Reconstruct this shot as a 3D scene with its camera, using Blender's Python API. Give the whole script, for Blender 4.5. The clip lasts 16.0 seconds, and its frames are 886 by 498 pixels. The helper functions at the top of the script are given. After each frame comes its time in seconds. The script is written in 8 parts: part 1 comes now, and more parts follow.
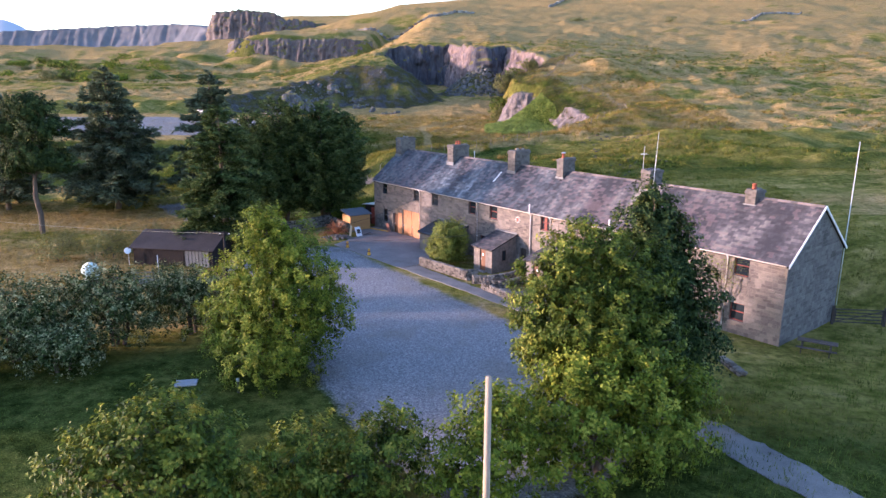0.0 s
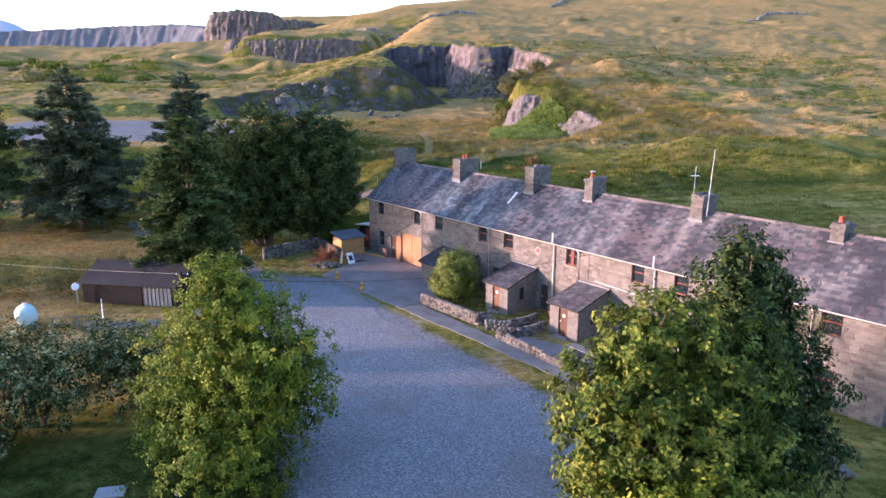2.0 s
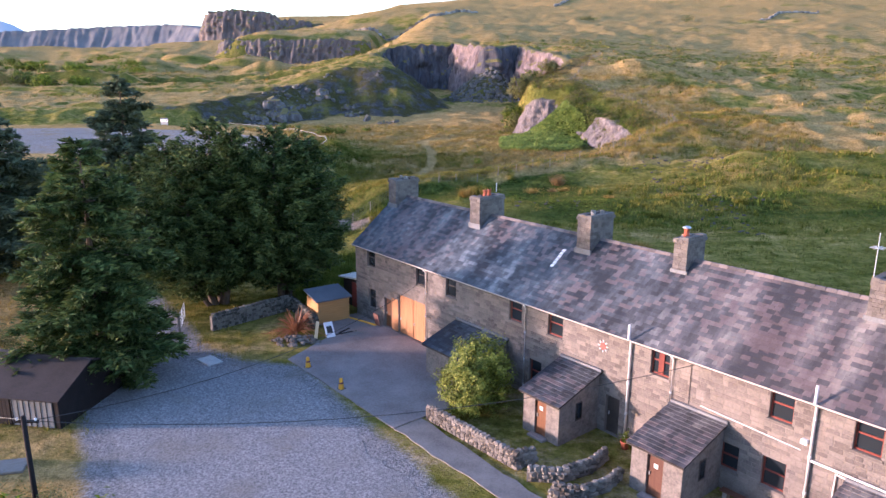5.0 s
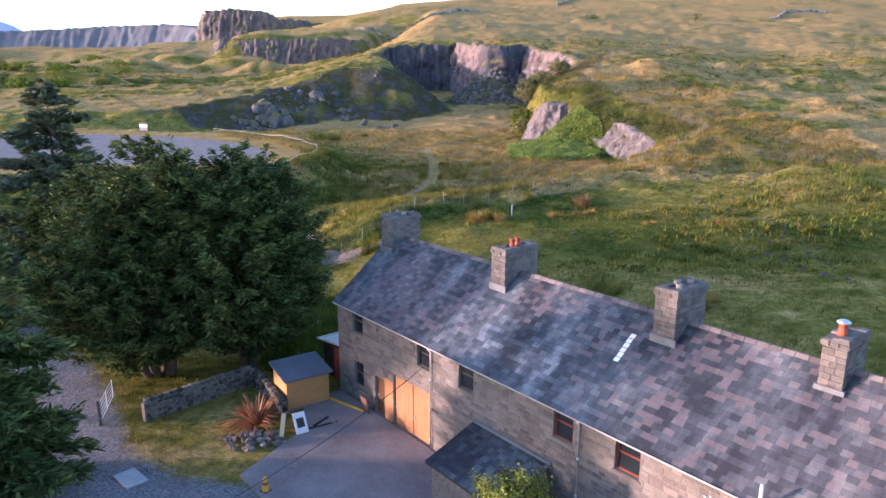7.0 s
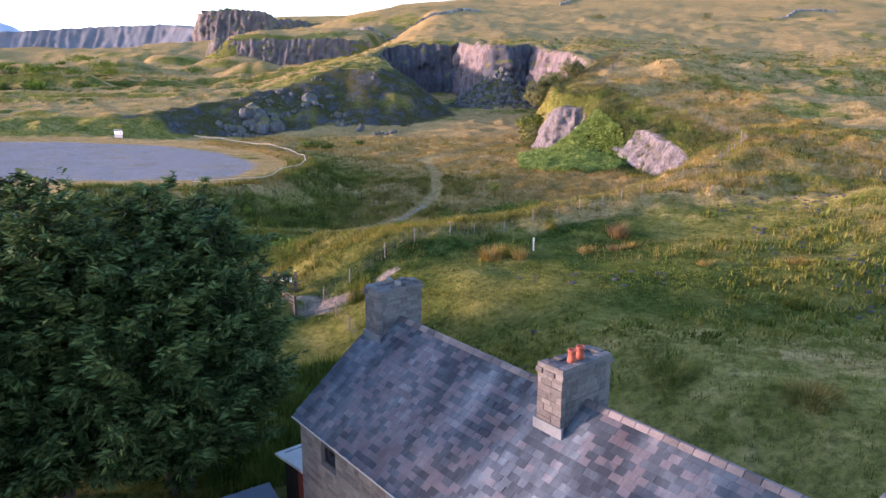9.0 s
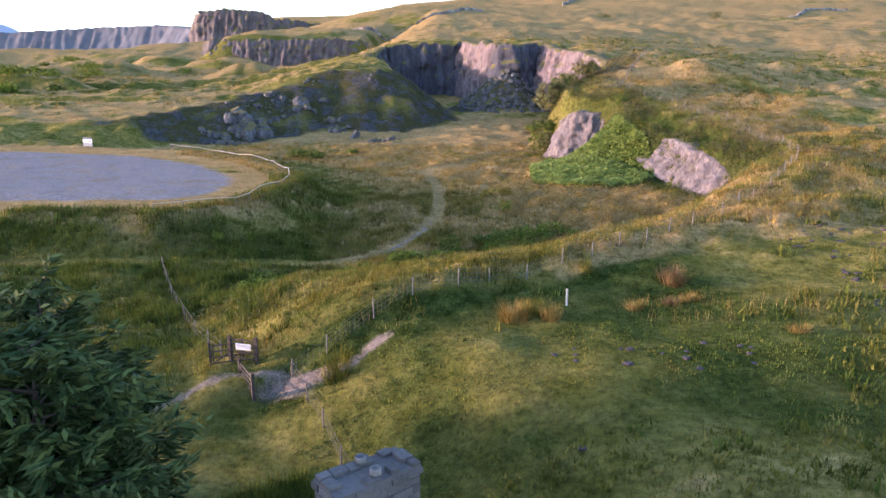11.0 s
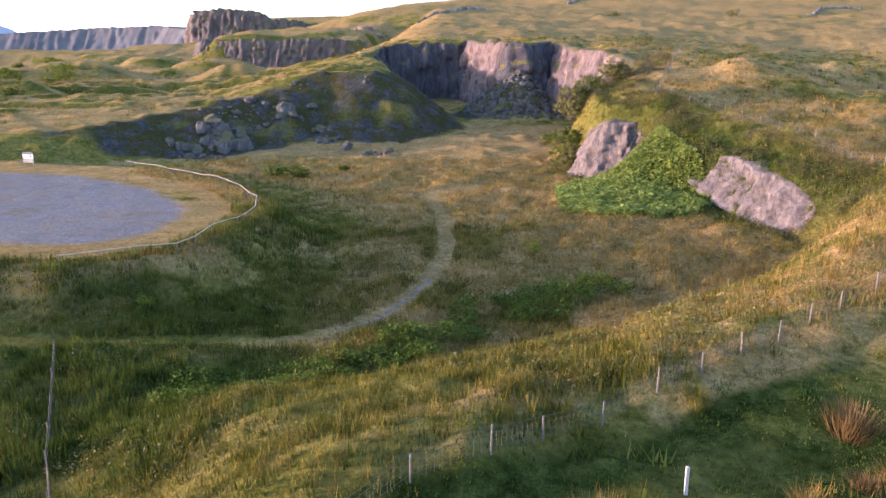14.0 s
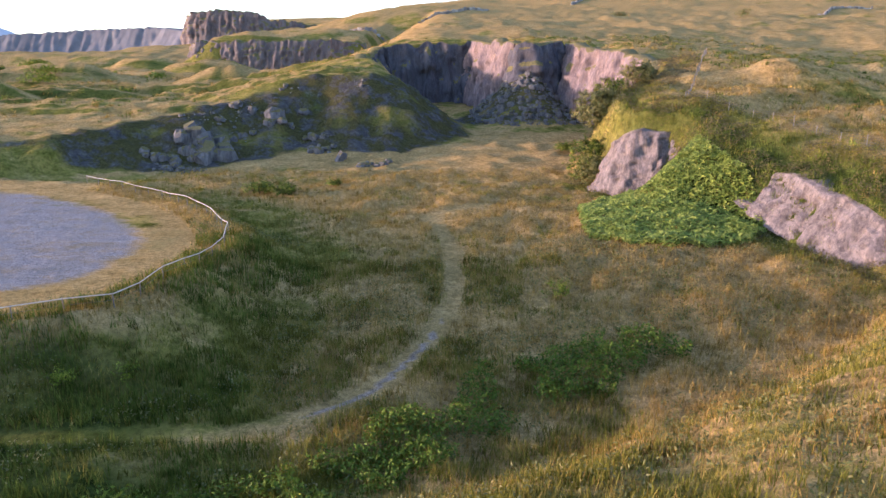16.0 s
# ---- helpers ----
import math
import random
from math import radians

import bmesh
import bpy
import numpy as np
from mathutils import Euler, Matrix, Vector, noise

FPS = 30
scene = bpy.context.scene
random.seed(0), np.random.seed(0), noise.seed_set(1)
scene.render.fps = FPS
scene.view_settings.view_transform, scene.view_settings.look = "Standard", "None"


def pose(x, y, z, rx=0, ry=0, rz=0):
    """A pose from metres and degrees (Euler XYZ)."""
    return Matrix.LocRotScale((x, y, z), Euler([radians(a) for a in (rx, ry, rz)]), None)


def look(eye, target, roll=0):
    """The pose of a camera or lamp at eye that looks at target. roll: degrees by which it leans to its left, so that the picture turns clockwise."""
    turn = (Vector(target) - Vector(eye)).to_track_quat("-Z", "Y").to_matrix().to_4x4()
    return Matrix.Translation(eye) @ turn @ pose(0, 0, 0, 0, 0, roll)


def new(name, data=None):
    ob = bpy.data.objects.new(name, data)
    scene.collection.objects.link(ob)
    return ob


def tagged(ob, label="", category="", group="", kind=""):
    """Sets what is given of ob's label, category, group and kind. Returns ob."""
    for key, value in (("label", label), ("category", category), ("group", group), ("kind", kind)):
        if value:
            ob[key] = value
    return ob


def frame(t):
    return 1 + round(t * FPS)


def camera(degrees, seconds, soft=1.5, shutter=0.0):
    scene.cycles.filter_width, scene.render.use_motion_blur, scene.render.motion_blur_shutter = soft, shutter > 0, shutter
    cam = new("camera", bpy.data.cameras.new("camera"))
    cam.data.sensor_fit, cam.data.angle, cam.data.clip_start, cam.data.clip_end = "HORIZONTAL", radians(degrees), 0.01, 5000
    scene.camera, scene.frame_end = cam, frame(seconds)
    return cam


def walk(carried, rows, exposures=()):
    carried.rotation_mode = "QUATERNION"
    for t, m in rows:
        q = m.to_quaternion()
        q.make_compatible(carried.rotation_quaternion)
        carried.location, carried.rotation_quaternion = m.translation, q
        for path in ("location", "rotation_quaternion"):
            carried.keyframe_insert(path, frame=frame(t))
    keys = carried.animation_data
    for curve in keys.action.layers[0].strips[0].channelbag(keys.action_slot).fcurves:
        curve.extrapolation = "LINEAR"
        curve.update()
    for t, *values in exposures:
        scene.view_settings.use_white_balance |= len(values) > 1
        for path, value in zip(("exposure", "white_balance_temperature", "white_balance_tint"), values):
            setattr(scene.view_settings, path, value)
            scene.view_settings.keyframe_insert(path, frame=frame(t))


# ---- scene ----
cam = camera(65.4, 16.0)
METRES, EYE = 100.0, 16.5
ROWS = [
    (0.0, 0.0, 0.0, 0.0, 0.05, -14.01, -0.22),
    (0.5, -0.001, 0.0232, 0.0007, 0.06, -14.01, -0.22),
    (1.0, -0.0022, 0.0482, 0.0013, 0.06, -13.99, -0.22),
    (1.5, -0.0035, 0.0747, 0.0019, 0.05, -13.97, -0.22),
    (2.0, -0.0047, 0.1024, 0.0024, 0.06, -13.95, -0.24),
    (2.5, -0.0059, 0.1313, 0.003, 0.06, -13.93, -0.2),
    (3.0, -0.0072, 0.1607, 0.0036, 0.06, -13.91, -0.21),
    (3.5, -0.0088, 0.191, 0.0039, 0.06, -13.9, -0.22),
    (4.0, -0.0103, 0.2217, 0.0046, 0.07, -13.9, -0.21),
    (6.5, -0.0175, 0.3805, 0.0077, 0.09, -13.9, -0.19),
    (7.0, -0.0187, 0.4131, 0.0086, 0.1, -13.89, -0.16),
    (7.5, -0.0198, 0.4458, 0.0093, 0.11, -13.86, -0.15),
    (8.0, -0.0211, 0.4785, 0.01, 0.12, -13.86, -0.13),
    (8.5, -0.0224, 0.5114, 0.0107, 0.14, -13.84, -0.12),
    (9.0, -0.0235, 0.5446, 0.0113, 0.15, -13.83, -0.13),
    (9.5, -0.0246, 0.5778, 0.0117, 0.16, -13.81, -0.12),
    (12.0, -0.0294, 0.7424, 0.0149, 0.24, -13.76, -0.01),
    (12.5, -0.0309, 0.7754, 0.0154, 0.25, -13.77, -0.03),
    (13.0, -0.0324, 0.8087, 0.0163, 0.26, -13.77, 0.01),
    (13.5, -0.0337, 0.8419, 0.0171, 0.29, -13.73, 0.03),
    (14.0, -0.0351, 0.874, 0.0175, 0.3, -13.69, 0.04),
    (14.5, -0.0366, 0.9058, 0.0182, 0.32, -13.65, 0.06),
    (15.0, -0.0382, 0.9372, 0.0189, 0.34, -13.61, 0.09),
    (15.5, -0.0398, 0.9683, 0.0195, 0.35, -13.57, 0.09),
    (16.0, -0.041, 0.9989, 0.0203, 0.37, -13.56, 0.1),
]
walk(cam, [(t, pose(0, 0, EYE) @ pose(METRES * x, METRES * y, METRES * z, 90 + pitch, roll, yaw)) for t, x, y, z, yaw, pitch, roll in ROWS],
     exposures=[(0.0, 2.62, 5250, 31), (9.5, 2.64, 5250, 31), (12.5, 2.56, 5500, 32), (16.0, 2.54, 5550, 31)])

# ---- world, sun ----
SUN_EL, SUN_AZ = 5.8, 268.0      # elevation; compass bearing with y as north, clockwise
world = bpy.data.worlds.new("evening_sky")
scene.world = world
world.use_nodes = True
wn = world.node_tree.nodes
sky = wn.new("ShaderNodeTexSky")
sky.sky_type, sky.sun_disc = "NISHITA", False
sky.sun_elevation, sky.sun_rotation = radians(SUN_EL), radians(SUN_AZ)
sky.air_density, sky.dust_density, sky.ozone_density = 1.0, 0.8, 1.5
world.node_tree.links.new(sky.outputs["Color"], wn["Background"].inputs["Color"])
wn["Background"].inputs["Strength"].default_value = 0.15
sun = new("sun", bpy.data.lights.new("sun", "SUN"))
sun.data.energy, sun.data.angle, sun.data.color = 2.1, radians(2.0), (1.0, 0.68, 0.46)
az, el = radians(SUN_AZ), radians(SUN_EL)
sun.matrix_world = look((0, 0, 0), (-math.sin(az) * math.cos(el), -math.cos(az) * math.cos(el), -math.sin(el)))

# ---- lie of the land ----
HX, HY, HTURN = 21.3, 43.0, 129.1          # front corner of the terrace and the bearing of its front
LX, LY = math.cos(radians(HTURN)), math.sin(radians(HTURN))
YARD = -0.5


def house_xy(s, f):
    """Plan coordinates of a point s along the terrace's front and f out from it."""
    return HX + LX * s - LY * f, HY + LY * s + LX * f


def house_sf(x, y):
    return (x - HX) * LX + (y - HY) * LY, -(x - HX) * LY + (y - HY) * LX


def ss(a, b, v):
    t = np.clip((v - a) / (b - a), 0, 1)
    return t * t * (3 - 2 * t)


def hash2(i, j, k):
    v = np.sin(i * 127.1 + j * 311.7 + k * 74.7) * 43758.5453
    return v - np.floor(v)


def vnoise(x, y, k=0):
    """Smooth value noise, -1 to 1."""
    i, j = np.floor(x), np.floor(y)
    u, v = x - i, y - j
    u, v = u * u * (3 - 2 * u), v * v * (3 - 2 * v)
    a, b = hash2(i, j, k), hash2(i + 1, j, k)
    c, d = hash2(i, j + 1, k), hash2(i + 1, j + 1, k)
    return 2 * ((a + (b - a) * u) * (1 - v) + (c + (d - c) * u) * v) - 1


def fbm(x, y, k=0, n=4):
    out, amp = 0, 1.0
    for o in range(n):
        out = out + amp * vnoise(x, y, k + o)
        x, y, amp = x * 2.03 + 17.3, y * 2.03 + 5.1, amp * 0.5
    return out / 1.6


def sdf(x, y, poly):
    """Signed distance to a closed outline, negative inside."""
    x, y = np.asarray(x, float), np.asarray(y, float)
    best, inside = np.full(np.broadcast(x, y).shape, 1e18), np.zeros(np.broadcast(x, y).shape, bool)
    for (ax, ay), (bx, by) in zip(poly, poly[1:] + poly[:1]):
        ex, ey = bx - ax, by - ay
        t = np.clip(((x - ax) * ex + (y - ay) * ey) / (ex * ex + ey * ey), 0, 1)
        best = np.minimum(best, (x - ax - t * ex) ** 2 + (y - ay - t * ey) ** 2)
        if ay != by:
            inside ^= ((ay > y) != (by > y)) & (x < (bx - ax) * (y - ay) / (by - ay) + ax)
    return np.where(inside, -1, 1) * np.sqrt(best)


def line_dist(x, y, line):
    best = 1e18
    for (ax, ay), (bx, by) in zip(line, line[1:]):
        ex, ey = bx - ax, by - ay
        t = np.clip(((x - ax) * ex + (y - ay) * ey) / (ex * ex + ey * ey), 0, 1)
        best = np.minimum(best, (x - ax - t * ex) ** 2 + (y - ay - t * ey) ** 2)
    return np.sqrt(best)


RAIL = [(-33, 138), (-25.5, 142), (-23.5, 149), (-22.8, 156), (-24, 161), (-28.7, 169), (-36.8, 178), (-50, 187)]
PLATFORM = RAIL + [(-75, 193), (-110, 190), (-110, 140), (-60, 137)]
BANK = [(-71, 206), (-64, 214), (-53, 226), (-39, 238), (-28, 243), (-20, 239), (-19, 250), (-24, 292), (-24, 300),
        (60, 300), (60, 3000), (-3000, 3000), (-3000, 196), (-110, 200)]
CREST = [(-40, 98), (-17, 106), (-12, 109.5), (-4, 112.5), (3, 116), (8, 118.5), (12, 121), (20, 126), (27, 134), (33, 143),
         (37.5, 150), (36.4, 157), (33.8, 164), (30.6, 171), (27.6, 178), (26.6, 187.4), (21, 191.2), (19.2, 194.2), (20, 200), (24, 207), (31, 217), (35, 232), (34, 243), (28, 260),
         (26, 270), (12, 273), (7, 294), (7, 300)]
HILL = CREST + [(7, 3000), (3000, 3000), (3000, -900), (-300, -900), (-300, 80), (-60, 88)]
PATH = [(-62, 128), (-40, 131), (-25, 132), (-16, 133.5), (-11.5, 136), (-8.3, 139.5), (-5.5, 145), (-3.5, 153), (-3.8, 166), (-6, 177), (0.5, 181.5)]


# rounded heaps on the plateau and the hill: centre, half widths, height
MOUNDS = [(-105, 392, 24, 8, 6.5), (-74, 330, 19, 5, 4.4), (-52, 300, 15, 4, 3.2), (-150, 470, 30, 10, 7.5), (-118, 300, 20, 6, 3.4), (-92, 272, 16, 4.5, 3.2), (-60, 262, 13, 4, 2.6), (-140, 345, 22, 7, 4.0), (-175, 420, 26, 9, 5.0), (-84, 305, 12, 4, 2.6), (-66, 360, 14, 5, 3.4), (-125, 262, 14, 4, 2.2)]
HEAPS = [(52, 208, 10, 6, 2.0), (68, 224, 14, 6, 2.4), (86, 205, 13, 5, 1.8), (60, 182, 9, 4, 1.2), (100, 240, 18, 7, 2.6), (74, 165, 10, 4, 1.3), (48, 158, 6, 4, 1.0)]


def land(x, y, rough=True):
    """Height of the ground."""
    x, y = np.asarray(x, float), np.asarray(y, float)
    s, f = house_sf(x, y)
    w = -f
    # the quarry floor, rising northward
    low = np.interp(y, [60, 95, 122, 138, 150, 158, 180, 205, 225, 260, 292], [-0.5, -0.5, 0.1, -0.4, 0.7, 1.8, 4.0, 5.2, 7.4, 10.2, 12.8])
    low = low + 0.9 * ss(-14, -26, x) * ss(120, 130, y) * ss(170, 150, y) + 0.3 * ss(14, 32, x) * ss(125, 140, y) * ss(175, 160, y)
    low = low + 2.4 * np.exp(-((x - 21) / 7.5) ** 2 - ((y - 174) / 7) ** 2) + 9.5 * np.exp(-((x - 14) / 9) ** 2 - ((y - 264) / 13) ** 2)
    low = low + 0.35 * fbm(x / 13, y / 13, 3, 3) + 0.55 * ss(130, 140, y) * ss(175, 160, y)
    # the field behind the terrace and the open hill
    up = np.interp(y, [95, 112, 118, 127, 143, 158, 180, 190, 221, 240, 300, 420, 600, 900, 1400, 2200],
                   [0, 0.1, 0.9, 1.6, 3.6, 4.3, 8.6, 9.8, 15.3, 17.6, 24, 37, 56, 96, 166, 180])
    bearing = x / np.maximum(y, 50)
    far = ss(500, 1000, y)
    up = up * (1 - far * 0.38 * ss(-0.03, -0.22, bearing)) * (1 + far * 0.22 * ss(0.05, 0.5, bearing))
    up = up * (1 - 0.30 * ss(42, 110, x) * ss(130, 160, y) * ss(420, 240, y))
    field = YARD + 3.9 * ss(9.5, 21, w) * ss(-45, 5, s) + 1.2 * ss(20, 62, w) * ss(-60, 0, s)
    near_house = ss(72, 50, s)
    field = np.where(w < 30, YARD + (field - YARD) * (near_house + (1 - near_house) * ss(88, 104, y)), field)
    bumps = 1.5 * fbm(x / 31, y / 31, 11, 4) * ss(118, 175, y) + 6 * fbm(x / 150, y / 150, 19, 3) * ss(230, 500, y)
    hill = field + up + bumps + (0.22 * fbm(x / 6, y / 6, 7, 3) + 0.5 * fbm(x / 11, y / 5, 9, 2)) * ss(10, 20, w)
    for mx, my, ra, rb, mh in HEAPS:
        hill = hill + mh * np.exp(-np.maximum(((x - mx) / ra) ** 2 + ((y - my) / rb) ** 2, 0.12) ** 1.5)
    d = sdf(x, y, HILL)
    hill = hill + 0.8 * np.exp(-((d + 1.5) / 3.5) ** 2) * ss(178, 150, y)
    hill = hill - 2.3 * ss(-9, 0.5, d) * ss(146, 156, y) * ss(182, 172, y)
    hill = hill + 0.5 * ss(-3.5, -6, d) * ss(96, 102, y) * ss(126, 118, y) + (0.2 + 0.5 * ss(4, -4, x)) * ss(-5.0, -3.4, d) * ss(100, 104, y) * ss(135, 125, y)
    fall = np.interp(y, [100, 130, 150, 158, 170, 177, 186, 190, 197, 204, 228, 262], [21, 17, 7, 5.0, 5.5, 13, 6, 2.4, 4.0, 8, 4.0, 3.0])
    k = ss(0, 1, d / fall)
    h = low + (hill - low) * (1 - k)
    # the parking platform
    d = sdf(x, y, PLATFORM)
    plat = 4.4 + 0.034 * (y - 140)
    k = ss(-0.6, 6.8, d + 1.2 * fbm(x / 7, y / 7, 41, 2)) * (1 - ss(-0.5, 0.5, d)) + ss(0, 6.8, d) * ss(-0.5, 0.5, d)
    h = np.where((y > 118) & (x < 5), np.maximum(h, h + (plat - h) * (1 - k)), h)
    # the spoil bank and the plateau behind it
    d = sdf(x, y, BANK) + 2.2 * fbm(x / 15, y / 15, 23, 3)
    top = np.interp(y, [200, 214, 226, 239, 260, 326, 433, 510, 600, 760, 950, 1100, 1400], [9, 11.2, 13.2, 20.5, 19, 18.5, 21, 25, 38, 52, 66, 70, 72])
    top = top + (3.4 * fbm(x / 42, y / 24, 29, 4) + 2.6 * np.maximum(fbm(x / 26, y / 10, 37, 3), -0.2)) * ss(225, 270, y) * ss(900, 600, y) + ss(600, 1000, y) * 14 * fbm(x / 240, y / 240, 31, 3)
    top = top + 15 * ss(513, 517, y) * ss(-165, -140, x) * ss(-45, -58, x) * ss(720, 560, y) - 4 * ss(440, 480, y) * ss(514, 511, y) * ss(-170, -140, x) * ss(-40, -60, x)
    top = top - 16 * ss(-240, -330, x) * ss(560, 800, y) * ss(960, 940, y)
    top = top - 6.0 * ss(-26, -60, x) * ss(226, 240, y) * ss(330, 262, y)
    for mx, my, ra, rb, mh in MOUNDS:
        top = top + mh * np.exp(-np.maximum(((x - mx) / ra) ** 2 + ((y - my) / rb) ** 2, 0.12) ** 1.5)
    width = np.interp(y, [200, 226, 245, 296], [14, 24, 22, 3]) + 0 * x
    k = ss(-1, width, d)
    mix = ss(-60, -6, x) * ss(238, 284, y)
    mix = np.maximum(mix, ss(-0.32, -0.08, bearing) * ss(530, 760, y))
    top = top * (1 - mix) + (hill + 0.0) * mix
    face = 4 * k * (1 - k) * ss(60, 30, np.abs(y - 225))
    h = np.where(y > 185, np.maximum(h, h + (top - h) * (1 - k)) + face * (1.2 * fbm(x / 5, y / 5, 131, 3) + 0.8 * np.abs(vnoise(x / 2.1, y / 2.1, 133)) + 0.9 * np.abs(vnoise(x / 7, y / 7, 135))), h)
    # the far brow against the sky
    brow = np.interp(bearing, [-0.30, -0.205, -0.133, -0.097, -0.061, -0.032, 0.0, 0.06], [0.080, 0.0858, 0.0866, 0.0919, 0.1001, 0.103, 0.1067, 0.112])
    brow = 18 + brow * (y - 81) * (1 - 0.16 * ((y - 1100) / 300) ** 2) + 2.5 * fbm(x / 60, y / 60, 171, 3)
    h = h + (brow - h) * ss(800, 1000, y) * ss(-0.33, -0.25, bearing) * ss(0.07, 0.02, bearing) * ss(1700, 1300, y)
    # level ground of yard, lane and shed
    level = ss(31, 26, np.abs(f - 16)) * ss(66, 52, s) * ss(-40, -14, s)
    level = np.where(w < 9.5, np.maximum(level, ss(9.6, 8.6, w) * ss(64, 55, s) * ss(-30, -12, s)), level)
    h = h * (1 - level) + (YARD - 0.03) * level
    if rough:
        wild = 1 - 0.75 * ss(-4, -7, sdf(x, y, HILL)) * ss(122, 112, y)
        clump = wild * (ss(-0.15, 0.6, vnoise(x / 2.3, y / 2.3, 51)) * 0.34 + 0.16 * vnoise(x / 0.9, y / 0.9, 55) + 0.45 * np.maximum(fbm(x / 6.5, y / 3.2, 57, 3), 0) * ss(104, 112, y))
        h = h + clump * (1 - level) * (1 - 0.85 * ss(1.0, -1.5, sdf(x, y, PLATFORM))) * (1 - 0.8 * ss(2.2, 0.6, line_dist(x, y, PATH)))
        rug = ss(42, 62, w) * ss(-1, -5, sdf(x, y, HILL)) + 0.8 * ss(225, 245, y) * ss(-2, -9, sdf(x, y, BANK))
        h = h + (0.9 * np.maximum(vnoise(x / 9, y / 4.5, 61), 0) + 1.5 * np.abs(vnoise(x / 21 + 3, y / 9, 63)) + 0.5 * np.maximum(vnoise(x / 3.4, y / 2.6, 65), 0)) * np.minimum(rug, 1) * ss(900, 500, y)
    return h

# ---- materials ----
def material(name):
    m = bpy.data.materials.new(name)
    m.use_nodes = True
    return m, m.node_tree.nodes, m.node_tree.links, m.node_tree.nodes["Principled BSDF"]


def ramp(n, l, src, stops):
    r = n.new("ShaderNodeValToRGB")
    while len(r.color_ramp.elements) < len(stops):
        r.color_ramp.elements.new(0.5)
    for e, (p, c) in zip(r.color_ramp.elements, stops):
        e.position, e.color = p, (*c, 1)
    l.new(src, r.inputs["Fac"])
    return r.outputs["Color"]


def tex_noise(n, l, co, scale, detail=4, rough=0.6, stretch=None):
    t = n.new("ShaderNodeTexNoise")
    t.inputs["Scale"].default_value, t.inputs["Detail"].default_value, t.inputs["Roughness"].default_value = scale, detail, rough
    if stretch:
        mp = n.new("ShaderNodeMapping")
        mp.inputs["Scale"].default_value = stretch
        l.new(co, mp.inputs["Vector"])
        co = mp.outputs["Vector"]
    l.new(co, t.inputs["Vector"])
    return t.outputs["Fac"]


def mix(n, l, fac, a, b, kind="MIX"):
    m = n.new("ShaderNodeMix")
    m.data_type, m.blend_type = "RGBA", kind
    for sock, v in ((m.inputs["Factor"], fac), (m.inputs["A"], a), (m.inputs["B"], b)):
        if isinstance(v, (int, float)):
            sock.default_value = v
        elif isinstance(v, tuple):
            sock.default_value = (*v, 1)
        else:
            l.new(v, sock)
    return m.outputs["Result"]


def math_node(n, l, op, a, b=0.0, c=0.0):
    m = n.new("ShaderNodeMath")
    m.operation = op
    for sock, v in zip(m.inputs, (a, b, c)):
        if isinstance(v, (int, float)):
            sock.default_value = v
        else:
            l.new(v, sock)
    return m.outputs["Value"]


def math_node_vec(n, l, v, k):
    """A vector about nought, scaled by k."""
    a = n.new("ShaderNodeVectorMath")
    a.operation = "SUBTRACT"
    a.inputs[1].default_value = (0.5, 0.5, 0.5)
    l.new(v, a.inputs[0])
    b = n.new("ShaderNodeVectorMath")
    b.operation = "SCALE"
    b.inputs["Scale"].default_value = k
    l.new(a.outputs["Vector"], b.inputs[0])
    return b.outputs["Vector"]


def bump(n, l, bsdf, height, strength=0.4, dist=0.02):
    b = n.new("ShaderNodeBump")
    b.inputs["Strength"].default_value, b.inputs["Distance"].default_value = strength, dist
    l.new(height, b.inputs["Height"])
    l.new(b.outputs["Normal"], bsdf.inputs["Normal"])


def place(n, l):
    """Metres in the world."""
    return n.new("ShaderNodeNewGeometry").outputs["Position"]


def simple(name, dark, light, rough=0.85, scale=3.0, fine=25.0, bumps=0.3, metal=0.0, stretch=None, rand=0.0, island=False, spec=0.3):
    """A weathered surface: broad stains, fine grain and relief."""
    m, n, l, b = material(name)
    co = n.new("ShaderNodeTexCoord").outputs["Object"]
    a = tex_noise(n, l, co, scale, 5, 0.65, stretch)
    g = tex_noise(n, l, co, fine, 3, 0.6, stretch)
    f = math_node(n, l, "MULTIPLY_ADD", g, 0.4, math_node(n, l, "MULTIPLY", a, 0.6))
    if rand:
        r = n.new("ShaderNodeNewGeometry").outputs["Random Per Island"] if island else n.new("ShaderNodeObjectInfo").outputs["Random"]
        f = math_node(n, l, "ADD", f, math_node(n, l, "MULTIPLY", math_node(n, l, "SUBTRACT", r, 0.5), rand))
    l.new(ramp(n, l, f, [(0.3, dark), (0.7, light)]), b.inputs["Base Color"])
    b.inputs["Roughness"].default_value, b.inputs["Metallic"].default_value = rough, metal
    b.inputs["Specular IOR Level"].default_value = spec
    if bumps:
        bump(n, l, b, f, bumps, 0.02)
    return m


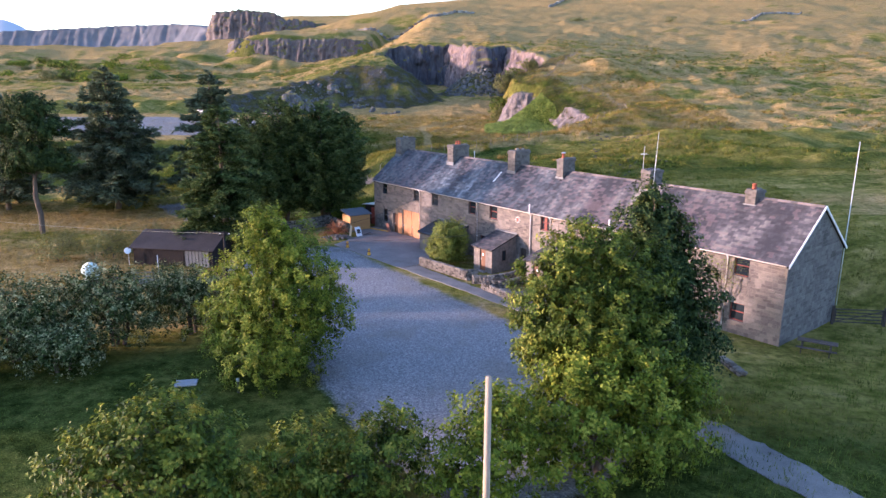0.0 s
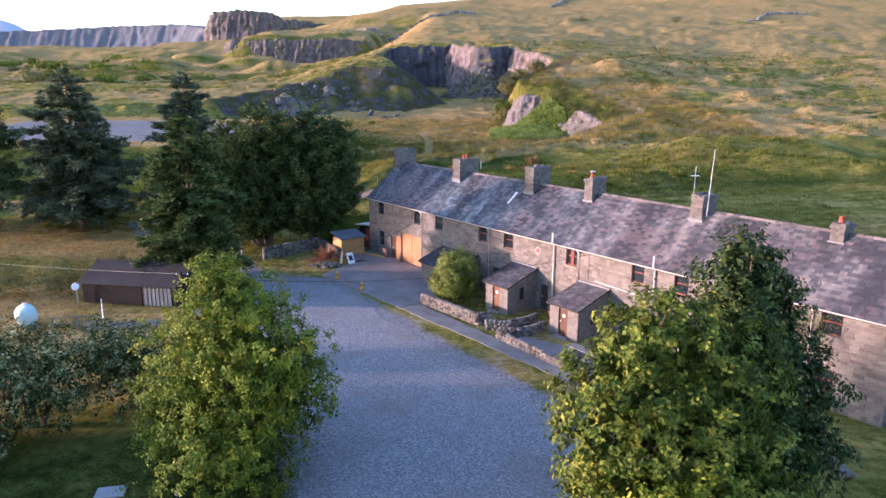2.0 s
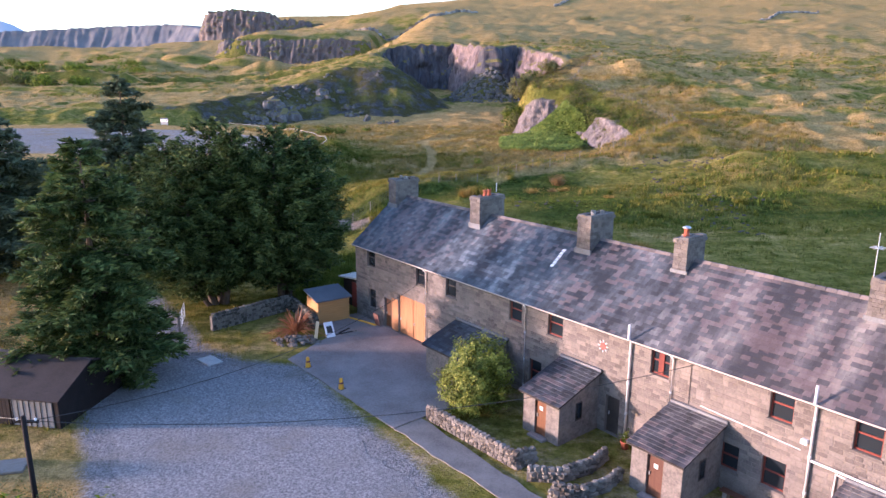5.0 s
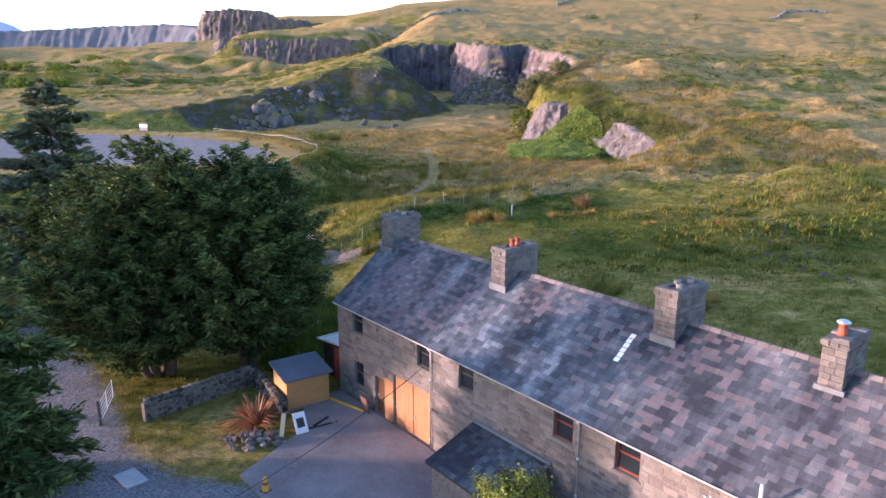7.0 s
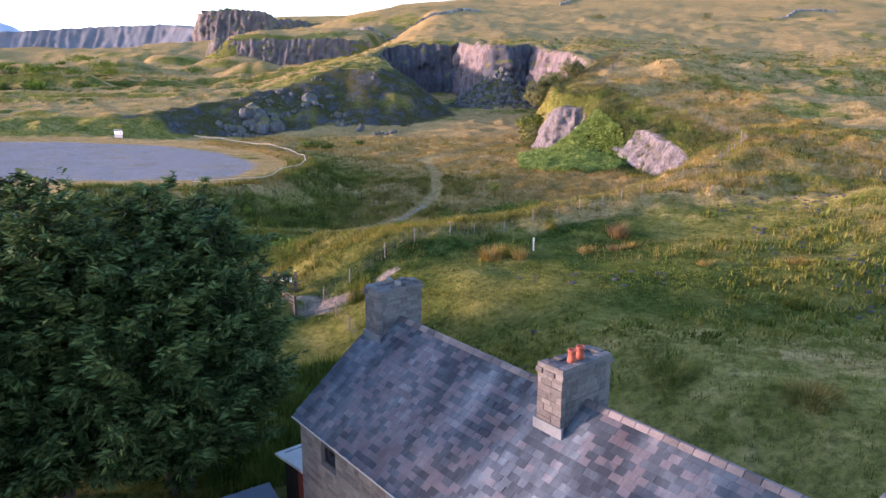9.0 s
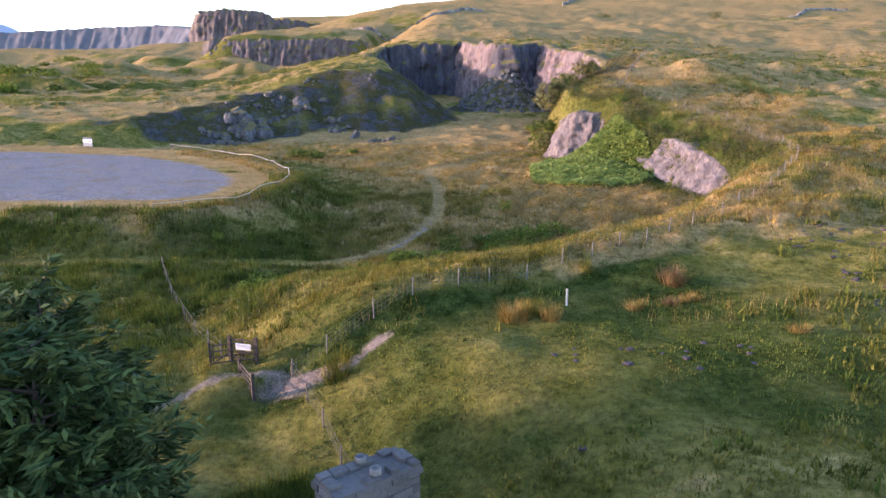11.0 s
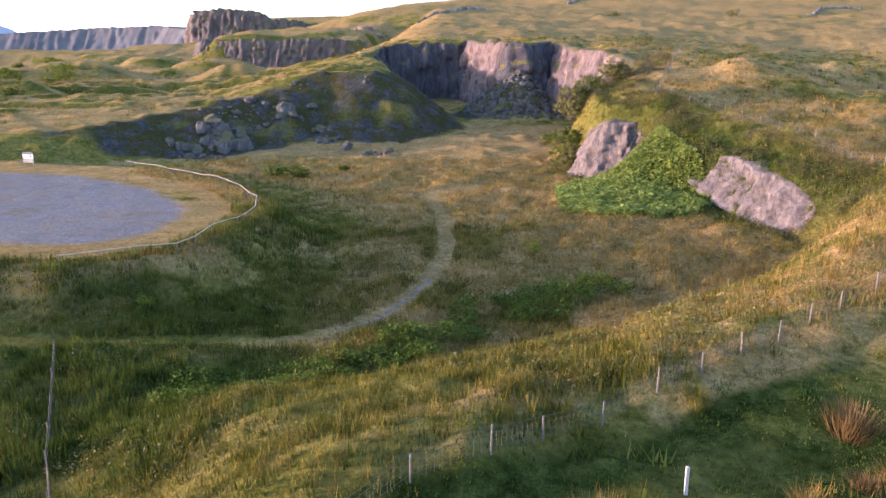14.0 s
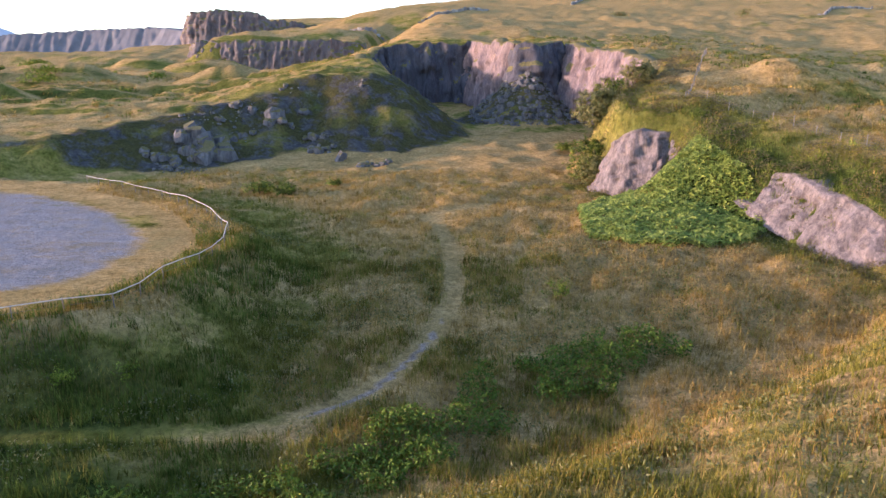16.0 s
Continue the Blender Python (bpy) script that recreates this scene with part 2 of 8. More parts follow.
def leaf_material(name, dark, mid, light, rough=0.55, through_light=0.25, clump=0.62, patch=1.15, stops=(0.2, 0.5, 0.85), spec=0.22):
    m, n, l, b = material(name)
    r = n.new("ShaderNodeNewGeometry").outputs["Random Per Island"]
    a = tex_noise(n, l, place(n, l), patch, 3)
    f = math_node(n, l, "MULTIPLY_ADD", r, 1 - clump, math_node(n, l, "MULTIPLY_ADD", a, 1.6 * clump, -0.3 * clump))
    shoot = n.new("ShaderNodeAttribute")
    shoot.attribute_name = "young"
    f = math_node(n, l, "ADD", f, math_node(n, l, "MULTIPLY", math_node(n, l, "POWER", shoot.outputs["Fac"], 2.0), 0.32))
    col = ramp(n, l, f, list(zip(stops, (dark, mid, light))))
    l.new(col, b.inputs["Base Color"])
    b.inputs["Roughness"].default_value = rough
    b.inputs["Specular IOR Level"].default_value = spec
    tr = n.new("ShaderNodeBsdfTranslucent")
    l.new(col, tr.inputs["Color"])
    ms = n.new("ShaderNodeMixShader")
    ms.inputs["Fac"].default_value = through_light
    l.new(b.outputs["BSDF"], ms.inputs[1])
    l.new(tr.outputs["BSDF"], ms.inputs[2])
    l.new(ms.outputs["Shader"], n["Material Output"].inputs["Surface"])
    return m


def loose_stones(n, l, vfine, fine, broad):
    c = ramp(n, l, math_node(n, l, "MULTIPLY_ADD", vfine, 0.5, math_node(n, l, "MULTIPLY", fine, 0.5)), [(0.3, (0.122, 0.118, 0.116)), (0.7, (0.31, 0.302, 0.296))])
    c = mix(n, l, 0.8, c, ramp(n, l, fine, [(0.38, (0.62, 0.62, 0.64)), (0.5, (1, 1, 1)), (0.64, (1.45, 1.43, 1.4))]), "MULTIPLY")
    return mix(n, l, ramp(n, l, math_node(n, l, "MULTIPLY_ADD", fine, 0.25, broad), [(0.64, (0, 0, 0)), (0.80, (0.45, 0.45, 0.45))]), c, (0.17, 0.15, 0.12))


def ground_material():
    """Turf whose cover (straw, lush, bare, short) is laid out by the mesh's cover attribute, broken up by noise."""
    m, n, l, b = material("turf")
    co = place(n, l)
    at = n.new("ShaderNodeAttribute")
    at.attribute_name = "cover"
    sep = n.new("ShaderNodeSeparateColor")
    l.new(at.outputs["Color"], sep.inputs["Color"])
    big, med, fine = tex_noise(n, l, co, 0.16, 6, 0.68), tex_noise(n, l, co, 0.75, 5, 0.65), tex_noise(n, l, co, 9.0, 4, 0.7)
    vfine = tex_noise(n, l, co, 34.0, 2, 0.6)
    streak = tex_noise(n, l, co, 1.0, 6, 0.72, (0.2, 0.5, 0.6))
    blend = math_node(n, l, "ADD", math_node(n, l, "MULTIPLY_ADD", streak, 0.42, math_node(n, l, "MULTIPLY", big, 0.2)), math_node(n, l, "MULTIPLY_ADD", med, 0.28, math_node(n, l, "MULTIPLY", fine, 0.10)))
    green = ramp(n, l, blend, [(0.36, (0.036, 0.042, 0.008)), (0.45, (0.120, 0.120, 0.024)), (0.54, (0.235, 0.195, 0.052)), (0.63, (0.42, 0.31, 0.12))])
    # straw; its pale end also stands for haze on far ground
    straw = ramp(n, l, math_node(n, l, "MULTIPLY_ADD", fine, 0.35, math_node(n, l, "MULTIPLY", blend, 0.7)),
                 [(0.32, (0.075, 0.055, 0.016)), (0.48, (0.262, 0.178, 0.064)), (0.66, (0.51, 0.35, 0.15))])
    lush = ramp(n, l, math_node(n, l, "MULTIPLY_ADD", fine, 0.4, math_node(n, l, "MULTIPLY", med, 0.6)),
                [(0.34, (0.010, 0.016, 0.004)), (0.50, (0.052, 0.070, 0.015)), (0.66, (0.140, 0.145, 0.036))])
    bare = ramp(n, l, fine, [(0.3, (0.18, 0.13, 0.095)), (0.55, (0.31, 0.24, 0.18)), (0.75, (0.46, 0.375, 0.295))])

    def edge(w):
        v = math_node(n, l, "ADD", w, math_node(n, l, "MULTIPLY", math_node(n, l, "SUBTRACT", blend, 0.5), 1.6))
        v = math_node(n, l, "ADD", v, math_node(n, l, "MULTIPLY", math_node(n, l, "SUBTRACT", fine, 0.5), 0.35))
        mr = n.new("ShaderNodeMapRange")
        mr.inputs["From Min"].default_value, mr.inputs["From Max"].default_value = 0.32, 0.68
        l.new(v, mr.inputs["Value"])
        return mr.outputs["Result"]
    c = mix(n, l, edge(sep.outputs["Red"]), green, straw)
    c = mix(n, l, edge(sep.outputs["Green"]), c, lush)
    shale = ramp(n, l, math_node(n, l, "MULTIPLY_ADD", fine, 0.5, math_node(n, l, "MULTIPLY", med, 0.5)), [(0.3, (0.030, 0.031, 0.034)), (0.52, (0.075, 0.073, 0.072)), (0.72, (0.17, 0.165, 0.16))])
    scrub = ramp(n, l, fine, [(0.35, (0.022, 0.024, 0.010)), (0.52, (0.064, 0.062, 0.024)), (0.68, (0.14, 0.115, 0.045))])
    shale = mix(n, l, ramp(n, l, tex_noise(n, l, co, 0.3, 5, 0.75), [(0.47, (0, 0, 0)), (0.58, (1, 1, 1))]), scrub, shale)
    c = mix(n, l, edge(sep.outputs["Blue"]), c, bare)
    c = mix(n, l, edge(at.outputs["Alpha"]), c, shale)
    yard = n.new("ShaderNodeAttribute")
    yard.attribute_name = "laid"
    stones = loose_stones(n, l, vfine, fine, tex_noise(n, l, co, 0.3, 4, 0.6))
    c = mix(n, l, edge(yard.outputs["Fac"]), c, stones)
    tuft = tex_noise(n, l, co, 2.6, 3, 0.6, (1, 1, 0.3))
    grown = math_node(n, l, "SUBTRACT", 0.85, math_node(n, l, "MULTIPLY", yard.outputs["Fac"], 0.5))
    c = mix(n, l, grown, c, ramp(n, l, math_node(n, l, "MULTIPLY_ADD", tuft, 0.6, math_node(n, l, "MULTIPLY", vfine, 0.4)), [(0.36, (0.42, 0.44, 0.46)), (0.52, (1.0, 1.0, 1.0)), (0.66, (1.3, 1.26, 1.2))]), "MULTIPLY")
    l.new(c, b.inputs["Base Color"])
    b.inputs["Roughness"].default_value = 0.95
    b.inputs["Specular IOR Level"].default_value = 0.0
    bump(n, l, b, math_node(n, l, "MULTIPLY_ADD", fine, 0.35, med), 0.9, 0.35)
    return m


def rock_material(name, dark, light, moss=0.0, scale=0.5):
    m, n, l, b = material(name)
    co = place(n, l)
    v = n.new("ShaderNodeTexVoronoi")
    v.feature = "DISTANCE_TO_EDGE"
    v.inputs["Scale"].default_value = scale * 1.6
    wob = n.new("ShaderNodeMapping")
    wob.inputs["Scale"].default_value = (1, 1, 0.45)
    warp = n.new("ShaderNodeTexNoise")
    warp.inputs["Scale"].default_value, warp.inputs["Detail"].default_value = scale * 2.2, 4
    l.new(co, warp.inputs["Vector"])
    l.new(mix(n, l, 0.35, co, mix(n, l, 1.0, co, math_node_vec(n, l, warp.outputs["Color"], 3.0 / scale), "ADD")), wob.inputs["Vector"])
    l.new(wob.outputs["Vector"], v.inputs["Vector"])
    a, g = tex_noise(n, l, co, scale, 6, 0.7, (1, 1, 0.4)), tex_noise(n, l, co, scale * 9, 4, 0.7)
    f = math_node(n, l, "MULTIPLY_ADD", a, 0.65, math_node(n, l, "MULTIPLY", g, 0.35))
    c = ramp(n, l, f, [(0.3, dark), (0.68, light)])
    streak = ramp(n, l, tex_noise(n, l, co, scale * 3.2, 5, 0.7, (1, 1, 0.18)), [(0.32, (0.42, 0.42, 0.44)), (0.58, (1.1, 1.08, 1.05))])
    crack = ramp(n, l, v.outputs["Distance"], [(0.0, (0.5, 0.5, 0.52)), (0.02, (1, 1, 1))])
    c = mix(n, l, math_node(n, l, "MULTIPLY", g, 0.35), c, crack, "MULTIPLY")
    c = mix(n, l, 0.85, c, streak, "MULTIPLY")
    if moss:
        nz = n.new("ShaderNodeSeparateXYZ")
        l.new(n.new("ShaderNodeNewGeometry").outputs["Normal"], nz.inputs["Vector"])
        k = math_node(n, l, "ADD", math_node(n, l, "MULTIPLY", nz.outputs["Z"], 1.1), math_node(n, l, "SUBTRACT", a, 0.5 + 0.6 * (1 - moss)))
        c = mix(n, l, math_node(n, l, "MULTIPLY", math_node(n, l, "GREATER_THAN", k, 0.12), 0.85), c, ramp(n, l, g, [(0.3, (0.05, 0.06, 0.015)), (0.7, (0.20, 0.16, 0.05))]))
    l.new(c, b.inputs["Base Color"])
    b.inputs["Roughness"].default_value = 0.9
    b.inputs["Specular IOR Level"].default_value = 0.2
    bump(n, l, b, math_node(n, l, "ADD", f, math_node(n, l, "MULTIPLY", math_node(n, l, "MINIMUM", v.outputs["Distance"], 0.04), 3.0)), 0.9, 0.4)
    return m


def slate_material(name, island):
    """Slates: each of its own tone, with pale and russet ones in drifts, bluer towards the end of the terrace."""
    m, n, l, b = material(name)
    tc = n.new("ShaderNodeTexCoord")
    co = place(n, l)
    r = n.new("ShaderNodeNewGeometry").outputs["Random Per Island"] if island else n.new("ShaderNodeObjectInfo").outputs["Random"]
    fall = n.new("ShaderNodeMapping")
    fall.vector_type = "TEXTURE"
    fall.inputs["Rotation"].default_value = (0, 0, radians(HTURN))
    fall.inputs["Scale"].default_value = (1.0, 3.2, 3.2)
    l.new(co, fall.inputs["Vector"])
    drift = tex_noise(n, l, fall.outputs["Vector"], 0.55, 4, 0.65)
    grain = tex_noise(n, l, co, 14.0, 4, 0.7)
    broad = tex_noise(n, l, co, 0.13, 2, 0.5)
    f = math_node(n, l, "ADD", math_node(n, l, "MULTIPLY", math_node(n, l, "SUBTRACT", drift, 0.5), 2.5), math_node(n, l, "MULTIPLY_ADD", r, 0.50, 0.22))
    blue = ramp(n, l, f, [(0.12, (0.018, 0.021, 0.026)), (0.42, (0.047, 0.056, 0.066)), (0.80, (0.105, 0.121, 0.134)), (1.0, (0.20, 0.22, 0.235))])
    brown = ramp(n, l, f, [(0.15, (0.038, 0.036, 0.038)), (0.55, (0.080, 0.075, 0.078)), (0.80, (0.155, 0.142, 0.133)), (1.0, (0.24, 0.215, 0.19))])
    sx = n.new("ShaderNodeSeparateXYZ")
    l.new(co, sx.inputs["Vector"])
    along = n.new("ShaderNodeMapRange")
    along.inputs["From Min"].default_value, along.inputs["From Max"].default_value = 57.0, 66.0
    l.new(math_node(n, l, "ADD", sx.outputs["Y"], math_node(n, l, "MULTIPLY", broad, 4.0)), along.inputs["Value"])
    c = mix(n, l, along.outputs["Result"], brown, blue)
    red = math_node(n, l, "GREATER_THAN", math_node(n, l, "MULTIPLY_ADD", r, 0.34, broad), 0.80)
    c = mix(n, l, math_node(n, l, "MULTIPLY", red, 0.4), c, (0.13, 0.085, 0.08))
    c = mix(n, l, 0.6, c, ramp(n, l, grain, [(0.25, (0.62, 0.62, 0.62)), (0.7, (1.15, 1.15, 1.15))]), "MULTIPLY")
    l.new(c, b.inputs["Base Color"])
    b.inputs["Roughness"].default_value = 0.62
    b.inputs["Specular IOR Level"].default_value = 0.35
    bump(n, l, b, grain, 0.35, 0.01)
    return m


def stone_material(name, dark, light, island=True, rand=0.5):
    m, n, l, b = material(name)
    co = place(n, l)
    r = n.new("ShaderNodeNewGeometry").outputs["Random Per Island"] if island else n.new("ShaderNodeObjectInfo").outputs["Random"]
    a, g = tex_noise(n, l, co, 0.5, 4, 0.6), tex_noise(n, l, co, 11.0, 5, 0.7)
    f = math_node(n, l, "ADD", math_node(n, l, "MULTIPLY_ADD", a, 0.5, math_node(n, l, "MULTIPLY", g, 0.5)), math_node(n, l, "MULTIPLY", math_node(n, l, "SUBTRACT", r, 0.5), rand))
    l.new(ramp(n, l, f, [(0.25, dark), (0.75, light)]), b.inputs["Base Color"])
    b.inputs["Roughness"].default_value = 0.92
    b.inputs["Specular IOR Level"].default_value = 0.2
    bump(n, l, b, g, 0.6, 0.03)
    return m


def glass_material():
    m, n, l, b = material("window_glass")
    b.inputs["Base Color"].default_value = (0.02, 0.025, 0.03, 1)
    b.inputs["Roughness"].default_value = 0.06
    b.inputs["Specular IOR Level"].default_value = 0.5
    return m


TURF = ground_material()


def gravel_material():
    m, n, l, b = material("gravel")
    co = place(n, l)
    c = loose_stones(n, l, tex_noise(n, l, co, 34.0, 2, 0.6), tex_noise(n, l, co, 9.0, 4, 0.7), tex_noise(n, l, co, 0.3, 4, 0.6))
    l.new(c, b.inputs["Base Color"])
    b.inputs["Roughness"].default_value, b.inputs["Specular IOR Level"].default_value = 0.95, 0.1
    bump(n, l, b, tex_noise(n, l, co, 22.0, 3, 0.7), 0.7, 0.05)
    return m


GRAVEL = gravel_material()
TARMAC = simple("car_park_gravel", (0.19, 0.18, 0.18), (0.30, 0.29, 0.28), 0.95, 0.12, 6.0, 0.5)
CONCRETE = simple("concrete", (0.115, 0.095, 0.086), (0.27, 0.24, 0.22), 0.85, 0.5, 9.0, 0.3)
PATHSTONE = simple("path_stone", (0.095, 0.088, 0.08), (0.23, 0.215, 0.195), 0.95, 0.8, 14.0, 0.7)
SLATE, SLATE_ROW = slate_material("slate", False), slate_material("slate_rows", True)
MORTAR = simple("lime_mortar", (0.125, 0.108, 0.092), (0.235, 0.202, 0.172), 0.95, 0.6, 12.0, 0.6)
STONE = stone_material("wall_stone", (0.084, 0.073, 0.064), (0.25, 0.212, 0.18), True, 0.28)
STONE_PIECE = stone_material("wall_stone_piece", (0.084, 0.073, 0.064), (0.25, 0.212, 0.18), False, 0.28)
CHIMNEY_STONE = stone_material("chimney_stone", (0.052, 0.047, 0.043), (0.195, 0.174, 0.154), True, 0.22)
DRYSTONE = stone_material("field_stone", (0.10, 0.09, 0.08), (0.36, 0.33, 0.29))
RED_FRAME = simple("red_brown_paint", (0.13, 0.028, 0.018), (0.22, 0.05, 0.03), 0.5, 2.0, 20.0, 0.1)
DARK_FRAME = simple("dark_timber", (0.030, 0.024, 0.020), (0.07, 0.055, 0.045), 0.7, 2.0, 20.0, 0.2)
GLASS = glass_material()
DOOR_WOOD = simple("varnished_door", (0.105, 0.042, 0.018), (0.19, 0.085, 0.036), 0.5, 1.2, 14.0, 0.15, stretch=(6, 6, 0.5))
GARAGE_WOOD = simple("garage_boards", (0.29, 0.125, 0.045), (0.44, 0.21, 0.085), 0.6, 1.2, 14.0, 0.15, stretch=(6, 6, 0.5))
DARK_DOOR = simple("brown_door", (0.07, 0.03, 0.018), (0.13, 0.06, 0.035), 0.6, 1.5, 14.0, 0.15, stretch=(6, 6, 0.5))
PIPE = simple("grey_plastic_pipe", (0.52, 0.50, 0.49), (0.68, 0.66, 0.64), 0.5, 2.0, 20.0, 0.05)
GUTTER = simple("gutter_plastic", (0.36, 0.31, 0.27), (0.52, 0.46, 0.40), 0.5, 2.0, 20.0, 0.05)
WHITE = simple("white_paint", (0.60, 0.60, 0.58), (0.80, 0.80, 0.78), 0.55, 1.5, 15.0, 0.1)
TERRACOTTA = simple("terracotta", (0.20, 0.048, 0.026), (0.36, 0.105, 0.055), 0.8, 5.0, 30.0, 0.2)
LEAD = simple("lead_flashing", (0.10, 0.105, 0.11), (0.20, 0.205, 0.21), 0.5, 2.0, 18.0, 0.2)
OLD_WOOD = simple("weathered_timber", (0.12, 0.105, 0.09), (0.27, 0.24, 0.205), 0.9, 2.0, 22.0, 0.4, stretch=(1, 8, 8))
POST_WOOD = simple("post_timber", (0.085, 0.075, 0.062), (0.22, 0.19, 0.155), 0.9, 2.0, 22.0, 0.4)
PINE_BOARD = simple("pine_cladding", (0.33, 0.17, 0.055), (0.52, 0.30, 0.11), 0.7, 1.5, 18.0, 0.2, stretch=(0.6, 0.6, 8))
TAR = simple("tarred_boards", (0.008, 0.006, 0.006), (0.022, 0.016, 0.014), 0.9, 1.5, 18.0, 0.3)
FELT = simple("roofing_felt", (0.016, 0.014, 0.014), (0.042, 0.034, 0.033), 0.9, 0.8, 12.0, 0.3)
FELT_BLUE = simple("blue_grey_felt", (0.07, 0.08, 0.095), (0.12, 0.135, 0.155), 0.85, 1.0, 20.0, 0.2)
FENCE_WIRE = simple("weathered_wire", (0.07, 0.065, 0.055), (0.14, 0.13, 0.11), 0.8, 3.0, 25.0, 0.0)
STEEL = simple("galvanised_steel", (0.40, 0.41, 0.42), (0.60, 0.61, 0.62), 0.45, 3.0, 25.0, 0.1, metal=0.8)
YELLOW = simple("yellow_plastic", (0.55, 0.26, 0.02), (0.72, 0.38, 0.04), 0.5, 3.0, 20.0, 0.05)
TANK_GREEN = simple("pale_green_plastic", (0.42, 0.55, 0.49), (0.56, 0.68, 0.61), 0.5, 1.5, 12.0, 0.1)
CABLE = simple("cable", (0.03, 0.028, 0.026), (0.06, 0.055, 0.05), 0.8, 3.0, 10.0, 0.0)
PALE_ROPE = simple("pale_cable", (0.30, 0.27, 0.20), (0.42, 0.38, 0.28), 0.8, 3.0, 10.0, 0.0)
BARK = simple("bark", (0.05, 0.036, 0.026), (0.15, 0.115, 0.085), 0.95, 2.0, 16.0, 0.9, stretch=(3, 3, 0.6))
# quarry rock with its shade in the colour
ROCK_SHADED = rock_material("shaded_quarry_rock", (0.026, 0.027, 0.034), (0.115, 0.114, 0.130), 0.2, 0.3)
ROCK_PALE = rock_material("pale_limestone", (0.060, 0.052, 0.050), (0.29, 0.25, 0.236), 0.0, 1.0)
# the same quarry rock with warm sunlight in the colour
ROCK_SUNLIT = rock_material("sunlit_quarry_rock", (0.085, 0.066, 0.066), (0.25, 0.20, 0.195), 0.12, 0.5)
ROCK_FAR = rock_material("far_quarry_rock", (0.070, 0.062, 0.064), (0.19, 0.165, 0.16), 0.35, 0.09)
BOULDER = rock_material("boulder_rock", (0.06, 0.06, 0.065), (0.21, 0.205, 0.205), 0.1, 0.9)
LEAF_BROAD = leaf_material("broad_leaf", (0.016, 0.027, 0.005), (0.088, 0.126, 0.015), (0.34, 0.325, 0.048), through_light=0.25, clump=0.74, stops=(0.24, 0.52, 0.86), spec=0.1)
LEAF_YELLOW = leaf_material("yellow_green_leaf", (0.022, 0.038, 0.004), (0.125, 0.172, 0.015), (0.36, 0.36, 0.045), through_light=0.30, clump=0.72, stops=(0.22, 0.5, 0.86), spec=0.1)
LEAF_DARK = leaf_material("conifer_needles", (0.009, 0.018, 0.005), (0.032, 0.056, 0.015), (0.125, 0.155, 0.042), 0.7, 0.12, 0.55, 1.0, (0.2, 0.52, 0.9), 0.1)
LEAF_BLUE = leaf_material("spruce_needles", (0.026, 0.038, 0.025), (0.066, 0.088, 0.050), (0.15, 0.172, 0.092), 0.7, 0.22, 0.6, 1.0, spec=0.1)
LEAF_GLOSSY = leaf_material("pale_backed_leaf", (0.013, 0.024, 0.006), (0.056, 0.080, 0.020), (0.44, 0.43, 0.22), 0.5, 0.15, 0.72, 1.5, (0.26, 0.5, 0.78), 0.08)
LEAF_LAUREL = leaf_material("laurel_leaf", (0.050, 0.068, 0.010), (0.175, 0.210, 0.028), (0.40, 0.40, 0.075), through_light=0.3)
LEAF_BRACKEN = leaf_material("bracken_frond", (0.075, 0.110, 0.014), (0.19, 0.245, 0.034), (0.33, 0.36, 0.07))
LEAF_SCRUB = leaf_material("scrub_leaf", (0.046, 0.056, 0.013), (0.125, 0.130, 0.034), (0.25, 0.21, 0.075))
BLADE_GREEN = leaf_material("green_blades", (0.040, 0.047, 0.007), (0.140, 0.138, 0.022), (0.35, 0.265, 0.07), 0.9, clump=0.75, patch=0.6, spec=0.0)
BLADE_STRAW = leaf_material("straw_blades", (0.085, 0.060, 0.011), (0.245, 0.165, 0.040), (0.50, 0.35, 0.12), 0.9, clump=0.7, patch=0.6, spec=0.0)
BLADE_LUSH = leaf_material("lush_blades", (0.022, 0.034, 0.006), (0.084, 0.114, 0.018), (0.21, 0.22, 0.045), 0.9, clump=0.75, patch=0.6, spec=0.0)

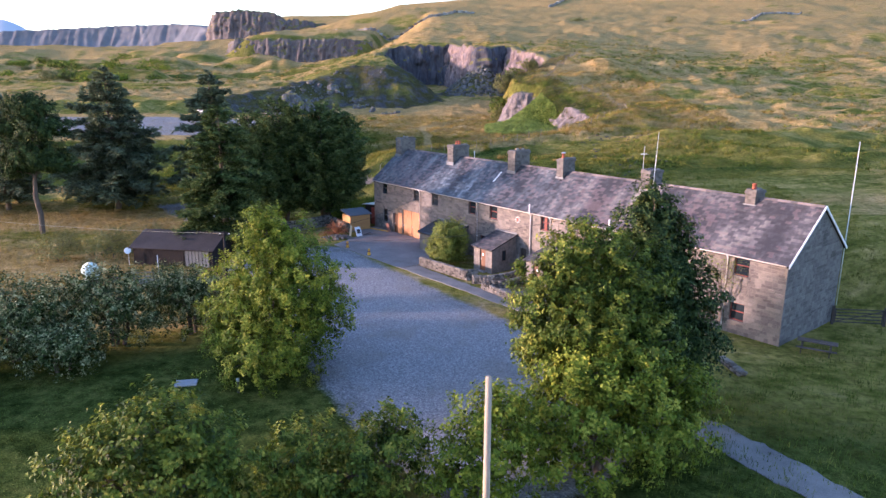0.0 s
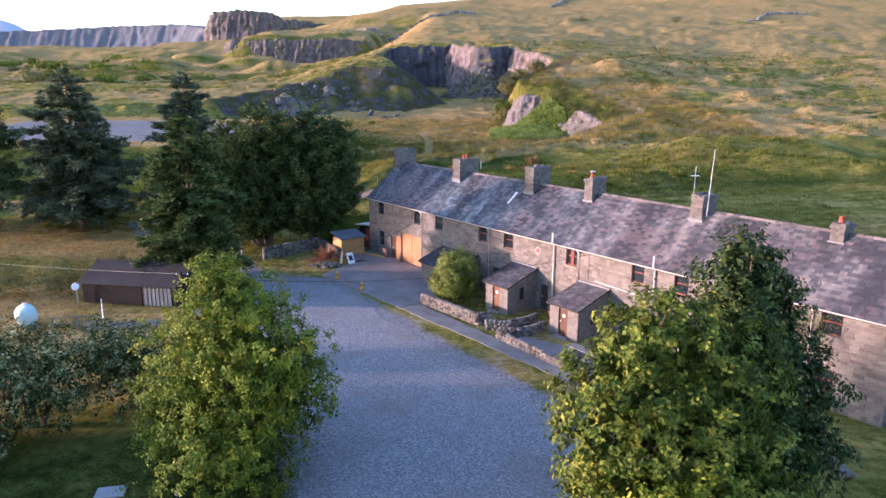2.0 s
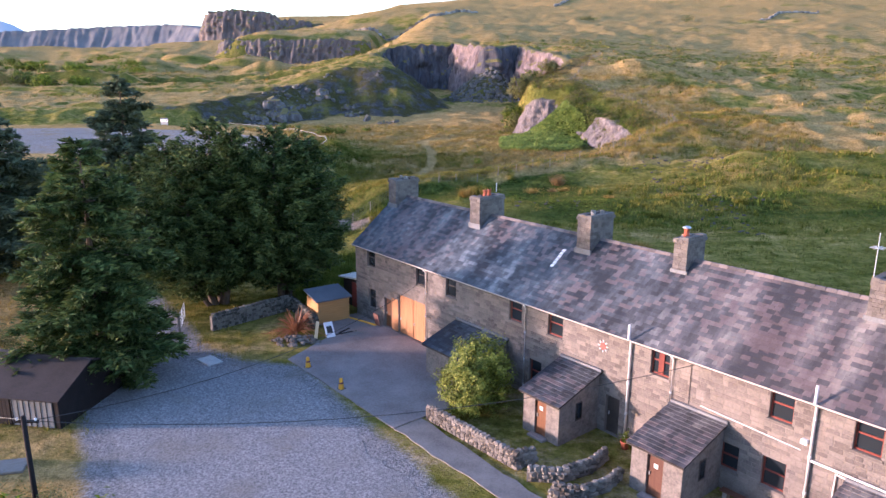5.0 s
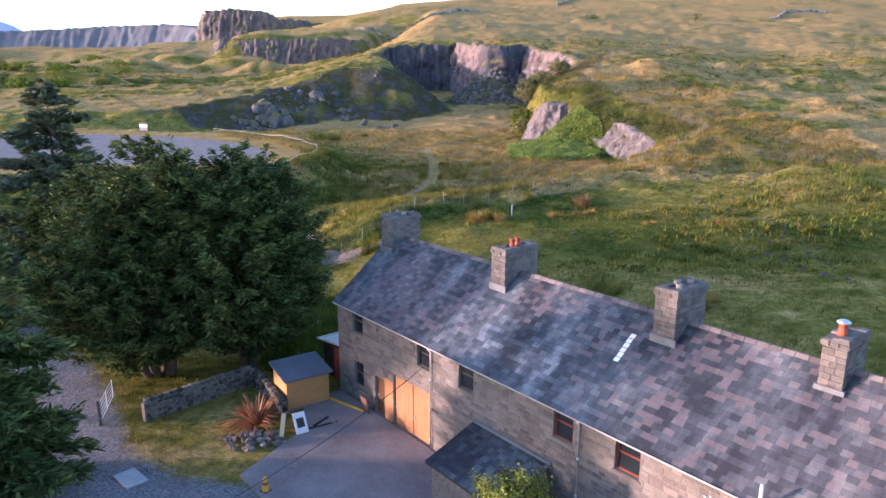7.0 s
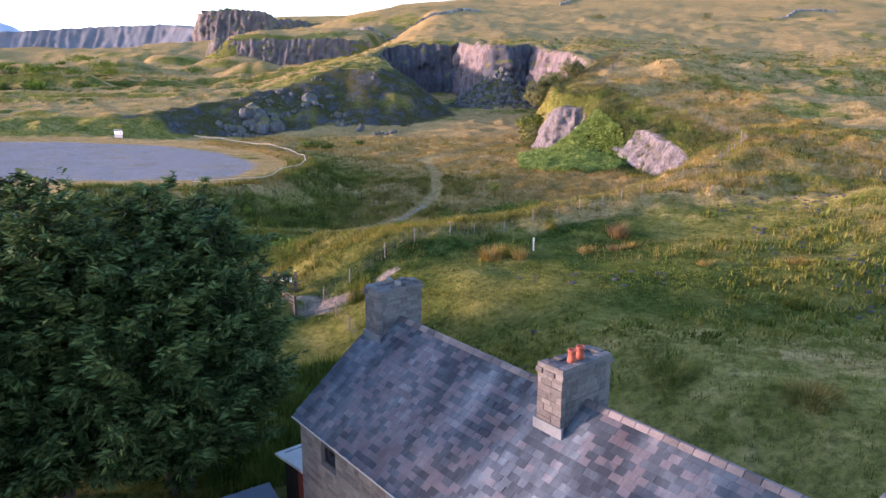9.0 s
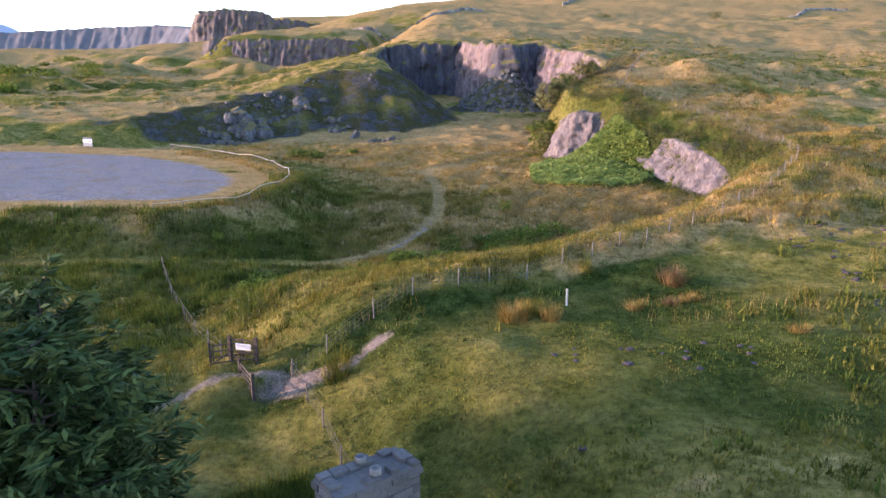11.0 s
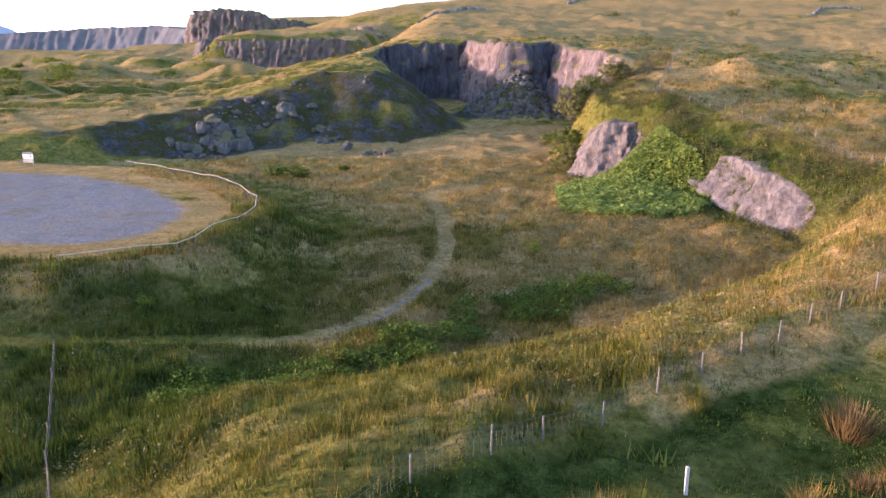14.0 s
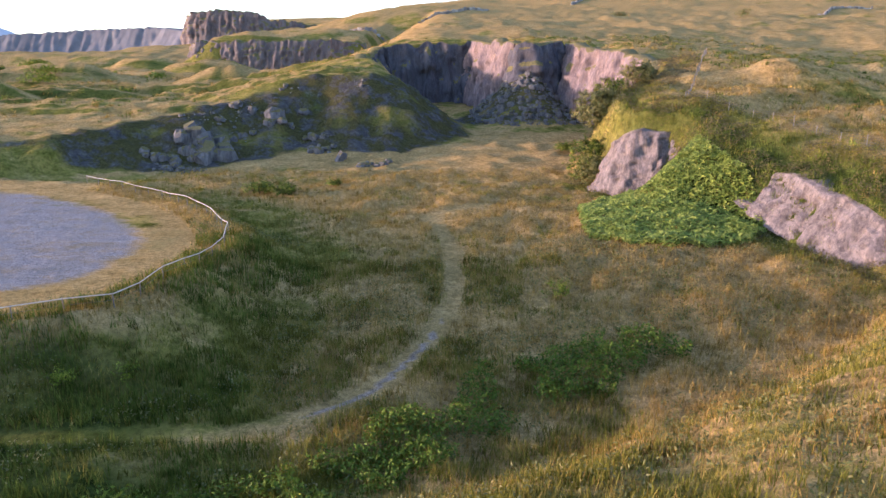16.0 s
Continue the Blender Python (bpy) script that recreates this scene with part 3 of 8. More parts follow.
# ---- building blocks ----
class Shape:
    """Vertices and faces of one mesh."""

    def __init__(self):
        self.v, self.f = [], []

    def add(self, verts, faces):
        k = len(self.v)
        self.v += [tuple(p) for p in verts]
        self.f += [tuple(i + k for i in f) for f in faces]
        return self

    def box(self, x0, x1, y0, y1, z0, z1, m=None, bevel=0.0):
        """A box, its top edges chamfered by bevel."""
        if bevel:
            b = bevel
            p = [(x0, y0, z0), (x1, y0, z0), (x1, y1, z0), (x0, y1, z0), (x0, y0, z1 - b), (x1, y0, z1 - b), (x1, y1, z1 - b), (x0, y1, z1 - b),
                 (x0 + b, y0 + b, z1), (x1 - b, y0 + b, z1), (x1 - b, y1 - b, z1), (x0 + b, y1 - b, z1)]
            f = [(3, 2, 1, 0), (0, 1, 5, 4), (1, 2, 6, 5), (2, 3, 7, 6), (3, 0, 4, 7), (4, 5, 9, 8), (5, 6, 10, 9), (6, 7, 11, 10), (7, 4, 8, 11), (8, 9, 10, 11)]
        else:
            p = [(x0, y0, z0), (x1, y0, z0), (x1, y1, z0), (x0, y1, z0), (x0, y0, z1), (x1, y0, z1), (x1, y1, z1), (x0, y1, z1)]
            f = [(3, 2, 1, 0), (4, 5, 6, 7), (0, 1, 5, 4), (1, 2, 6, 5), (2, 3, 7, 6), (3, 0, 4, 7)]
        if m is not None:
            p = [m @ Vector(q) for q in p]
        return self.add(p, f)

    def tube(self, a, b, r0, r1=None, n=8, caps=True):
        a, b = Vector(a), Vector(b)
        r1 = r0 if r1 is None else r1
        q = (b - a).to_track_quat("Z", "Y")
        ring = [q @ Vector((math.cos(2 * math.pi * i / n), math.sin(2 * math.pi * i / n), 0)) for i in range(n)]
        f = [(i, (i + 1) % n, n + (i + 1) % n, n + i) for i in range(n)]
        if caps:
            f += [tuple(range(n - 1, -1, -1)), tuple(range(n, 2 * n))]
        return self.add([a + d * r0 for d in ring] + [b + d * r1 for d in ring], f)

    def pipe(self, pts, r, n=8):
        pts = [Vector(p) for p in pts]
        k, m = len(self.v), len(pts)
        for i, p in enumerate(pts):
            a, b = (p - pts[i - 1]).normalized() if i else None, (pts[i + 1] - p).normalized() if i < m - 1 else None
            t = (a or b) + (b or a)
            q = t.to_track_quat("Z", "Y")
            self.v += [tuple(p + q @ Vector((r * math.cos(2 * math.pi * j / n), r * math.sin(2 * math.pi * j / n), 0))) for j in range(n)]
        self.f += [(k + i * n + j, k + i * n + (j + 1) % n, k + (i + 1) * n + (j + 1) % n, k + (i + 1) * n + j) for i in range(m - 1) for j in range(n)]
        self.f += [tuple(k + j for j in range(n - 1, -1, -1)), tuple(k + (m - 1) * n + j for j in range(n))]
        return self

    def lathe(self, profile, n=16, centre=(0, 0, 0), m=None):
        """A turned shape from (radius, height) pairs."""
        v = [(r * math.cos(2 * math.pi * i / n), r * math.sin(2 * math.pi * i / n), z) for r, z in profile for i in range(n)]
        f = [(j * n + i, j * n + (i + 1) % n, (j + 1) * n + (i + 1) % n, (j + 1) * n + i) for j in range(len(profile) - 1) for i in range(n)]
        v = [(Vector(p) if m is None else m @ Vector(p)) + Vector(centre) for p in v]
        return self.add(v, f)

    def prism(self, outline, z0, z1):
        """An upright slab over a plan outline given anticlockwise."""
        n = len(outline)
        return self.add([(x, y, z0) for x, y in outline] + [(x, y, z1) for x, y in outline],
                        [tuple(range(n - 1, -1, -1)), tuple(range(n, 2 * n))] + [(i, (i + 1) % n, n + (i + 1) % n, n + i) for i in range(n)])

    def stone(self, c, size, rng, turn=0.0):
        """A rough block with knocked corners."""
        v = []
        for dz, k in ((-0.5, 0.86), (0.12, 1.0), (0.5, 0.74)):
            for i in range(6):
                a = 2 * math.pi * (i + 0.5 * rng.random()) / 6 + turn
                r = k * (0.84 + 0.3 * rng.random())
                v.append((c[0] + size[0] * 0.56 * r * math.cos(a) * math.cos(turn) - size[1] * 0.56 * r * math.sin(a) * math.sin(turn),
                          c[1] + size[0] * 0.56 * r * math.cos(a) * math.sin(turn) + size[1] * 0.56 * r * math.sin(a) * math.cos(turn),
                          c[2] + size[2] * (dz + 0.12 * (rng.random() - 0.5))))
        f = [tuple(range(5, -1, -1)), tuple(range(12, 18))]
        f += [(j * 6 + i, j * 6 + (i + 1) % 6, (j + 1) * 6 + (i + 1) % 6, (j + 1) * 6 + i) for j in range(2) for i in range(6)]
        return self.add(v, f)

    def mesh(self, name, mat, smooth=False):
        me = bpy.data.meshes.new(name)
        me.from_pydata([tuple(p) for p in self.v], [], self.f)
        me.materials.append(mat)
        if smooth:
            me.shade_smooth()
        return me


def thing(name, m, label, category, group="", kind=""):
    """An empty at a thing's base, to which its parts belong."""
    ob = new(name)
    ob.matrix_basis = m
    ob.empty_display_size = 0.2
    return tagged(ob, label, category, group, kind)


def part(name, shape, mat, parent=None, label="", smooth=False, kind=""):
    ob = new(name, shape if isinstance(shape, bpy.types.Mesh) else shape.mesh(name, mat, smooth))
    ob.parent = parent
    return tagged(ob, label, kind=kind)


def whole(name, shape, mat, label, category, group="", kind="", m=None, smooth=False):
    """A thing that is one mesh."""
    ob = new(name, shape.mesh(name, mat, smooth))
    if m is not None:
        ob.matrix_basis = m
    return tagged(ob, label, category, group, kind)


def raw_mesh(name, verts, faces, mat, smooth=False):
    """A mesh from arrays: faces all with the same number of corners."""
    me = bpy.data.meshes.new(name)
    verts, faces = np.asarray(verts, np.float32), np.asarray(faces, np.int32)
    k = faces.shape[1]
    me.vertices.add(len(verts))
    me.vertices.foreach_set("co", verts.ravel())
    me.loops.add(faces.size)
    me.loops.foreach_set("vertex_index", faces.ravel())
    me.polygons.add(len(faces))
    me.polygons.foreach_set("loop_start", np.arange(0, faces.size, k, dtype=np.int32))
    me.polygons.foreach_set("loop_total", np.full(len(faces), k, np.int32))
    me.update(calc_edges=True)
    me.materials.append(mat)
    if smooth:
        me.shade_smooth()
    return me


# ---- ground ----
HW = [house_xy(s, f) for s, f in [(-1, 14.5), (4, 12.2), (9, 11.6), (20, 10.9), (28, 10.2), (34, 9.6), (39.5, 9.0), (42.5, 11.5), (46, 12.8), (52, 11.8), (60, 11.6), (74, 12.5),
                                  (74, 15.5), (60, 15.2), (52, 16.2), (47, 18.5), (40, 20), (30, 21.8), (20, 23.2), (13, 25), (6, 26.5), (-3, 27), (-3, 21)]]


def cover(x, y, tilt=0.0):
    """How much straw, lush growth and bare ground lies at a place, some of it standing for shade and haze. tilt: how
    steeply it faces south.
    """
    s, f = house_sf(x, y)
    straw = 0.40 + 0.62 * fbm(x / 19, y / 8, 71, 4)
    straw = straw + 0.45 * fbm(x / 7, y / 2.6, 73, 3) * ss(120, 150, y)
    straw = straw + 0.30 * ss(112, 130, y) - 0.62 * ss(44, 14, -f) * ss(130, 106, y) * ss(-20, 0, -f)
    crest = sdf(x, y, HILL)
    straw = straw + 0.22 * np.exp(-((crest - 1.5) / 4.0) ** 2) * ss(-10, 1, x) * ss(100, 106, y) * ss(148, 132, y)
    # more straw on far ground, part grass, part distance haze put into the cover
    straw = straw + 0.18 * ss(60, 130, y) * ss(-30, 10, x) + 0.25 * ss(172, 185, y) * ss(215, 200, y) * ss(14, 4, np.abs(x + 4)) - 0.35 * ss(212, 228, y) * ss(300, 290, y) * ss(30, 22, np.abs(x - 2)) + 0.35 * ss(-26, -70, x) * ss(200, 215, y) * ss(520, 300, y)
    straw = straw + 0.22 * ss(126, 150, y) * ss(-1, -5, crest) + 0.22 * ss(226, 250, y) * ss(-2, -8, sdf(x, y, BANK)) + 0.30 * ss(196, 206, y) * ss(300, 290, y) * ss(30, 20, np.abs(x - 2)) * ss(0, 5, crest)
    straw = straw - 0.75 * np.exp(-(crest / 8.0) ** 2) * ss(146, 156, y) * ss(235, 215, y) - 0.10 * ss(25, 60, x)
    pasture = ss(-3, -6, crest) * ss(124, 114, y) * ss(88, 96, y)
    straw = straw - 0.55 * pasture
    rail = sdf(x, y, PLATFORM)
    straw = straw + 0.55 * np.exp(-((rail + 2.0) / 2.4) ** 2) - 0.35 * ss(0.5, 3, rail) * ss(14, 9, rail)
    straw = straw + 0.28 * ss(-22, -34, x) * ss(95, 70, y) * ss(40, 52, y)
    straw = straw + 0.45 * ss(7.5, 8.5, f) * ss(13, 11, f) * ss(-2, 2, s) * ss(32, 29, s)
    lush = 0.12 + 0.30 * fbm(x / 11, y / 11, 83, 3) + (0.12 + 0.30 * ss(160, 136, y) + 0.3 * fbm(x / 5, y / 5, 137, 3)) * ss(0.3, 3, rail) * ss(13, 7, rail) * ss(188, 172, y)
    lush = lush + 0.16 * ss(8, 16, crest) * ss(30, 20, crest) * ss(152, 140, y) - 0.30 * ss(-2, -6, crest) + 0.55 * np.maximum(fbm(x / 13, y / 6, 87, 3), 0) * ss(-2, -6, crest) * ss(112, 124, y)
    lush = lush + 0.22 * np.exp(-(crest / 7.5) ** 2) * ss(146, 156, y) * ss(235, 215, y) + 0.6 * np.exp(-(((x - 20) / 9) ** 2 + ((y - 173) / 9) ** 2))
    # lawn: mown green, deepened with lush cover for the shade on it
    lush = lush + 0.5 * ss(50, 40, y) * ss(2, 9, x) - 0.45 * ss(-22, -12, x) * ss(30, 22, x) * ss(112, 120, y) * ss(164, 150, y) + 0.9 * ss(50, 36, y) * ss(2, -6, x) + 0.5 * ss(42, 24, y) - 0.2 * ss(168, 180, y)
    lush = lush + 0.20 * ss(10, 16, -f) * ss(114, 104, y) * ss(60, 80, y + x)
    # the lush band at the fence foot holds the shade of its step
    lush = lush + (0.54 + 0.25 * fbm(x / 4, y / 2.5, 181, 3)) * pasture + 0.55 * np.exp(-((crest + 4.4) / 1.1) ** 2) * ss(102, 106, y) * ss(130, 124, y)
    basin = ss(6, 11, crest) * ss(-16 - 9 * ss(160, 172, y), -9 - 9 * ss(160, 172, y), x) * ss(130, 138, y) * ss(214, 205, y) * ss(30, 22, x)
    straw, lush = straw + 0.46 * basin, lush - 0.40 * basin
    # shade by the gate put into the cover as darker growth
    shade = ss(-9, -5, crest) * ss(2, -1, crest) * ss(8, -2, x) * ss(98, 101, y) * ss(116, 110, y)
    straw, lush = straw - 0.55 * shade, lush + 0.30 * shade
    ridge = ss(-4, 0, crest) * ss(17, 9, crest) * ss(152, 142, y) * ss(104, 110, y) * ss(-0.35, 0.3, fbm(x / 5, y / 3, 191, 3))
    straw, lush = straw - 0.42 * ridge, lush + 0.20 * ridge
    # the hollow's shade put into the cover as lush growth
    hollow = ss(1, 6, crest) * ss(-3, -11, x) * ss(102, 107, y) * ss(131, 127, y)
    lush, straw = lush + 0.42 * hollow * (1 - 1.3 * np.exp(-(((x + 29) / 7) ** 2 + ((y - 123) / 6) ** 2))), straw - 0.25 * hollow + 0.6 * hollow * np.exp(-(((x + 29) / 7) ** 2 + ((y - 123) / 6) ** 2))
    brow = np.exp(-((crest + 1.0) / 6.0) ** 2) * ss(148, 156, y) * ss(215, 200, y)
    lush, straw = lush + 0.42 * brow, straw - 0.3 * brow
    bed = np.exp(-(((x + 9) / 5) ** 2 + ((y - 88) / 8) ** 2))
    straw, lush = straw - 0.4 * bed, lush + 0.6 * bed
    under = np.exp(-(((x + 16) / 8) ** 2 + ((y - 79) / 7) ** 2))
    straw, lush = straw + 0.1 * under, lush + 0.1 * under
    bare = (0.30 + 0.75 * ss(-15, -10, x) * ss(152, 146, y)) * ss(0.44, 0.06, line_dist(x, y, PATH)) - 0.12 + 0.30 * ss(450, 900, y) * ss(-60, 250, x) + 0.42 * ss(-6, -9, rail)
    bare = bare + 0.34 * ss(196, 222, y) * ss(300, 285, y) * ss(17, 6, np.abs(x + 1)) + 0.8 * np.exp(-(((x + 11.5) / 3.4) ** 2 + ((y - 103.2) / 0.9) ** 2))
    bare = bare + 0.7 * np.exp(-(((x + 6.6) / 1.6) ** 2 + ((y - 105.3 - 0.3 * x - 2.0) / 0.5) ** 2)) + 0.6 * np.exp(-(((x + 5.3) / 1.6) ** 2 + ((y - 102.4) / 0.5) ** 2)) + 0.45 * ss(11.5, 9.3, np.abs(f - 9)) * ss(46, 40, s) * ss(-4, 2, s)
    bare = bare + 0.75 * ss(0.6, 0.1, line_dist(x, y, [(-26, 98), (-21.3, 101), (-17.5, 102.6), (-15.5, 104.3), (-13.6, 104.5), (-11.3, 104.1), (-9.1, 103.8), (-7.7, 104), (-6.3, 105)]))
    bare = bare + 0.28 * ss(0.7, 0.2, line_dist(x, y, [(15, 111.8), (22.6, 114), (26, 114.4), (33, 116.6), (38.4, 123.6), (47, 135.6), (51.5, 140), (68, 155), (100, 172)]))
    bank = sdf(x, y, BANK)
    straw = straw - 0.5 * ss(0, 4, bank) * ss(24, 17, bank) * ss(198, 208, y) * ss(262, 250, y)
    rock = (0.92 + 0.6 * fbm(x / 6, y / 6, 33, 4)) * ss(-1, 3, bank) * ss(24, 17, bank) * ss(198, 208, y) * ss(262, 250, y) * ss(-86, -70, x) + 0.5 * ss(9, 3, line_dist(x, y, [(-20, 292), (5, 292), (10, 268), (24, 264), (29, 245)])) + (0.7 + 0.5 * fbm(x / 4, y / 4, 151, 3)) * ss(19, 12, np.hypot(x - 14, y - 260))
    rock = rock - 0.05
    # shade of steep south slopes put into the cover as lush growth
    steep = ss(0.14, 0.42, tilt) * ss(118, 150, y) * ss(1500, 500, y) * ss(40, 60, np.abs(x) + np.maximum(y - 200, 0))
    straw, lush = straw - 0.55 * steep, lush + 0.42 * steep
    # the same slope shade, stronger, for the plateau mounds
    far_slope_shade = ss(0.07, 0.22, tilt) * ss(215, 235, y) * ss(700, 420, y) * ss(20, -10, x)
    straw, lush = straw - 0.28 * far_slope_shade, lush + 0.16 * far_slope_shade
    # far tops paler: bright rims and haze put into the straw cover
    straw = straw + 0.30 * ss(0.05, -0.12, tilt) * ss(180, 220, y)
    laid = np.maximum(ss(2.2, -0.4, sdf(x, y, HW)), 0.66 * ss(-5.0, -8.5, rail))
    bare = np.where(laid > 0.7, np.minimum(bare, 0.3), bare)
    return np.clip(np.stack([straw, lush, bare, rock, laid], -1), 0, 1)


def build_ground():
    ys = np.concatenate([np.geomspace(900, 40, 40) * -1, np.arange(-38, 20, 2.0), np.arange(20, 84, 1.0), np.arange(84, 170, 0.62),
                         np.arange(170, 310, 0.8), np.geomspace(310, 4200, 180)])
    u = np.linspace(-1, 1, 450)
    u = np.sign(u) * (0.62 * np.abs(u) + 0.38 * np.abs(u) ** 3)
    gx = u[None, :] * (95 + 1.05 * np.abs(ys))[:, None]
    gy = np.repeat(ys[:, None], len(u), 1)
    gz = np.stack([land(gx[i], gy[i]) for i in range(len(ys))])
    nr, nc = gx.shape
    idx = np.arange(nr * nc).reshape(nr, nc)
    faces = np.stack([idx[:-1, :-1], idx[:-1, 1:], idx[1:, 1:], idx[1:, :-1]], -1).reshape(-1, 4)
    me = raw_mesh("ground", np.stack([gx, gy, gz], -1).reshape(-1, 3), faces, TURF, True)
    at = me.color_attributes.new("cover", "FLOAT_COLOR", "POINT")
    col = np.ones((nr * nc, 4), np.float32)
    tilt = np.gradient(gz, axis=0) / np.gradient(gy, axis=0)
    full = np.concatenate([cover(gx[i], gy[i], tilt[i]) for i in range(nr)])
    col[:, :] = full[:, :4]
    at.data.foreach_set("color", col.ravel())
    me.attributes.new("laid", "FLOAT", "POINT").data.foreach_set("value", full[:, 4].astype(np.float32))
    tagged(new("ground", me), "rough moorland turf, straw and green, with trodden paths", "ground", kind="structure")


build_ground()


def drape(name, outline, z, mat, label, category, wobble=0.25, step=0.8, seed=5):
    """A flat sheet of laid material with an uneven edge, 3 cm above the ground."""
    rng = random.Random(seed)
    pts = []
    for (ax, ay), (bx, by) in zip(outline, outline[1:] + outline[:1]):
        k = max(1, int(math.hypot(bx - ax, by - ay) / step))
        for i in range(k):
            pts.append((ax + (bx - ax) * i / k + rng.uniform(-wobble, wobble), ay + (by - ay) * i / k + rng.uniform(-wobble, wobble)))
    bm = bmesh.new()
    face = bm.faces.new([bm.verts.new((x, y, z)) for x, y in pts])
    if face.normal.z < 0 or sum(a[0] * b[1] - b[0] * a[1] for a, b in zip(pts, pts[1:] + pts[:1])) < 0:
        face.normal_flip()
    ex = bmesh.ops.extrude_face_region(bm, geom=[face])
    for v in ex["geom"]:
        if isinstance(v, bmesh.types.BMVert):
            v.co.z -= 0.06
    bmesh.ops.recalc_face_normals(bm, faces=bm.faces)
    me = bpy.data.meshes.new(name)
    bm.to_mesh(me)
    bm.free()
    me.materials.append(mat)
    return tagged(new(name, me), label, category, kind="structure")


drape("gravel_yard", [(x * 0.94 + cx * 0.06, y * 0.94 + cy * 0.06) for (x, y), cx, cy in ((p, -2.0, 49.0) for p in HW[:8] + HW[14:])], YARD - 0.022, GRAVEL, "pale blue-grey gravel yard in front of the stone terrace", "yard", 0.35)
drape("concrete_apron", [house_xy(s, f) for s, f in [(29.7, 0.1), (29.7, 8.3), (41.3, 8.4), (43.2, 4.4), (46.2, 2.4), (46.2, 0.1)]], YARD + 0.035, CONCRETE,
      "stained concrete apron before the garage doors", "apron", 0.03)
drape("footpath", [house_xy(s, f) for s, f in [(0, 6.9), (0, 8.4), (12, 8.4), (20, 8.2), (29.6, 8.3), (29.6, 6.5), (19, 6.9), (12, 7.1)]], YARD + 0.02, PATHSTONE,
      "worn stone footpath along the garden walls", "path", 0.08)
drape("farm_track", [house_xy(s, f) for s, f in [(0.5, 15.3), (-4, 12.6), (-12, 13.9), (-30, 17.8), (-30, 20.0), (-12, 16.1), (-4, 14.9), (-0.5, 17.4)]], YARD + 0.008, PATHSTONE,
      "grey gravel track through rough grass", "track", 0.16, 0.5)

# ---- the terrace of cottages ----
HOUSE = pose(HX, HY, 0, 0, 0, HTURN)      # x along the front, y out towards the yard
S0, S1, DEEP, EAVE, RIDGE, BASE = -1.0, 46.4, 8.2, 5.08, 8.3, -0.75
house = thing("stone_terrace", HOUSE, "long two-storey stone terrace with a patched slate roof", "house")

UPPER = [(1.5, 2.57), (10.44, 11.43), (13.66, 14.63), (19.32, 20.32), (25.78, 26.84), (28.83, 29.83), (34.6, 35.62), (37.8, 38.8), (43.75, 44.8)]
OPEN = [(a, b, 3.58, 4.93, "up") for a, b in UPPER]
OPEN += [(1.53, 2.58, 0.4, 1.65, "low"), (13.66, 14.65, 0.5, 1.85, "low"), (15.66, 16.5, 0.5, 1.7, "low"), (43.76, 44.7, 0.45, 1.92, "low"), (27.2, 28.1, 0.3, 1.75, "low"),
         (21.9, 22.75, -0.5, 1.55, "dark_door"), (41.72, 42.62, -0.5, 1.68, "door"), (37.72, 40.85, -0.5, 2.36, "garage"), (10.9, 11.7, -0.5, 1.6, "dark_door")]


def wall_with_openings(x0, x1, z0, z1, holes, y_out, y_in):
    """A wall seen from +y, with reveals through its thickness."""
    sh = Shape()
    xs = sorted({x0, x1, *[h[0] for h in holes], *[h[1] for h in holes]})
    zs = sorted({z0, z1, *[h[2] for h in holes], *[h[3] for h in holes]})
    for a, b in zip(xs, xs[1:]):
        for c, d in zip(zs, zs[1:]):
            if not any(h[0] < (a + b) / 2 < h[1] and h[2] < (c + d) / 2 < h[3] for h in holes):
                sh.add([(b, y_out, c), (a, y_out, c), (a, y_out, d), (b, y_out, d)], [(0, 1, 2, 3)])
                sh.add([(a, y_in, c), (b, y_in, c), (b, y_in, d), (a, y_in, d)], [(0, 1, 2, 3)])
    for a, b, c, d, *_ in holes:
        for p, q in (((a, c), (a, d)), ((a, d), (b, d)), ((b, d), (b, c)), ((b, c), (a, c))):
            sh.add([(p[0], y_out, p[1]), (q[0], y_out, q[1]), (q[0], y_in, q[1]), (p[0], y_in, p[1])], [(0, 1, 2, 3)])
    sh.add([(x0, y_out, z0), (x0, y_in, z0), (x0, y_in, z1), (x0, y_out, z1)], [(0, 1, 2, 3)])
    sh.add([(x1, y_in, z0), (x1, y_out, z0), (x1, y_out, z1), (x1, y_in, z1)], [(0, 1, 2, 3)])
    return sh


front_wall = part("wall", wall_with_openings(S0, S1, BASE, EAVE, OPEN, 0, -0.5), MORTAR, house, "front wall of coursed rubble stone, unevenly weathered")
part("wall", Shape().box(S0, S1, -DEEP, -DEEP + 0.5, BASE, EAVE), MORTAR, house)


def gable(x0, x1):
    sh = Shape()
    o = [(-0.002, BASE), (-DEEP + 0.002, BASE), (-DEEP + 0.002, EAVE - 0.02), (-DEEP / 2, RIDGE - 0.12), (-0.002, EAVE - 0.02)]
    sh.add([(x0, y, z) for y, z in o] + [(x1, y, z) for y, z in o], [(0, 1, 2, 3, 4), (9, 8, 7, 6, 5)] + [(i, 5 + i, 5 + (i + 1) % 5, (i + 1) % 5) for i in range(5)])
    return sh


# darker copies of the wall stone and mortar, holding the gable's shade
SHADED_GABLE_STONE = stone_material("shaded_gable_stone", (0.058, 0.056, 0.054), (0.175, 0.165, 0.155), True, 0.3)
SHADED_GABLE_MORTAR = simple("shaded_gable_mortar", (0.095, 0.088, 0.082), (0.17, 0.16, 0.15), 0.95, 0.6, 12.0, 0.6)
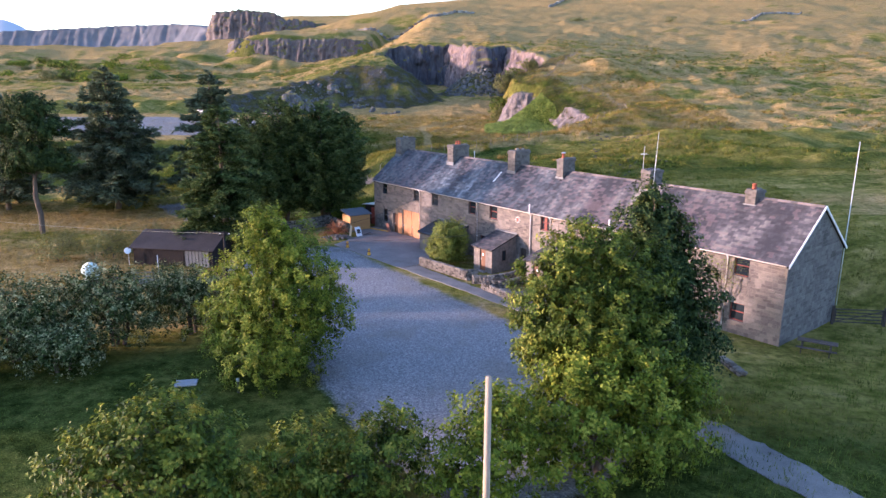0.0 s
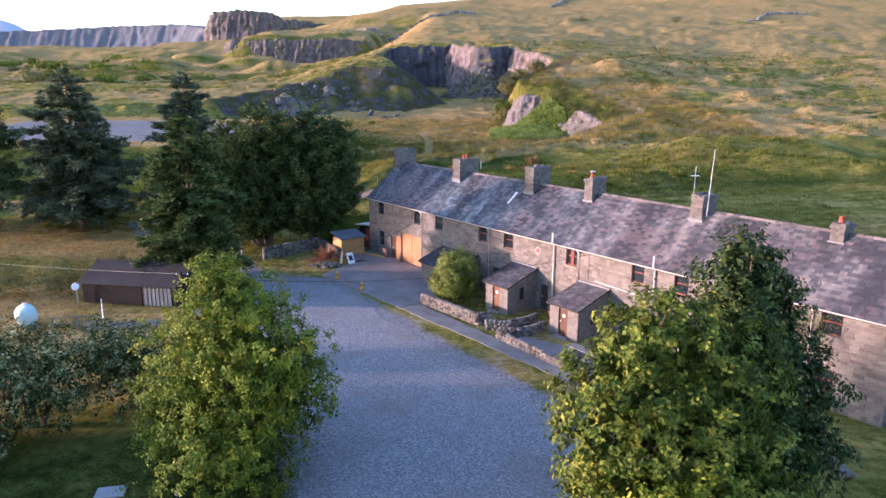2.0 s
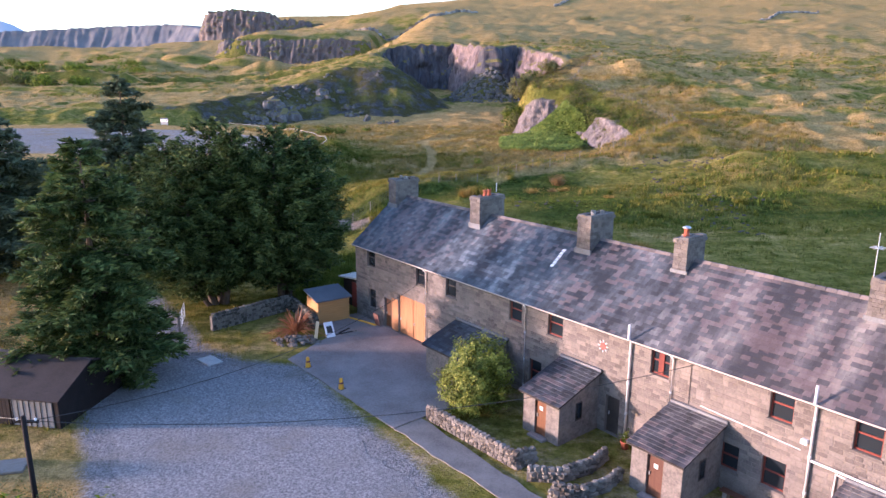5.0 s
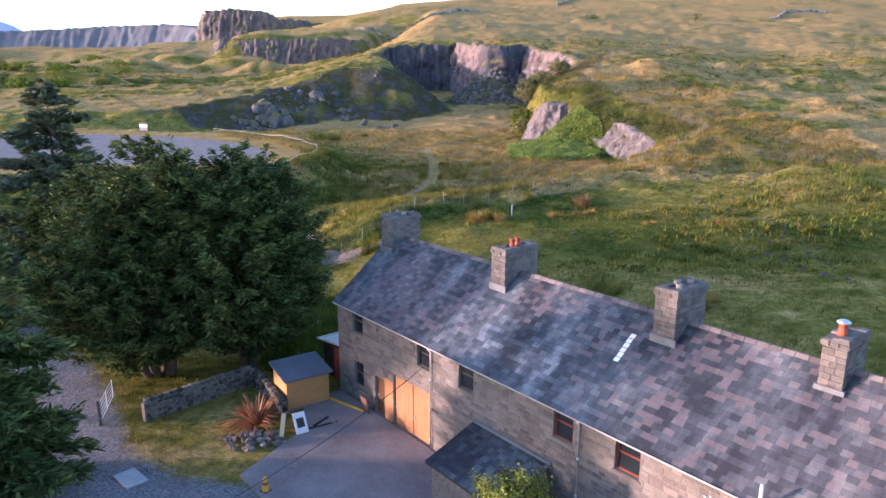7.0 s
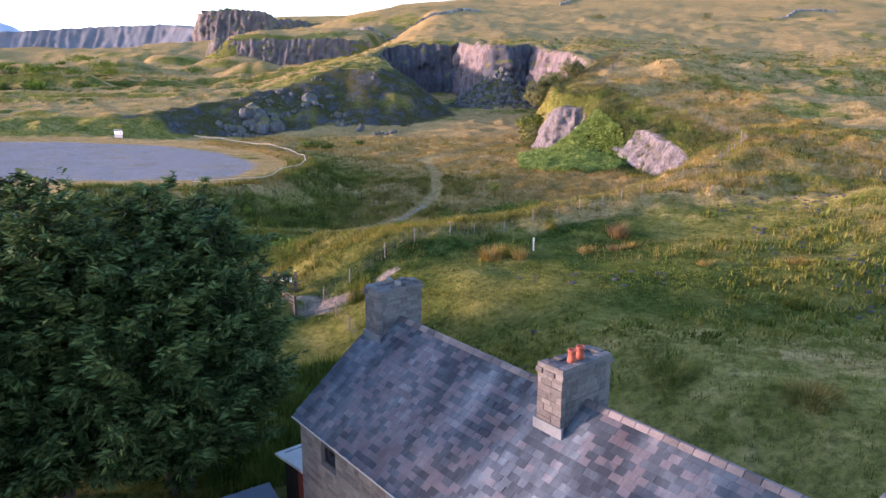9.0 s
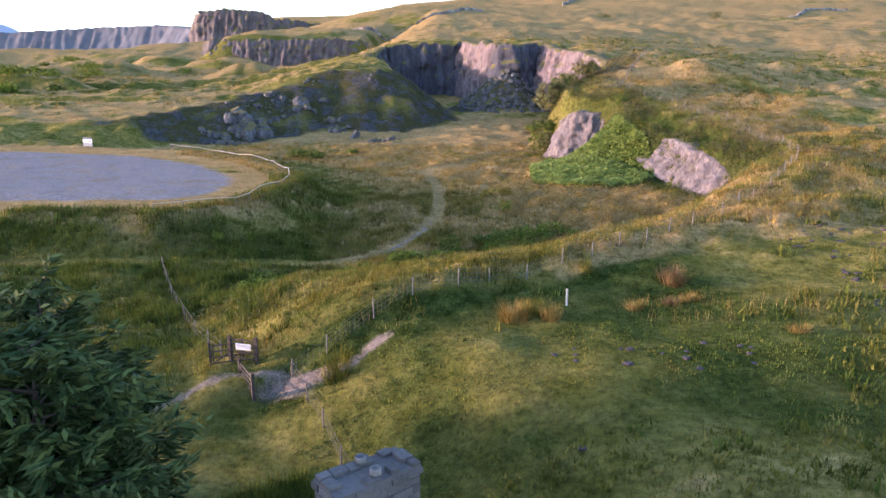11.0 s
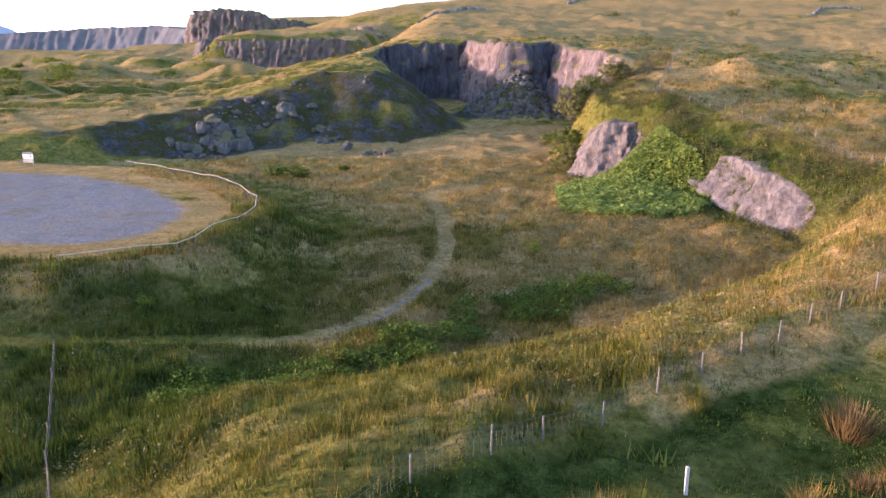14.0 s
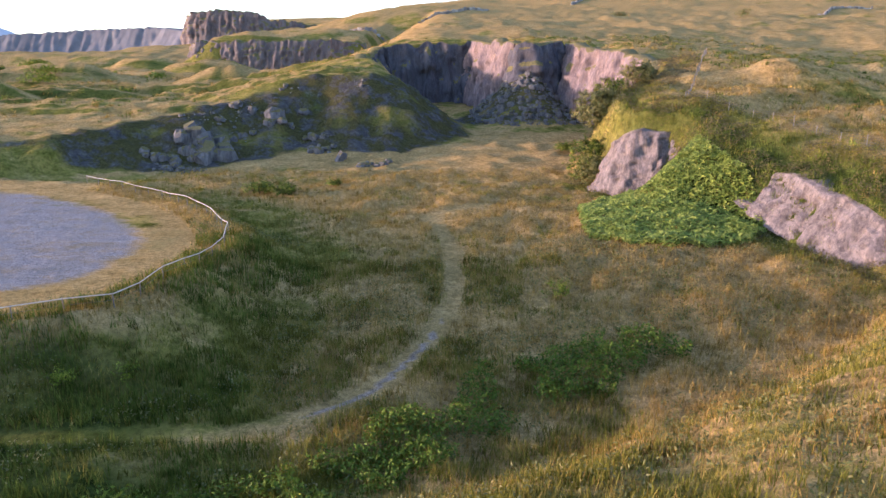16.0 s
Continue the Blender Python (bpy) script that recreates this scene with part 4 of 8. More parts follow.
east_gable = part("gable_wall", gable(S0 - 0.004, S0 + 0.5), SHADED_GABLE_MORTAR, house, "plain gable wall of rubble stone, shade in its grey colour")
part("gable_wall", gable(S1 - 0.5, S1 + 0.004), MORTAR, house)

# roof slopes: a boarded deck under the slates
PITCH = math.atan2(RIDGE - EAVE, DEEP / 2)
OVER = 0.22


def slope_deck(front):
    k = 1 if front else -1
    mid = -DEEP / 2
    y0, z0 = mid + k * (DEEP / 2 + OVER), EAVE - OVER * math.tan(PITCH) + 0.02
    sh = Shape()
    v = [(S0 - 0.12, y0, z0), (S1 + 0.12, y0, z0), (S1 + 0.12, mid, RIDGE), (S0 - 0.12, mid, RIDGE)]
    sh.add(v + [(x, y, z - 0.1) for x, y, z in v], [(0, 1, 2, 3), (7, 6, 5, 4), (0, 4, 5, 1), (1, 5, 6, 2), (2, 6, 7, 3), (3, 7, 4, 0)])
    return sh


roof = part("roof", slope_deck(True), FELT, house, "front roof slope of mixed grey and purple slates")
roof_back = part("roof", slope_deck(False), FELT, house, "back roof slope of slates")
RUN = (DEEP / 2 + OVER) / math.cos(PITCH)


def slate_at(s, t, w, h, lift, sag, front=True):
    """The corners of a slate whose tail lies t up the slope from the eave."""
    k = 1 if front else -1
    cp, sp = math.cos(PITCH), math.sin(PITCH)
    e_y, e_z = -DEEP / 2 + k * (DEEP / 2 + OVER), EAVE - OVER * math.tan(PITCH) + 0.02

    def at(x, u, up):
        return (x, e_y - k * u * cp + k * up * sp, e_z + u * sp + up * cp)
    tail, head = lift + 0.030, 0.012
    return [at(s, t, tail), at(s + w, t + sag, tail), at(s + w, t + h, head), at(s, t + h, head),
            at(s, t, tail - 0.016), at(s + w, t + sag, tail - 0.016)]


SLATE_FACES = [(0, 1, 2, 3), (4, 5, 1, 0), (4, 0, 3), (1, 5, 2)]


def lay_slates():
    rng = random.Random(11)
    rest, back = Shape(), Shape()
    course = 0.235
    rows = int(RUN / course)
    meshes = {}
    near = []
    for r in range(rows):
        t = r * course - 0.04
        width = 0.42 - 0.10 * r / rows
        x = S0 - 0.16 - (r % 2) * width / 2
        while x < S1 + 0.1:
            w = width * rng.choice((0.8, 0.9, 1.0, 1.0, 1.15))
            a, b = max(x, S0 - 0.18) + 0.004, min(x + w, S1 + 0.17) - 0.004
            if b - a > 0.08:
                lift, sag = abs(rng.gauss(0, 0.006)), rng.gauss(0, 0.008)
                if 36.0 < x < 44.0 and len(near) < 300 and r > 4:
                    near.append((a, t, b - a, course * 1.25, lift))
                else:
                    rest.add(slate_at(a, t, b - a, course * 1.25, lift, sag), SLATE_FACES)
            x += w
    for r in range(12):
        x = S0 - 0.16
        while x < S1 + 0.1:
            back.add(slate_at(x, r * RUN / 12, min(1.2, S1 + 0.15 - x), RUN / 11, rng.random() * 0.01, 0, False), [tuple(reversed(q)) for q in SLATE_FACES])
            x += 1.2
    part("slating", rest, SLATE_ROW, roof, kind="stuff")
    part("slating", back, SLATE_ROW, roof_back, kind="stuff")
    for a, t, w, h, lift in near:
        key = round(w / 0.04)
        if key not in meshes:
            meshes[key] = Shape().add(slate_at(-w / 2, 0, w, h, 0.006, 0), SLATE_FACES).mesh("slate", SLATE)
        ob = part("slate", meshes[key], SLATE, roof)
        cp, sp = math.cos(PITCH), math.sin(PITCH)
        ob.matrix_basis = pose(a + w / 2, -t * cp, t * sp, 0, 0, 0)


# ridge tiles, verge boards, gutter
ridge = Shape()
x = S0 - 0.1
while x < S1:
    w = min(0.44, S1 + 0.1 - x)
    q = [(x + 0.01, -DEEP / 2 + 0.17, RIDGE - 0.055), (x + 0.01, -DEEP / 2 + 0.05, RIDGE + 0.085), (x + 0.01, -DEEP / 2 - 0.05, RIDGE + 0.085), (x + 0.01, -DEEP / 2 - 0.17, RIDGE - 0.055)]
    ridge.add(q + [(x + w, y, z) for _, y, z in q], [(0, 4, 5, 1), (1, 5, 6, 2), (2, 6, 7, 3), (0, 1, 2, 3), (7, 6, 5, 4)])
    x += 0.45
part("ridge_tiles", ridge, simple("ridge_clay", (0.08, 0.07, 0.066), (0.19, 0.155, 0.14), 0.85, 1.0, 20.0, 0.3, rand=0.5, island=True), house, kind="stuff")
for k in (1, -1):
    mid = -DEEP / 2
    sh = Shape()
    e = (mid + k * (DEEP / 2 + OVER + 0.02), EAVE - OVER * math.tan(PITCH))
    sh.add([(S0 - 0.20, e[0], e[1] - 0.12), (S0 - 0.20, mid, RIDGE - 0.10), (S0 - 0.20, mid, RIDGE + 0.07), (S0 - 0.20, e[0], e[1] + 0.06),
            (S0 - 0.13, e[0], e[1] - 0.12), (S0 - 0.13, mid, RIDGE - 0.10), (S0 - 0.13, mid, RIDGE + 0.07), (S0 - 0.13, e[0], e[1] + 0.06)],
           [(0, 1, 2, 3), (7, 6, 5, 4), (3, 2, 6, 7), (0, 4, 5, 1), (0, 3, 7, 4)])
    part("barge_board", sh, WHITE, house, "white-painted barge board along the gable")
g = Shape()
n = 7
for i in range(n):
    a0, a1 = math.pi + math.pi * i / n, math.pi + math.pi * (i + 1) / n
    y0, z0 = OVER + 0.06 + 0.065 * math.cos(a0), EAVE - 0.13 + 0.065 * math.sin(a0)
    y1, z1 = OVER + 0.06 + 0.065 * math.cos(a1), EAVE - 0.13 + 0.065 * math.sin(a1)
    g.add([(S0, y0, z0), (S1, y0, z0), (S1, y1, z1), (S0, y1, z1)], [(0, 1, 2, 3)])
g.box(S0, S1, OVER + 0.11, OVER + 0.13, EAVE - 0.15, EAVE - 0.10)
part("gutter", g, GUTTER, house, "pale plastic gutter along the eave")


def window(parent, a, b, c, d, y, paint, red=False, sill=True):
    """A timber window in an opening: frame, panes and a sill."""
    f = Shape()
    t = 0.07
    for box in ((a, a + t, c, d), (b - t, b, c, d), (a + t, b - t, c, c + t), (a + t, b - t, d - t, d)):
        f.box(box[0], box[1], y - 0.05, y + 0.03, box[2], box[3])
    zc = c + (d - c) * 0.52
    f.box(a + t, b - t, y - 0.04, y + 0.035, zc - 0.035, zc + 0.035)
    w = part("window_frame", f, paint, parent)
    for lo, hi in ((c + t, zc - 0.035), (zc + 0.035, d - t)):
        part("pane", Shape().box(a + t, b - t, y - 0.015, y - 0.005, lo, hi), GLASS, w)
    if sill:
        part("sill", Shape().box(a - 0.08, b + 0.08, y - 0.02, 0.06, c - 0.12, c - 0.004, bevel=0.015), STONE_PIECE, w)
    return w


def plank_door(parent, a, b, c, d, y, mat, planks=5, name="door", label=""):
    w = (b - a) / planks
    door = part(name, Shape().box(a, b, y - 0.05, y - 0.014, c, d), mat, parent, label)
    for i in range(planks if parent is house else 0):
        part("plank", Shape().box(a + i * w + 0.006, a + (i + 1) * w - 0.006, y - 0.0135, y, c, d), mat, door)
    part("handle", Shape().box(b - 0.14, b - 0.10, y, y + 0.05, c + 0.95, c + 1.12), STEEL, door)
    return door


for a, b, c, d, kind in OPEN:
    if kind in ("up", "low"):
        win = window(house, a, b, c, d, -0.17, RED_FRAME if a < 31 else DARK_FRAME)
        if abs(a - 19.32) < 0.01:
            sh = Shape().box(a + 0.36, a + 0.64, -0.14, -0.11, c + 0.08, d - 0.08)
            part("shutter", sh, simple("red_board", (0.11, 0.022, 0.014), (0.18, 0.036, 0.022), 0.6), win, "red painted board")
    elif kind == "door":
        plank_door(house, a, b, c, d, -0.16, DOOR_WOOD, 5, "door", "closed brown plank door")
    elif kind == "dark_door":
        plank_door(house, a, b, c, d, -0.20, DARK_FRAME, 5, "door", "dark weathered door in shade")
    else:
        half = (a + b) / 2
        for p, q in ((a, half - 0.01), (half + 0.01, b)):
            plank_door(house, p + 0.02, q - 0.02, c + 0.03, d - 0.05, -0.10, GARAGE_WOOD, 8, "garage_door", "orange-brown boarded garage door leaf")
part("door_surround", Shape().box(40.9, 41.66, 0.003, 0.03, -0.45, 1.9), GARAGE_WOOD, house, "orange-brown boarded panel beside the garage")


def chimney(s, length, depth, z_top, pots, pale=False, z_lo=7.0, w0=None):
    """A stone stack astride the ridge with oversailing courses and pots."""
    c = -DEEP / 2 if w0 is None else w0
    sh = Shape()
    rng = random.Random(int(s * 10))
    z = z_lo
    while z < z_top - 0.34:
        h = min(rng.uniform(0.16, 0.24), z_top - 0.33 - z)
        j = rng.uniform(-0.012, 0.012)
        if h > 0.05:
            # each course is broken into stones
            for p, q, r, t in ((s - length / 2, s + length / 2, c + depth / 2 - 0.2, c + depth / 2), (s - length / 2, s + length / 2, c - depth / 2, c - depth / 2 + 0.2)):
                x = p
                while x < q - 0.01:
                    w = min(rng.uniform(0.18, 0.42), q - x)
                    if q - x - w < 0.1:
                        w = q - x
                    o = rng.uniform(0, 0.02)
                    sh.box(x + 0.006, x + w - 0.006, r - (o if r < c else 0), t + (o if r > c else 0), z + 0.006, z + h - 0.006)
                    x += w
            for p, q in ((s - length / 2 - rng.uniform(0, 0.02), s - length / 2 + 0.18), (s + length / 2 - 0.18, s + length / 2 + rng.uniform(0, 0.02))):
                y = c - depth / 2 + 0.205
                while y < c + depth / 2 - 0.21:
                    w = min(rng.uniform(0.18, 0.4), c + depth / 2 - 0.205 - y)
                    sh.box(p, q, y + 0.005, y + w - 0.005, z + 0.006, z + h - 0.006)
                    y += w
            sh.box(s - length / 2 + 0.03, s + length / 2 - 0.03, c - depth / 2 + 0.03, c + depth / 2 - 0.03, z, z + h)
        z += h
    stack = part("chimney", sh, CHIMNEY_STONE, house, "weathered stone chimney stack")
    cap = Shape().box(s - length / 2 - 0.02, s + length / 2 + 0.02, c - depth / 2 - 0.02, c + depth / 2 + 0.02, z_top - 0.345, z_top - 0.13)
    for lo, hi, out, gap in ((z_top - 0.34, z_top - 0.16, 0.07, 0.06), (z_top - 0.155, z_top - 0.01, 0.02, 0.22)):
        y = c - depth / 2 - out
        while y < c + depth / 2 + out - 0.05:
            w = min(rng.uniform(0.22, 0.46), c + depth / 2 + out - y)
            for k in (-1, 1):
                e, d = rng.uniform(0, 0.025), rng.uniform(0.24, 0.34)
                x0 = s + k * (length / 2 + out - e)
                if rng.random() > gap:
                    cap.box(min(x0, x0 - k * d), max(x0, x0 - k * d), y + 0.008, y + w - 0.008, lo, hi - rng.uniform(0, 0.05), bevel=0.02)
            y += w
        for k in (-1, 1):
            y0 = c + k * (depth / 2 + out - rng.uniform(0, 0.02))
            cap.box(s - length / 2 + 0.27, s + length / 2 - 0.27, min(y0, y0 - k * 0.3), max(y0, y0 - k * 0.3), lo, hi - rng.uniform(0, 0.05), bevel=0.02)
    part("cap", cap, CHIMNEY_STONE, stack, "crumbling oversailing courses")
    part("flashing", Shape().box(s - length / 2 - 0.09, s + length / 2 + 0.09, c + depth / 2 - 0.03, c + depth / 2 + 0.06, RIDGE - 0.72 - depth * 0.2, RIDGE - 0.30 - depth * 0.1), LEAD, stack)
    for dx, dy, r, h, kind in pots:
        pot = Shape().lathe([(0.0, -0.05), (r * 1.1, -0.05), (r * 1.05, 0.05), (r * 0.9, 0.12), (r * 0.88, h - 0.06), (r * 1.05, h - 0.05), (r * 1.05, h), (r * 0.75, h), (r * 0.7, h - 0.2), (0, h - 0.2)], 14, (s + dx, c + dy, z_top))
        pot_ob = part("chimney_pot", pot, TERRACOTTA if kind != "stub" else DRYSTONE, stack, "terracotta chimney pot" if kind != "stub" else "", True)
        if kind == "cowl":
            part("cowl", Shape().lathe([(0, 0.10), (r * 0.9, 0.08), (r * 1.5, 0.03), (r * 1.5, 0.0), (0, 0.0)], 14, (s + dx, c + dy, z_top + h + 0.02)), STEEL, pot_ob, "", True)
    return stack


chimney(45.8, 0.95, 2.1, 9.7, [(-0.3, 0, 0.12, 0.10, "stub"), (0.3, 0, 0.12, 0.10, "stub")], w0=-DEEP / 2)
chimney(36.3, 0.95, 2.2, 9.6, [(-0.15, 0.35, 0.13, 0.34, "pot"), (-0.12, -0.05, 0.13, 0.34, "pot")])
chimney(27.25, 0.95, 2.0, 9.75, [(-0.2, 0.5, 0.12, 0.10, "stub"), (0.15, 0.1, 0.13, 0.12, "stub"), (-0.1, -0.4, 0.12, 0.10, "stub")])
chimney(21.3, 0.75, 1.6, 9.55, [(0.0, 0.4, 0.14, 0.36, "cowl")])
chimney(12.3, 0.85, 1.7, 9.45, [])
chimney(3.7, 0.75, 1.3, 8.95, [(0.0, 0.25, 0.15, 0.34, "pot")])
strip = part("repair_strip", Shape().add(slate_at(28.42, 2.80, 0.22, 0.29, 0.02, 0), SLATE_FACES), WHITE, roof, "strip of bright new metal slates")
for i in range(1, 6):
    part("repair_strip", Shape().add(slate_at(28.42 - 0.012 * (i % 2), 2.80 + 0.235 * i, 0.22, 0.29, 0.02, 0), SLATE_FACES), WHITE, roof)


def downpipe(s, z0, z1, y=0.10, top_kink=True):
    sh = Shape()
    pts = [(s, OVER + 0.06, EAVE - 0.2), (s, y, EAVE - 0.42), (s, y, z0)] if top_kink else [(s, y, z1), (s, y, z0)]
    sh.pipe(pts, 0.045)
    for z in np.arange(z0 + 0.5, z1 - 0.4, 1.6):
        sh.tube((s, y, z), (s, y, z + 0.09), 0.058)
    return part("downpipe", sh, PIPE, house, "pale grey plastic downpipe", True)


downpipe(37.6, -0.5, 5)
downpipe(28.45, -0.5, 5)
downpipe(19.1, 2.5, 5)
downpipe(8.25, 2.5, 5)
downpipe(3.0, -0.5, 5)
for s in (21.4, 12.8):
    sh = Shape().pipe([(s, 0.12, -0.5), (s, 0.12, 4.85), (s, 0.34, 5.0), (s, 0.34, 5.75)], 0.06)
    for z in (1.0, 2.6, 4.2):
        sh.tube((s, 0.12, z), (s, 0.12, z + 0.1), 0.075)
    part("soil_pipe", sh, PIPE, house, "pale soil pipe rising past the eave", True)
part("waste_pipe", Shape().pipe([(12.8, 0.11, 2.5), (8.3, 0.11, 2.45)], 0.05), PIPE, house, "", True)
part("waste_pipe", Shape().pipe([(11.85, 0.09, -0.5), (11.8, 0.09, 2.35), (9.2, 0.09, 2.2)], 0.04), PIPE, house, "", True)
part("cable_run", Shape().pipe([(18.2, 0.04, 2.35), (18.2, 0.04, 4.9)], 0.015, 5), CABLE, house)
part("cable_run", Shape().pipe([(17.6, 0.05, 2.95), (13.2, 0.05, 2.75)], 0.025, 6), PIPE, house)
lamp = part("wall_lamp", Shape().box(12.95, 13.2, 0.01, 0.2, 3.1, 3.3, bevel=0.03), WHITE, house, "small white floodlight on the wall")
disc = Shape().lathe([(0, 0.03), (0.17, 0.03), (0.2, 0.0), (0, 0.0)], 16, (23.1, 0.01, 4.05), pose(0, 0, 0, -90, 0, 0))
plaque = part("plaque", disc, simple("red_enamel", (0.42, 0.06, 0.04), (0.55, 0.10, 0.07), 0.5), house, "round red plaque with a pale rim")
star = Shape()
for i in range(8):
    a = i * math.pi / 4
    star.tube((23.1 + 0.2 * math.cos(a), 0.02, 4.05 + 0.2 * math.sin(a)), (23.1 + 0.32 * math.cos(a), 0.02, 4.05 + 0.32 * math.sin(a)), 0.04, 0.02, 5)
part("rim", star, WHITE, plaque, kind="stuff")


def porch(a, b, out, z_top, z_eave, door=None, side=None, back=True, door_mat=DOOR_WOOD, lip=0.18):
    """A lean-to of stone with a slated roof sloping outwards."""
    holes = []
    if door:
        holes.append((door[0], door[1], -0.5, 1.5))
    sh = wall_with_openings(a, b, -0.7, z_eave, holes, out, out - 0.25)
    walls = part("porch_wall", sh, STONE_WALLING, house, "low stone porch against the front wall")
    for x0, x1 in ((a, a + 0.25), (b - 0.25, b)):
        s2 = Shape().add([(x0, 0, -0.7), (x0, out - 0.252, -0.7), (x0, out - 0.252, z_eave), (x0, 0, z_top), (x1, 0, -0.7), (x1, out - 0.252, -0.7), (x1, out - 0.252, z_eave), (x1, 0, z_top)],
                         [(3, 2, 1, 0), (4, 5, 6, 7), (0, 1, 5, 4), (1, 2, 6, 5), (2, 3, 7, 6)])
        part("side_wall", s2, STONE_WALLING, walls)
    if side:
        part("side_window", Shape().box(a - 0.012, a + 0.01, out * 0.45, out * 0.45 + 0.38, 0.5, 1.35), GLASS, walls)
        fr = Shape()
        y0, y1 = out * 0.45, out * 0.45 + 0.38
        for q in ((y0 - 0.05, y0, 0.45, 1.4), (y1, y1 + 0.05, 0.45, 1.4), (y0, y1, 0.45, 0.5), (y0, y1, 1.35, 1.4)):
            fr.box(a - 0.03, a + 0.01, *q)
        part("side_frame", fr, DARK_FRAME, walls)
    if door:
        plank_door(walls, door[0], door[1], -0.45, 1.47, out - 0.1, door_mat, 4)
        part("step", Shape().box(door[0] - 0.15, door[1] + 0.15, out + 0.005, out + 0.35, -0.6, -0.40, bevel=0.02), CONCRETE, walls)
        part("letter_plate", Shape().box(door[0] + 0.3, door[0] + 0.5, out - 0.098, out - 0.085, 0.9, 1.1), WHITE, walls)
    rise = (z_top - z_eave) / out
    y_o = out + lip
    p = [(a - 0.15, 0.004, z_top + 0.08), (b + 0.15, 0.004, z_top + 0.08), (b + 0.15, y_o, z_eave - rise * lip + 0.08), (a - 0.15, y_o, z_eave - rise * lip + 0.08)]
    deck = Shape().add(p + [(x, y, z - 0.09) for x, y, z in p], [(3, 2, 1, 0), (4, 5, 6, 7), (0, 1, 5, 4), (1, 2, 6, 5), (2, 3, 7, 6), (3, 0, 4, 7)])
    top = part("porch_roof", deck, FELT, walls, "small slated lean-to roof")
    rng = random.Random(int(a * 7))
    sl = Shape()
    ln = math.hypot(y_o, rise * y_o)
    k = int(ln / 0.24)
    for r in range(k + 1):
        t0, t1 = r / k * 1.0 - 0.02, min(1.0, (r + 1.25) / k)
        x = a - 0.17 - (r % 2) * 0.16
        while x < b + 0.12:
            w = rng.uniform(0.28, 0.42)
            xa, xb = max(x, a - 0.18) + 0.004, min(x + w, b + 0.18) - 0.004
            if xb - xa > 0.06 and t1 > t0:
                lf = rng.random() * 0.01
                y_0, y_1 = y_o * (1 - t0), y_o * (1 - t1) + 0.004
                z_0, z_1 = z_top + 0.08 - rise * y_0, z_top + 0.08 - rise * y_1
                sl.add([(xa, y_0, z_0 + 0.035 + lf), (xb, y_0, z_0 + 0.035 + lf), (xb, y_1, z_1 + 0.01), (xa, y_1, z_1 + 0.01), (xa, y_0, z_0 + 0.015), (xb, y_0, z_0 + 0.015)], [(3, 2, 1, 0), (0, 1, 5, 4), (0, 4, 3), (1, 2, 5)])
            x += w
    part("slating", sl, SLATE_ROW, top, kind="stuff")
    part("flashing", Shape().box(a - 0.15, b + 0.15, 0.003, 0.14, z_top + 0.07, z_top + 0.2), LEAD, top)
    part("roof_gutter", Shape().pipe([(a - 0.15, y_o + 0.03, z_eave - rise * lip), (b + 0.15, y_o + 0.03, z_eave - rise * lip)], 0.04), DARK_FRAME, top)
    return walls


STONE_WALLING = simple("rubble_walling", (0.080, 0.070, 0.062), (0.25, 0.218, 0.188), 0.95, 2.6, 9.0, 0.9)
porch(29.95, 34.3, 2.6, 2.25, 1.35, None, False)
porch(23.2, 25.6, 3.0, 2.6, 1.65, (24.05, 24.8), True)
porch(16.4, 18.9, 3.1, 2.55, 1.70, (17.3, 18.1), True, door_mat=DARK_DOOR)
porch(8.5, 11.3, 2.6, 2.2, 1.45, (10.2, 10.9), True, door_mat=DARK_DOOR)
# low store at the far end
store = part("store_wall", Shape().box(46.41, 49.3, -3.4, -0.6, -0.7, 1.75), TAR, house, "low dark timber store against the end gable")
part("store_roof", Shape().add([(46.41, -0.3, 2.15), (49.6, -0.3, 1.7), (49.6, -3.6, 1.7), (46.41, -3.6, 2.15), (46.41, -0.3, 2.0), (49.6, -0.3, 1.6), (49.6, -3.6, 1.6), (46.41, -3.6, 2.0)],
                               [(0, 1, 2, 3), (7, 6, 5, 4), (0, 4, 5, 1), (1, 5, 6, 2), (2, 6, 7, 3)]), simple("pale_sheet", (0.42, 0.41, 0.38), (0.6, 0.58, 0.54), 0.6), store, "pale corrugated sheet roof")
part("store_door", Shape().box(47.2, 48.0, -0.6, -0.56, -0.5, 1.5), simple("dark_red_boards", (0.10, 0.015, 0.012), (0.17, 0.03, 0.02), 0.7), store)


